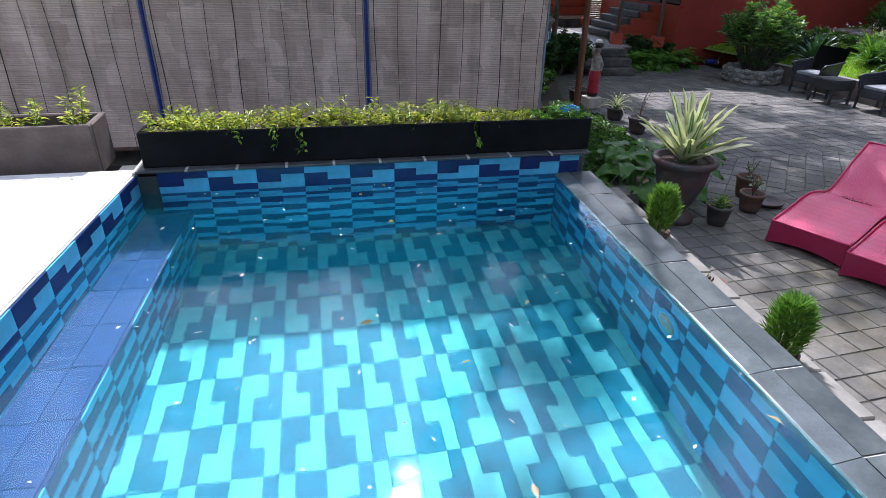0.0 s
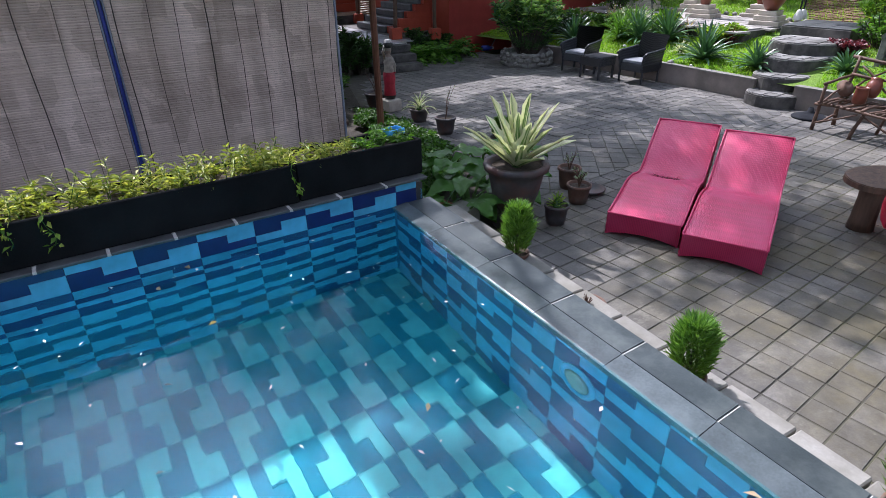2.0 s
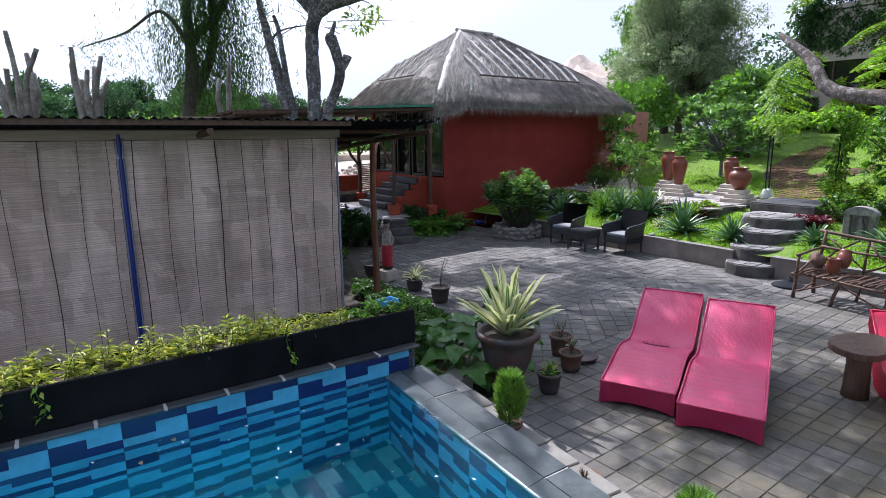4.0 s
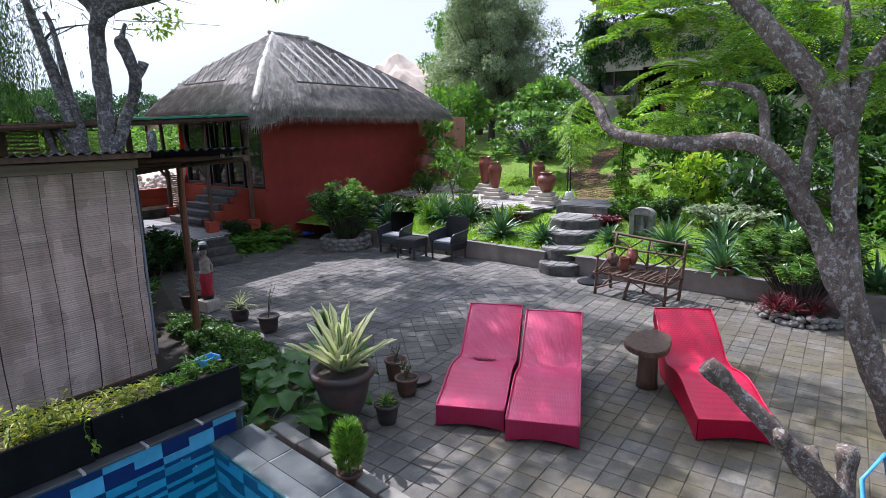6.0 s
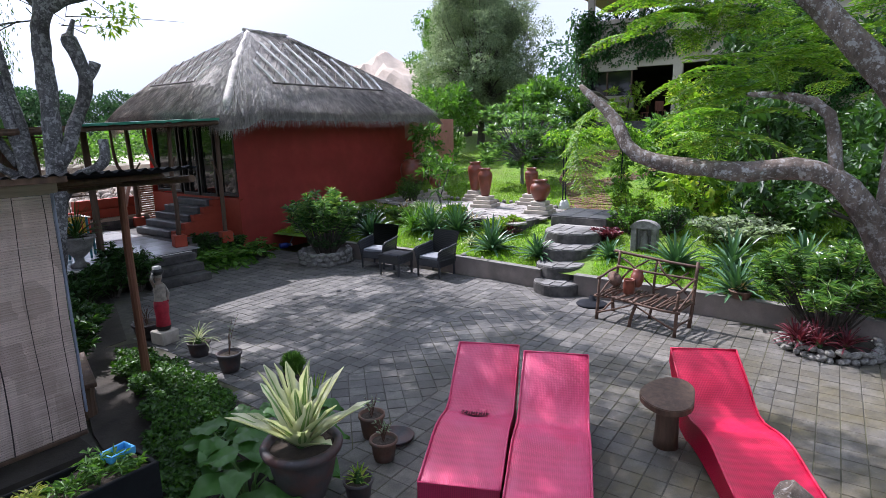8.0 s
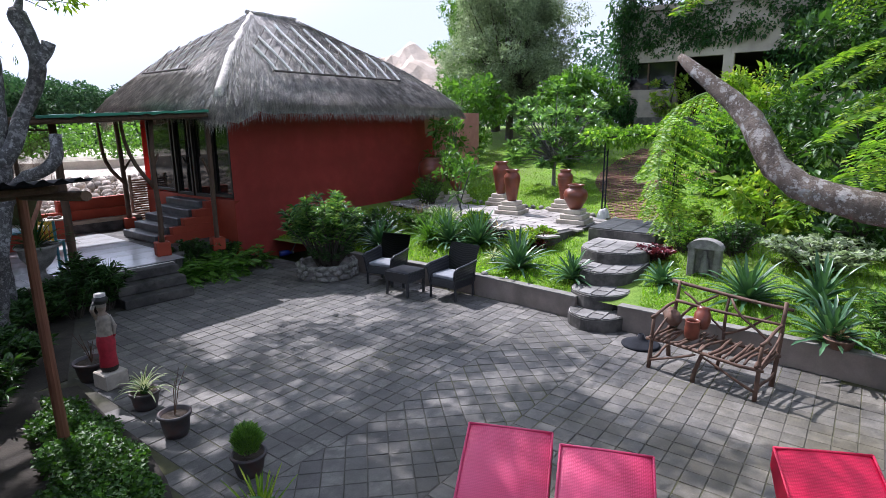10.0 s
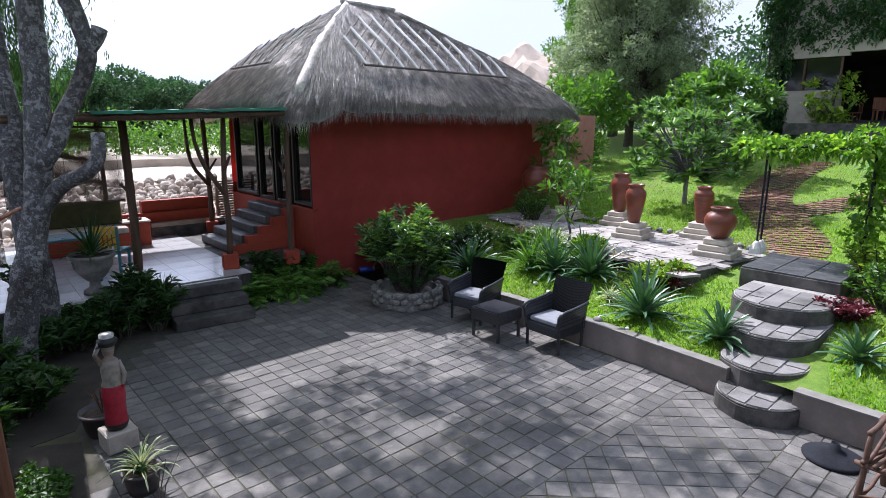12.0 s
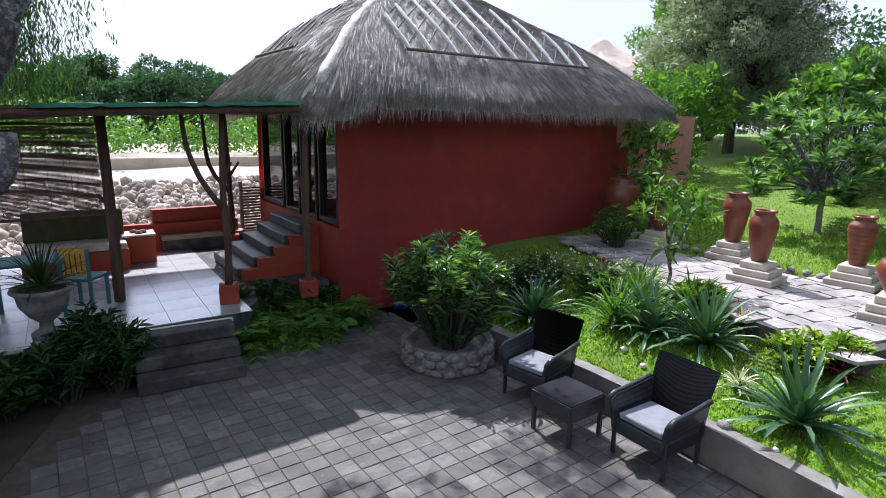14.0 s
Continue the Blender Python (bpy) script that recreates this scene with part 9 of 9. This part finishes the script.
# frangipani on the upper lawn
fr = thing("frangipani", "young frangipani tree with long glossy leaves", "tree", lawn_pose(14.6, 12.6))
tips = []
g = np.random.default_rng(330)
part("trunk", limb([(0, 0, -0.1, 0.065), (0.02, 0.02, 0.5, 0.05), (0.05, 0, 1.1, 0.05)], None, 10), M["bark_pale"], fr)
for i in range(84):
    a, q = g.uniform(0, 6.28), math.sqrt(g.random()) * 1.35
    tip = (math.cos(a) * q, math.sin(a) * q, 0.6 + 2.3 * g.random() * (1 - 0.35 * (q / 1.35) ** 2))
    tips.append(tip)
    part("branch", limb([(0.03, 0, 0.7, 0.035), (tip[0] * 0.45, tip[1] * 0.45, 0.5 + tip[2] * 0.4, 0.018), (*tip, 0.008)], None, 6, 0.1, 0.25), M["bark_grey"], fr)
bs, ds = [], []
for tp in tips:
    for k in range(46):
        a = g.uniform(0, 6.28)
        bs.append(np.array(tp) - np.array((0, 0, 0.12)) * g.random())
        ds.append((math.cos(a), math.sin(a), g.uniform(0.0, 1.5)))
v, f = leaves(bs, ds, 0.27, 0.062, 0.15, 0.12, 331)
M["leaf_gloss"] = leaf_mat("glossy_leaf", (0.06, 0.14, 0.055), (0.16, 0.29, 0.12), 0.4, 0.22, spec=0.9)
part("foliage", np_mesh("foliage", v, f, M["leaf_gloss"]), None, fr)
# small leafy sapling and shrub by the jars
broad_tree(10.0, 11.35, lawn_z(10.0, 11.35), 1.5, 0.5, "leaf", "young leafy sapling beside the flagged path", 340, 16, 500, 0.13, 0.035, 0.025, "bark_grey", 0.45, "sapling")
broad_tree(11.75, 13.55, PZ0 + 0.7, 0.9, 0.42, "leaf", "leafy shrub growing in a clay pot", 342, 12, 500, 0.11, 0.04, 0.02, "bark_grey", 0.2, "sapling")
broad_tree(12.4, 14.6, lawn_z(12.4, 14.6), 2.1, 0.8, "leaf", "leafy shrub against the pink wall", 344, 20, 420, 0.14, 0.05, 0.03, "bark_grey", 0.2, "shrub")
# the big trees behind
broad_tree(20.3, 20.3, 1.8, 7.6, 3.1, "leaf_grey", "big grey-green tree with a rounded crown", 350, 330, 560, 0.12, 0.045, 0.16, low=0.2, rounded=True, inner=0.25)
broad_tree(17.7, 14.3, lawn_z(17.7, 14.3), 3.0, 1.35, "leaf", "bright green leafy tree on the upper lawn", 352, 46, 320, 0.17, 0.075, 0.08, low=0.1)
broad_tree(16.4, 19.0, 1.6, 3.0, 1.6, "leaf", "leafy green tree behind the hut", 354, 34, 230, 0.18, 0.08, 0.1, low=0.1)
broad_tree(22.0, 23.0, 2.0, 7.6, 3.2, "leaf", "tall green tree behind the garden", 356, 150, 260, 0.19, 0.08, 0.2, low=0.2, rounded=True, inner=0.5)
broad_tree(13.6, 17.0, 1.2, 2.0, 1.2, "leaf", "bushy shrub behind the pink wall", 358, 24, 260, 0.16, 0.07, 0.06, low=0.05)
# mass of shrubs and trees on the right of the garden
for i, (x, y, h, r, mat, label) in enumerate((
        (13.2, 6.2, 1.3, 0.8, "leaf_lime", "lime-green leafy shrub in the upper garden"), (13.0, 4.6, 1.3, 0.9, "leaf_deep", "green leafy shrub behind the lawn"), (12.6, 3.0, 1.6, 1.0, "leaf_deep", "dark green shrub behind the lawn"),
        (12.2, 1.4, 1.9, 1.1, "leaf", "broad green shrub at the garden's edge"), (14.6, 5.0, 2.4, 1.0, "leaf_deep", "dark green young tree in the garden"), (15.2, 2.6, 3.4, 1.6, "leaf_deep", "dark leafy tree behind the shrubs"),
        (14.0, 0.2, 3.2, 1.6, "leaf_deep", "dark broad tree on the garden's side"), (17.2, 6.2, 4.2, 1.7, "leaf_deep", "dark green tree before the far house"), (18.5, 3.2, 5.2, 2.3, "leaf_deep", "tall dark tree beside the far house"),
        (16.5, -0.5, 5.0, 2.2, "leaf_deep", "tall green tree at the garden's end"), (12.6, -1.4, 3.4, 1.6, "leaf", "leafy tree behind the patio's end"), (20.5, 9.6, 2.6, 1.4, "leaf_lime", "yellow-green shrub below the far house"),
        (16.0, 8.4, 1.8, 1.1, "leaf", "green shrub beside the brick path"), (11.6, 0.0, 1.3, 0.9, "leaf_deep", "low dark shrub by the patio"), (19.5, -2.5, 6.5, 2.8, "leaf_deep", "big dark tree at the edge of the grounds"))):
    broad_tree(x, y, lawn_z(x, y) - 0.05, h, r, mat, label, 360 + 2 * i, 44, 240, 0.15 + 0.012 * h, 0.065, 0.07, low=0.06, name="tree" if h > 2.2 else "shrub")
# bluish ground plants and leafy mass under the shrubs
leafy_shrub(lawn_pose(11.6, 4.6), 70, 0.5, 0.9, 40, 0.12, 0.05, "leaf_grey", "low grey-blue leafy plants behind the shrine", 395, "bush", bare=0.1)

# ---- beyond the garden ----
# pink wall behind the hut
pw = tagged(part("wall_pink", strip_wall([(12.3, 15.9), (15.2, 16.7)], 0.2, 0.5, 3.3), M["pink_wall"]), "faded pink-red garden wall behind the hut", "wall", kind="structure")

# the grey house on the rise, hung with creepers
FH = pose(24.18, 17.37, 3.3, 0, 0, -73) @ Matrix.Scale(0.78, 4)       # x along its front, to the right; y behind it
fh = thing("hillside_house", "grey rendered house overgrown with dark creepers", "house", FH)
part("wall", B(1.1, 0.3, 0.95, pose(0.55, 0.15, -0.6 + 0.6)), M["house_grey"], fh)
part("wall", B(3.2, 0.3, 1.5, pose(1.6, 0.15, -0.2)), M["house_grey"], fh)
part("wall", B(3.3, 0.3, 2.6, pose(1.65, 0.15, 2.75)), M["house_grey"], fh)
part("wall", B(0.35, 0.3, 1.5, pose(0.175, 0.15, 1.29)), M["house_grey"], fh)
part("wall", B(0.5, 0.34, 3.2, pose(5.6, 0.15, -0.2)), M["house_grey"], fh, "square pillar")
part("wall", B(12.0, 0.3, 3.0, pose(9.0 + 2.6, 0.15, 2.95)), M["house_grey"], fh)
part("wall", B(11.0, 0.3, 1.1, pose(11.6, 0.15, -0.2)), M["house_grey"], fh)
part("wall", B(0.3, 9.0, 6.4, pose(0.15, 4.8, -1.0)), M["house_grey"], fh)
# rear wall, floor and ceiling are coloured near-black as indoor shade
part("wall", B(18.0, 0.3, 6.4, pose(9, 9.0, -1.0)), M["inside_shade"], fh)
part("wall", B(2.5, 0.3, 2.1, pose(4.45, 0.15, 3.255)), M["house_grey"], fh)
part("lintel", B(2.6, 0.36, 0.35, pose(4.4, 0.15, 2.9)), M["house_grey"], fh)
part("floor", B(18.0, 9.0, 0.3, pose(9, 4.6, -0.35)), M["inside_shade"], fh)
part("ceiling", B(18.0, 8.6, 0.2, pose(9, 4.7, 2.95)), M["inside_shade"], fh)
win = part("window", B(2.5, 0.04, 1.4, pose(1.75, 0.2, 1.32)), M["glass_dark"], fh)
for x in (0.4, 1.6, 3.05):
    part("frame", B(0.08, 0.1, 1.4, pose(x, 0.1, 1.32)), M["wood_dark"], win)
part("terrace", B(6.0, 1.6, 0.5, pose(4.5, -0.9, -0.7)), M["step_riser"], fh)
for k in range(3):
    part("step", B(2.2, 0.35, 0.18, pose(4.4, -1.8 - 0.3 * k, -0.55 - 0.18 * k)), M["slate"], fh)
# upper floor pavilion
part("upper_floor", B(18.0, 9.0, 0.25, pose(9, 4.4, 5.4)), M["house_grey"], fh)
for x in (0.4, 3.4, 6.4, 9.4, 12.4):
    part("column", B(0.35, 0.35, 2.2, pose(x, 0.4, 5.66)), M["house_grey"], fh)
part("eave", prism([(-1.4, -1.2), (18.5, -1.2), (18.5, 9.6), (-1.4, 9.6)], 7.85, 8.05), M["wood_dark"], fh)
bm = bmesh.new()
vs = [bm.verts.new(p) for p in ((-1.6, -1.4, 8.06), (18.7, -1.4, 8.06), (18.7, 9.8, 8.06), (-1.6, 9.8, 8.06), (4.5, 4.2, 11.0), (12.5, 4.2, 11.0))]
for q in ((0, 1, 5, 4), (1, 2, 5), (2, 3, 4, 5), (3, 0, 4)):
    bm.faces.new([vs[i] for i in q])
part("roof", bm, M["thatch"], fh)
ch = thing("wooden_chair", "brown wooden chair on the far terrace", "chair", FH @ pose(4.6, 0.9, -0.05, 0, 0, 30), "terrace chairs")
part("seat", B(0.5, 0.5, 0.06, pose(0, 0, 0.42)), M["wood_red"], ch)
part("back", B(0.5, 0.05, 0.5, pose(0, 0.24, 0.5)), M["wood_red"], ch)
for x in (-0.2, 0.2):
    for y in (-0.2, 0.2):
        part("leg", B(0.06, 0.06, 0.42, pose(x, y, 0)), M["wood_red"], ch)
copy_thing(ch, FH @ pose(3.6, 1.3, -0.05, 0, 0, -60))
g = np.random.default_rng(400)
cl = [(0.2 + g.uniform(-0.7, 0.6), -0.05 + g.normal() * 0.15, g.uniform(-0.4, 6.0), 0.5, 0.3, 0.5) for k in range(46)]
cl += [(g.uniform(0, 3.6), -0.05, g.uniform(3.4, 6.1), 0.5, 0.25, 0.45) for k in range(34)]
cl += [(g.uniform(3.2, 8.5), -0.05, g.uniform(3.6, 6.1), 0.5, 0.25, 0.45) for k in range(44)]
cl += [(g.uniform(7.5, 16), -0.2, g.uniform(-0.2, 6.0), 0.6, 0.4, 0.6) for k in range(60)]
M["leaf_creeper"] = leaf_mat("creeper_leaf", (0.02, 0.07, 0.022), (0.06, 0.16, 0.05), 0.3)
cre = thing("creeper", "dark green creeper covering the grey house", "creeper", FH)
for k, patch in enumerate((cl[:23], cl[23:46], cl[46:63], cl[63:80], cl[80:102], cl[102:124], cl[124:])):
    part("foliage", crown("foliage", patch, 560, 0.16, 0.11, M["leaf_creeper"], 401 + k, 0.5), None, cre)
for k in range(7):
    x = -0.3 + 0.16 * k
    part("stem", limb([(x, -0.1, -0.6, 0.04), (x + 0.15 * math.sin(k), -0.12, 1.5, 0.03), (x + 0.3 * math.sin(2 * k), -0.1, 3.6, 0.02), (x + 0.4 * math.sin(3 * k), -0.1, 5.4, 0.01)], None, 6, 0.2, 0.3), M["bark_dark"], cre)
broad_tree(24.6, 15.0, 2.6, 2.3, 0.85, "leaf_lime", "pale yellow-green shrub before the grey house", 404, 24, 260, 0.16, 0.07, 0.05, low=0.25, name="shrub")

# rubble bank and track beyond the porch
def bank_z(x, y):
    t = y - 18.6 + 0.15 * x
    return 0.1 + 0.16 * min(max(t, 0), 9) + 0.1 * noise.noise((x * 0.4, y * 0.4, 5))


V, Fc = [], []
for j in range(40):
    for i in range(50):
        x, y = -16 + i * 0.75, 18.3 + j * 0.9
        V.append((x, y, bank_z(x, y) - 0.25))
for j in range(39):
    for i in range(49):
        a = j * 50 + i
        Fc.append((a, a + 1, a + 51, a + 50))
tagged(part("bank", mesh_of("bank", V, Fc, M["rubble"], True)), "pale earth bank beyond the porch", "bank", kind="structure")
M["rubble_rock"] = surface("rubble_rock", (0.2, 0.165, 0.13), (0.5, 0.43, 0.36), 5, 40, 0.92, 0.6, 0.02, island=0.4)
rub = thing("rubble", "heap of pale rounded rocks on the bank", "rocks", None, "", "stuff")
rr = random.Random(9)
rv, rf = [], []
ico = bmesh.new()
bmesh.ops.create_icosphere(ico, subdivisions=1, radius=1.0)
iv = [q.co.copy() for q in ico.verts]
ifc = [[q.index for q in fc.verts] for fc in ico.faces]
ico.free()
for k in range(3200):
    x, y = rr.uniform(-9, 6.4), 18.6 + 6.5 * rr.random() ** 1.2
    s = 0.06 + 0.15 * rr.random() ** 2.2
    z = bank_z(x, y) - 0.2 + s * 0.5
    b = len(rv)
    off = Vector((k * 1.7, k * 0.3, 0))
    rot = Euler((rr.random() * 6, rr.random() * 6, rr.random() * 6)).to_matrix()
    rv += [Vector((x, y, z)) + rot @ Vector((q.x * s * 1.2, q.y * s, q.z * s * 0.8)) * (1 + 0.25 * noise.noise(q * 1.5 + off)) for q in iv]
    rf += [[b + q for q in fc] for fc in ifc]
rub_ob = part("rocks", mesh_of("rocks", rv, rf, M["rubble_rock"], True), None, rub)
tagged(part("track", prism([(-14, 25.6), (14, 30), (14, 34), (-14, 29.5)], 1.0, 1.62), M["rubble"]), "pale sandy track along the bank", "track", kind="structure")


# belts of bushes and woods, ever farther
def woods(name, pts, r, per, L, label, seed, mat="leaf_far"):
    g = np.random.default_rng(seed)
    cl = []
    for x, y, z, h, n in pts:
        for k in range(n):
            cl.append((x + g.normal() * r * 0.9, y + g.normal() * r * 0.7, z + h * g.random() ** 0.7, r * g.uniform(0.4, 0.8), r * g.uniform(0.4, 0.8), r * g.uniform(0.3, 0.6)))
    tagged(part(name, crown(name, cl, per, L, L * 0.55, M[mat], seed + 1)), label, "woods", kind="stuff")


woods("thicket", [(x, 31 + 0.25 * x + 2 * math.sin(x), 1.5, 1.5, 5) for x in range(-14, 15)], 1.3, 200, 0.2, "bright green thicket beyond the sandy track", 410, "leaf")
woods("far_woods", [(-46 + 2.5 * k, 62 - 0.1 * k + 4 * math.sin(k * 1.7), 0.3, 6.2 + 0.9 * math.sin(k * 0.5), 9) for k in range(40)], 2.4, 620, 0.3, "distant belt of dark green woods", 412)
woods("near_thicket", [(-14 + 2.2 * k, 22 + 2 * math.sin(k * 2.0), 0.3, 1.6, 4) for k in range(5)], 1.1, 260, 0.16, "green scrub behind the shelter", 414, "leaf")
woods("hill_woods", [(44 + 4 * k, 40 - 4.5 * k + 3 * math.sin(k), 2, 8, 10) for k in range(10)], 3.4, 90, 0.45, "woods on the hillside behind the house", 416)
woods("side_woods", [(20 + 2.5 * math.sin(k * 2.2), -8 - 3.5 * k, 0.5, 8, 9) for k in range(6)], 2.8, 90, 0.4, "woods at the side of the grounds", 418)
woods("rear_woods", [(-22 + 5 * k, -26 + 3 * math.sin(k * 1.3), 0, 7, 8) for k in range(10)], 3.4, 34, 0.7, "woods behind the pool", 420)
# sandy hill
bm = bmesh.new()
bmesh.ops.create_grid(bm, x_segments=40, y_segments=30, size=0.5)
for q in bm.verts:
    r2 = min(1.0, math.hypot(q.co.x * 2, q.co.y * 2))
    h = (1 - r2) ** 0.7
    q.co = Vector((q.co.x * 42, q.co.y * 36, 14.0 * h + 2.2 * h ** 0.3 * noise.noise((q.co.x * 12, q.co.y * 12, 1)) - 0.3))
M["sand"] = surface("pale_sandy_rock", (0.42, 0.33, 0.25), (0.68, 0.57, 0.47), 0.3, 3, 0.95, 0.7, 0.4)
tagged(part("sandy_hill", bm, M["sand"], m=pose(49, 68, 0, 0, 0, 20)), "bare pale sandy hill in the distance", "hill", kind="structure")

# ---- patio stones ----
PAV = 15.0
ca, sa = math.cos(radians(PAV)), math.sin(radians(PAV))
PATIO = [(2.05, 3.9), (2.08, 3.0), (2.32, 0.6), (2.6, -1.5), (3.0, -4.5), (10.1, -4.5), (10.0, -1.2), (9.72, 1.0), (9.4, 3.0), (9.2, 4.1), (8.74, 6.1), (8.58, 6.9), (8.37, 8.2), (8.22, 9.0), (7.94, 10.2), (7.47, 11.6), (7.1, 13.0), (6.3, 14.1), (5.6, 13.6), (4.3, 12.65), (4.2, 12.0), (3.1, 11.9), (2.75, 11.0), (2.35, 9.3), (2.5, 8.0), (2.68, 7.2), (2.72, 6.4), (2.6, 4.9)]


BAND0, BAND1 = 3.6, 4.8       # the stones between lie turned by 45 degrees


def paver_spots():
    """Whole stones: place and turn."""
    out = []
    s = 0.2
    for turned in (False, True):
        k = radians(45) if turned else 0.0
        c, n = math.cos(k), math.sin(k)
        for i in range(-60, 80):
            for j in range(-60, 80):
                a, b = (i + 0.5) * s, (j + 0.5) * s
                u, v = a * c - b * n, a * n + b * c
                if (BAND0 + 0.139 < v < BAND1 - 0.139) if turned else not BAND0 < v < BAND1:
                    x, y = u * ca - v * sa, u * sa + v * ca
                    if 1.5 < x < 10.5 and -4.6 < y < 14.3 and in_poly(x, y, PATIO):
                        out.append((x, y, PAV + math.degrees(k)))
    return out


def clip_v(poly, edge, keep_below):
    """The part of a polygon on one side of a line of equal v."""
    out = []
    for i in range(len(poly)):
        p, q = poly[i - 1], poly[i]
        ip, iq = (p[1] < edge) == keep_below, (q[1] < edge) == keep_below
        if ip != iq:
            t = (edge - p[1]) / (q[1] - p[1])
            out.append((p[0] + (q[0] - p[0]) * t, edge))
        if iq:
            out.append(q)
    return out


def cut_stones():
    """The stones cut along both sides of the turned band."""
    out = []
    c, h = math.cos(radians(45)), 0.1414
    for i in range(-60, 80):
        for j in range(-60, 80):
            a, b = (i + 0.5) * 0.2, (j + 0.5) * 0.2
            u, v = (a - b) * c, (a + b) * c
            for edge, below in ((BAND0, False), (BAND1, True)):
                if abs(v - edge) < 0.139:
                    q = clip_v([(u - h, v), (u, v - h), (u + h, v), (u, v + h)], edge, below)
                    if len(q) > 2 and max(p[1] for p in q) - min(p[1] for p in q) > 0.03:
                        mu, mv = sum(p[0] for p in q) / len(q), sum(p[1] for p in q) / len(q)
                        x, y = mu * ca - mv * sa, mu * sa + mv * ca
                        if in_poly(x, y, PATIO):
                            out.append([(pu * ca - pv * sa, pu * sa + pv * ca) for pu, pv in q])
    return out


def paver_mesh(sx, sy, mat, k):
    bm = bmesh.new()
    pr_ = random.Random(k)
    g_, e = 0.0035, 0.0045
    lo = [(-sx / 2 + g_, -sy / 2 + g_), (sx / 2 - g_, -sy / 2 + g_), (sx / 2 - g_, sy / 2 - g_), (-sx / 2 + g_, sy / 2 - g_)]
    lo = [(x + pr_.uniform(-0.002, 0.002), y + pr_.uniform(-0.002, 0.002)) for x, y in lo]
    a = [bm.verts.new((x, y, -0.05)) for x, y in lo]
    b = [bm.verts.new((x, y, -0.006)) for x, y in lo]
    c = [bm.verts.new((x * (1 - 2 * e / sx), y * (1 - 2 * e / sy), pr_.uniform(-0.001, 0.001))) for x, y in lo]
    for p, q in ((a, b), (b, c)):
        for i in range(4):
            bm.faces.new((p[i], p[(i + 1) % 4], q[(i + 1) % 4], q[i]))
    bm.faces.new(c)
    return finish("paver", bm, mat)


patio = tagged(new("patio"), "grey concrete stone patio, mossy and uneven", "patio", kind="structure")
single = [paver_mesh(0.2, 0.2, M["paver_part"], k) for k in range(6)]
vv, ff = [], []
pr2 = random.Random(77)
for sp in paver_spots():
    x, y, r = sp[:3]
    sx = sy = 0.2
    z = pr2.uniform(-0.004, 0.002)
    m = pose(x, y, z, pr2.uniform(-0.6, 0.6), pr2.uniform(-0.6, 0.6), r)
    if math.hypot(x - 3.9, y - 4.9) < 1.85:
        part("paver", single[pr2.randrange(6)], None, patio, m=m)
        continue
    b = len(vv)
    g_, e = 0.0035, 0.0045
    for back, zz in ((g_, -0.04), (g_, -0.006), (g_ + e, 0.0)):
        hx, hy = sx / 2 - back, sy / 2 - back
        vv += [m @ Vector((hx * p, hy * q, zz)) for p, q in ((-1, -1), (1, -1), (1, 1), (-1, 1))]
    for lay in (0, 4):
        ff += [(b + lay + i, b + lay + (i + 1) % 4, b + lay + 4 + (i + 1) % 4, b + lay + 4 + i) for i in range(4)]
    ff.append((b + 8, b + 9, b + 10, b + 11))
for q in cut_stones():
    b, n = len(vv), len(q)
    z = pr2.uniform(-0.004, 0.002)
    for d, zz in ((0.004, -0.04), (0.004, z - 0.006), (0.009, z)):
        vv += [(p.x, p.y, zz) for p in inset(q, d)]
    for lay in (0, n):
        ff += [(b + lay + i, b + lay + (i + 1) % n, b + lay + n + (i + 1) % n, b + lay + n + i) for i in range(n)]
    ff.append(tuple(range(b + 2 * n, b + 3 * n)))
tagged(part("patio_stones", mesh_of("patio_stones", vv, ff, M["paver"]), None, patio), kind="stuff")
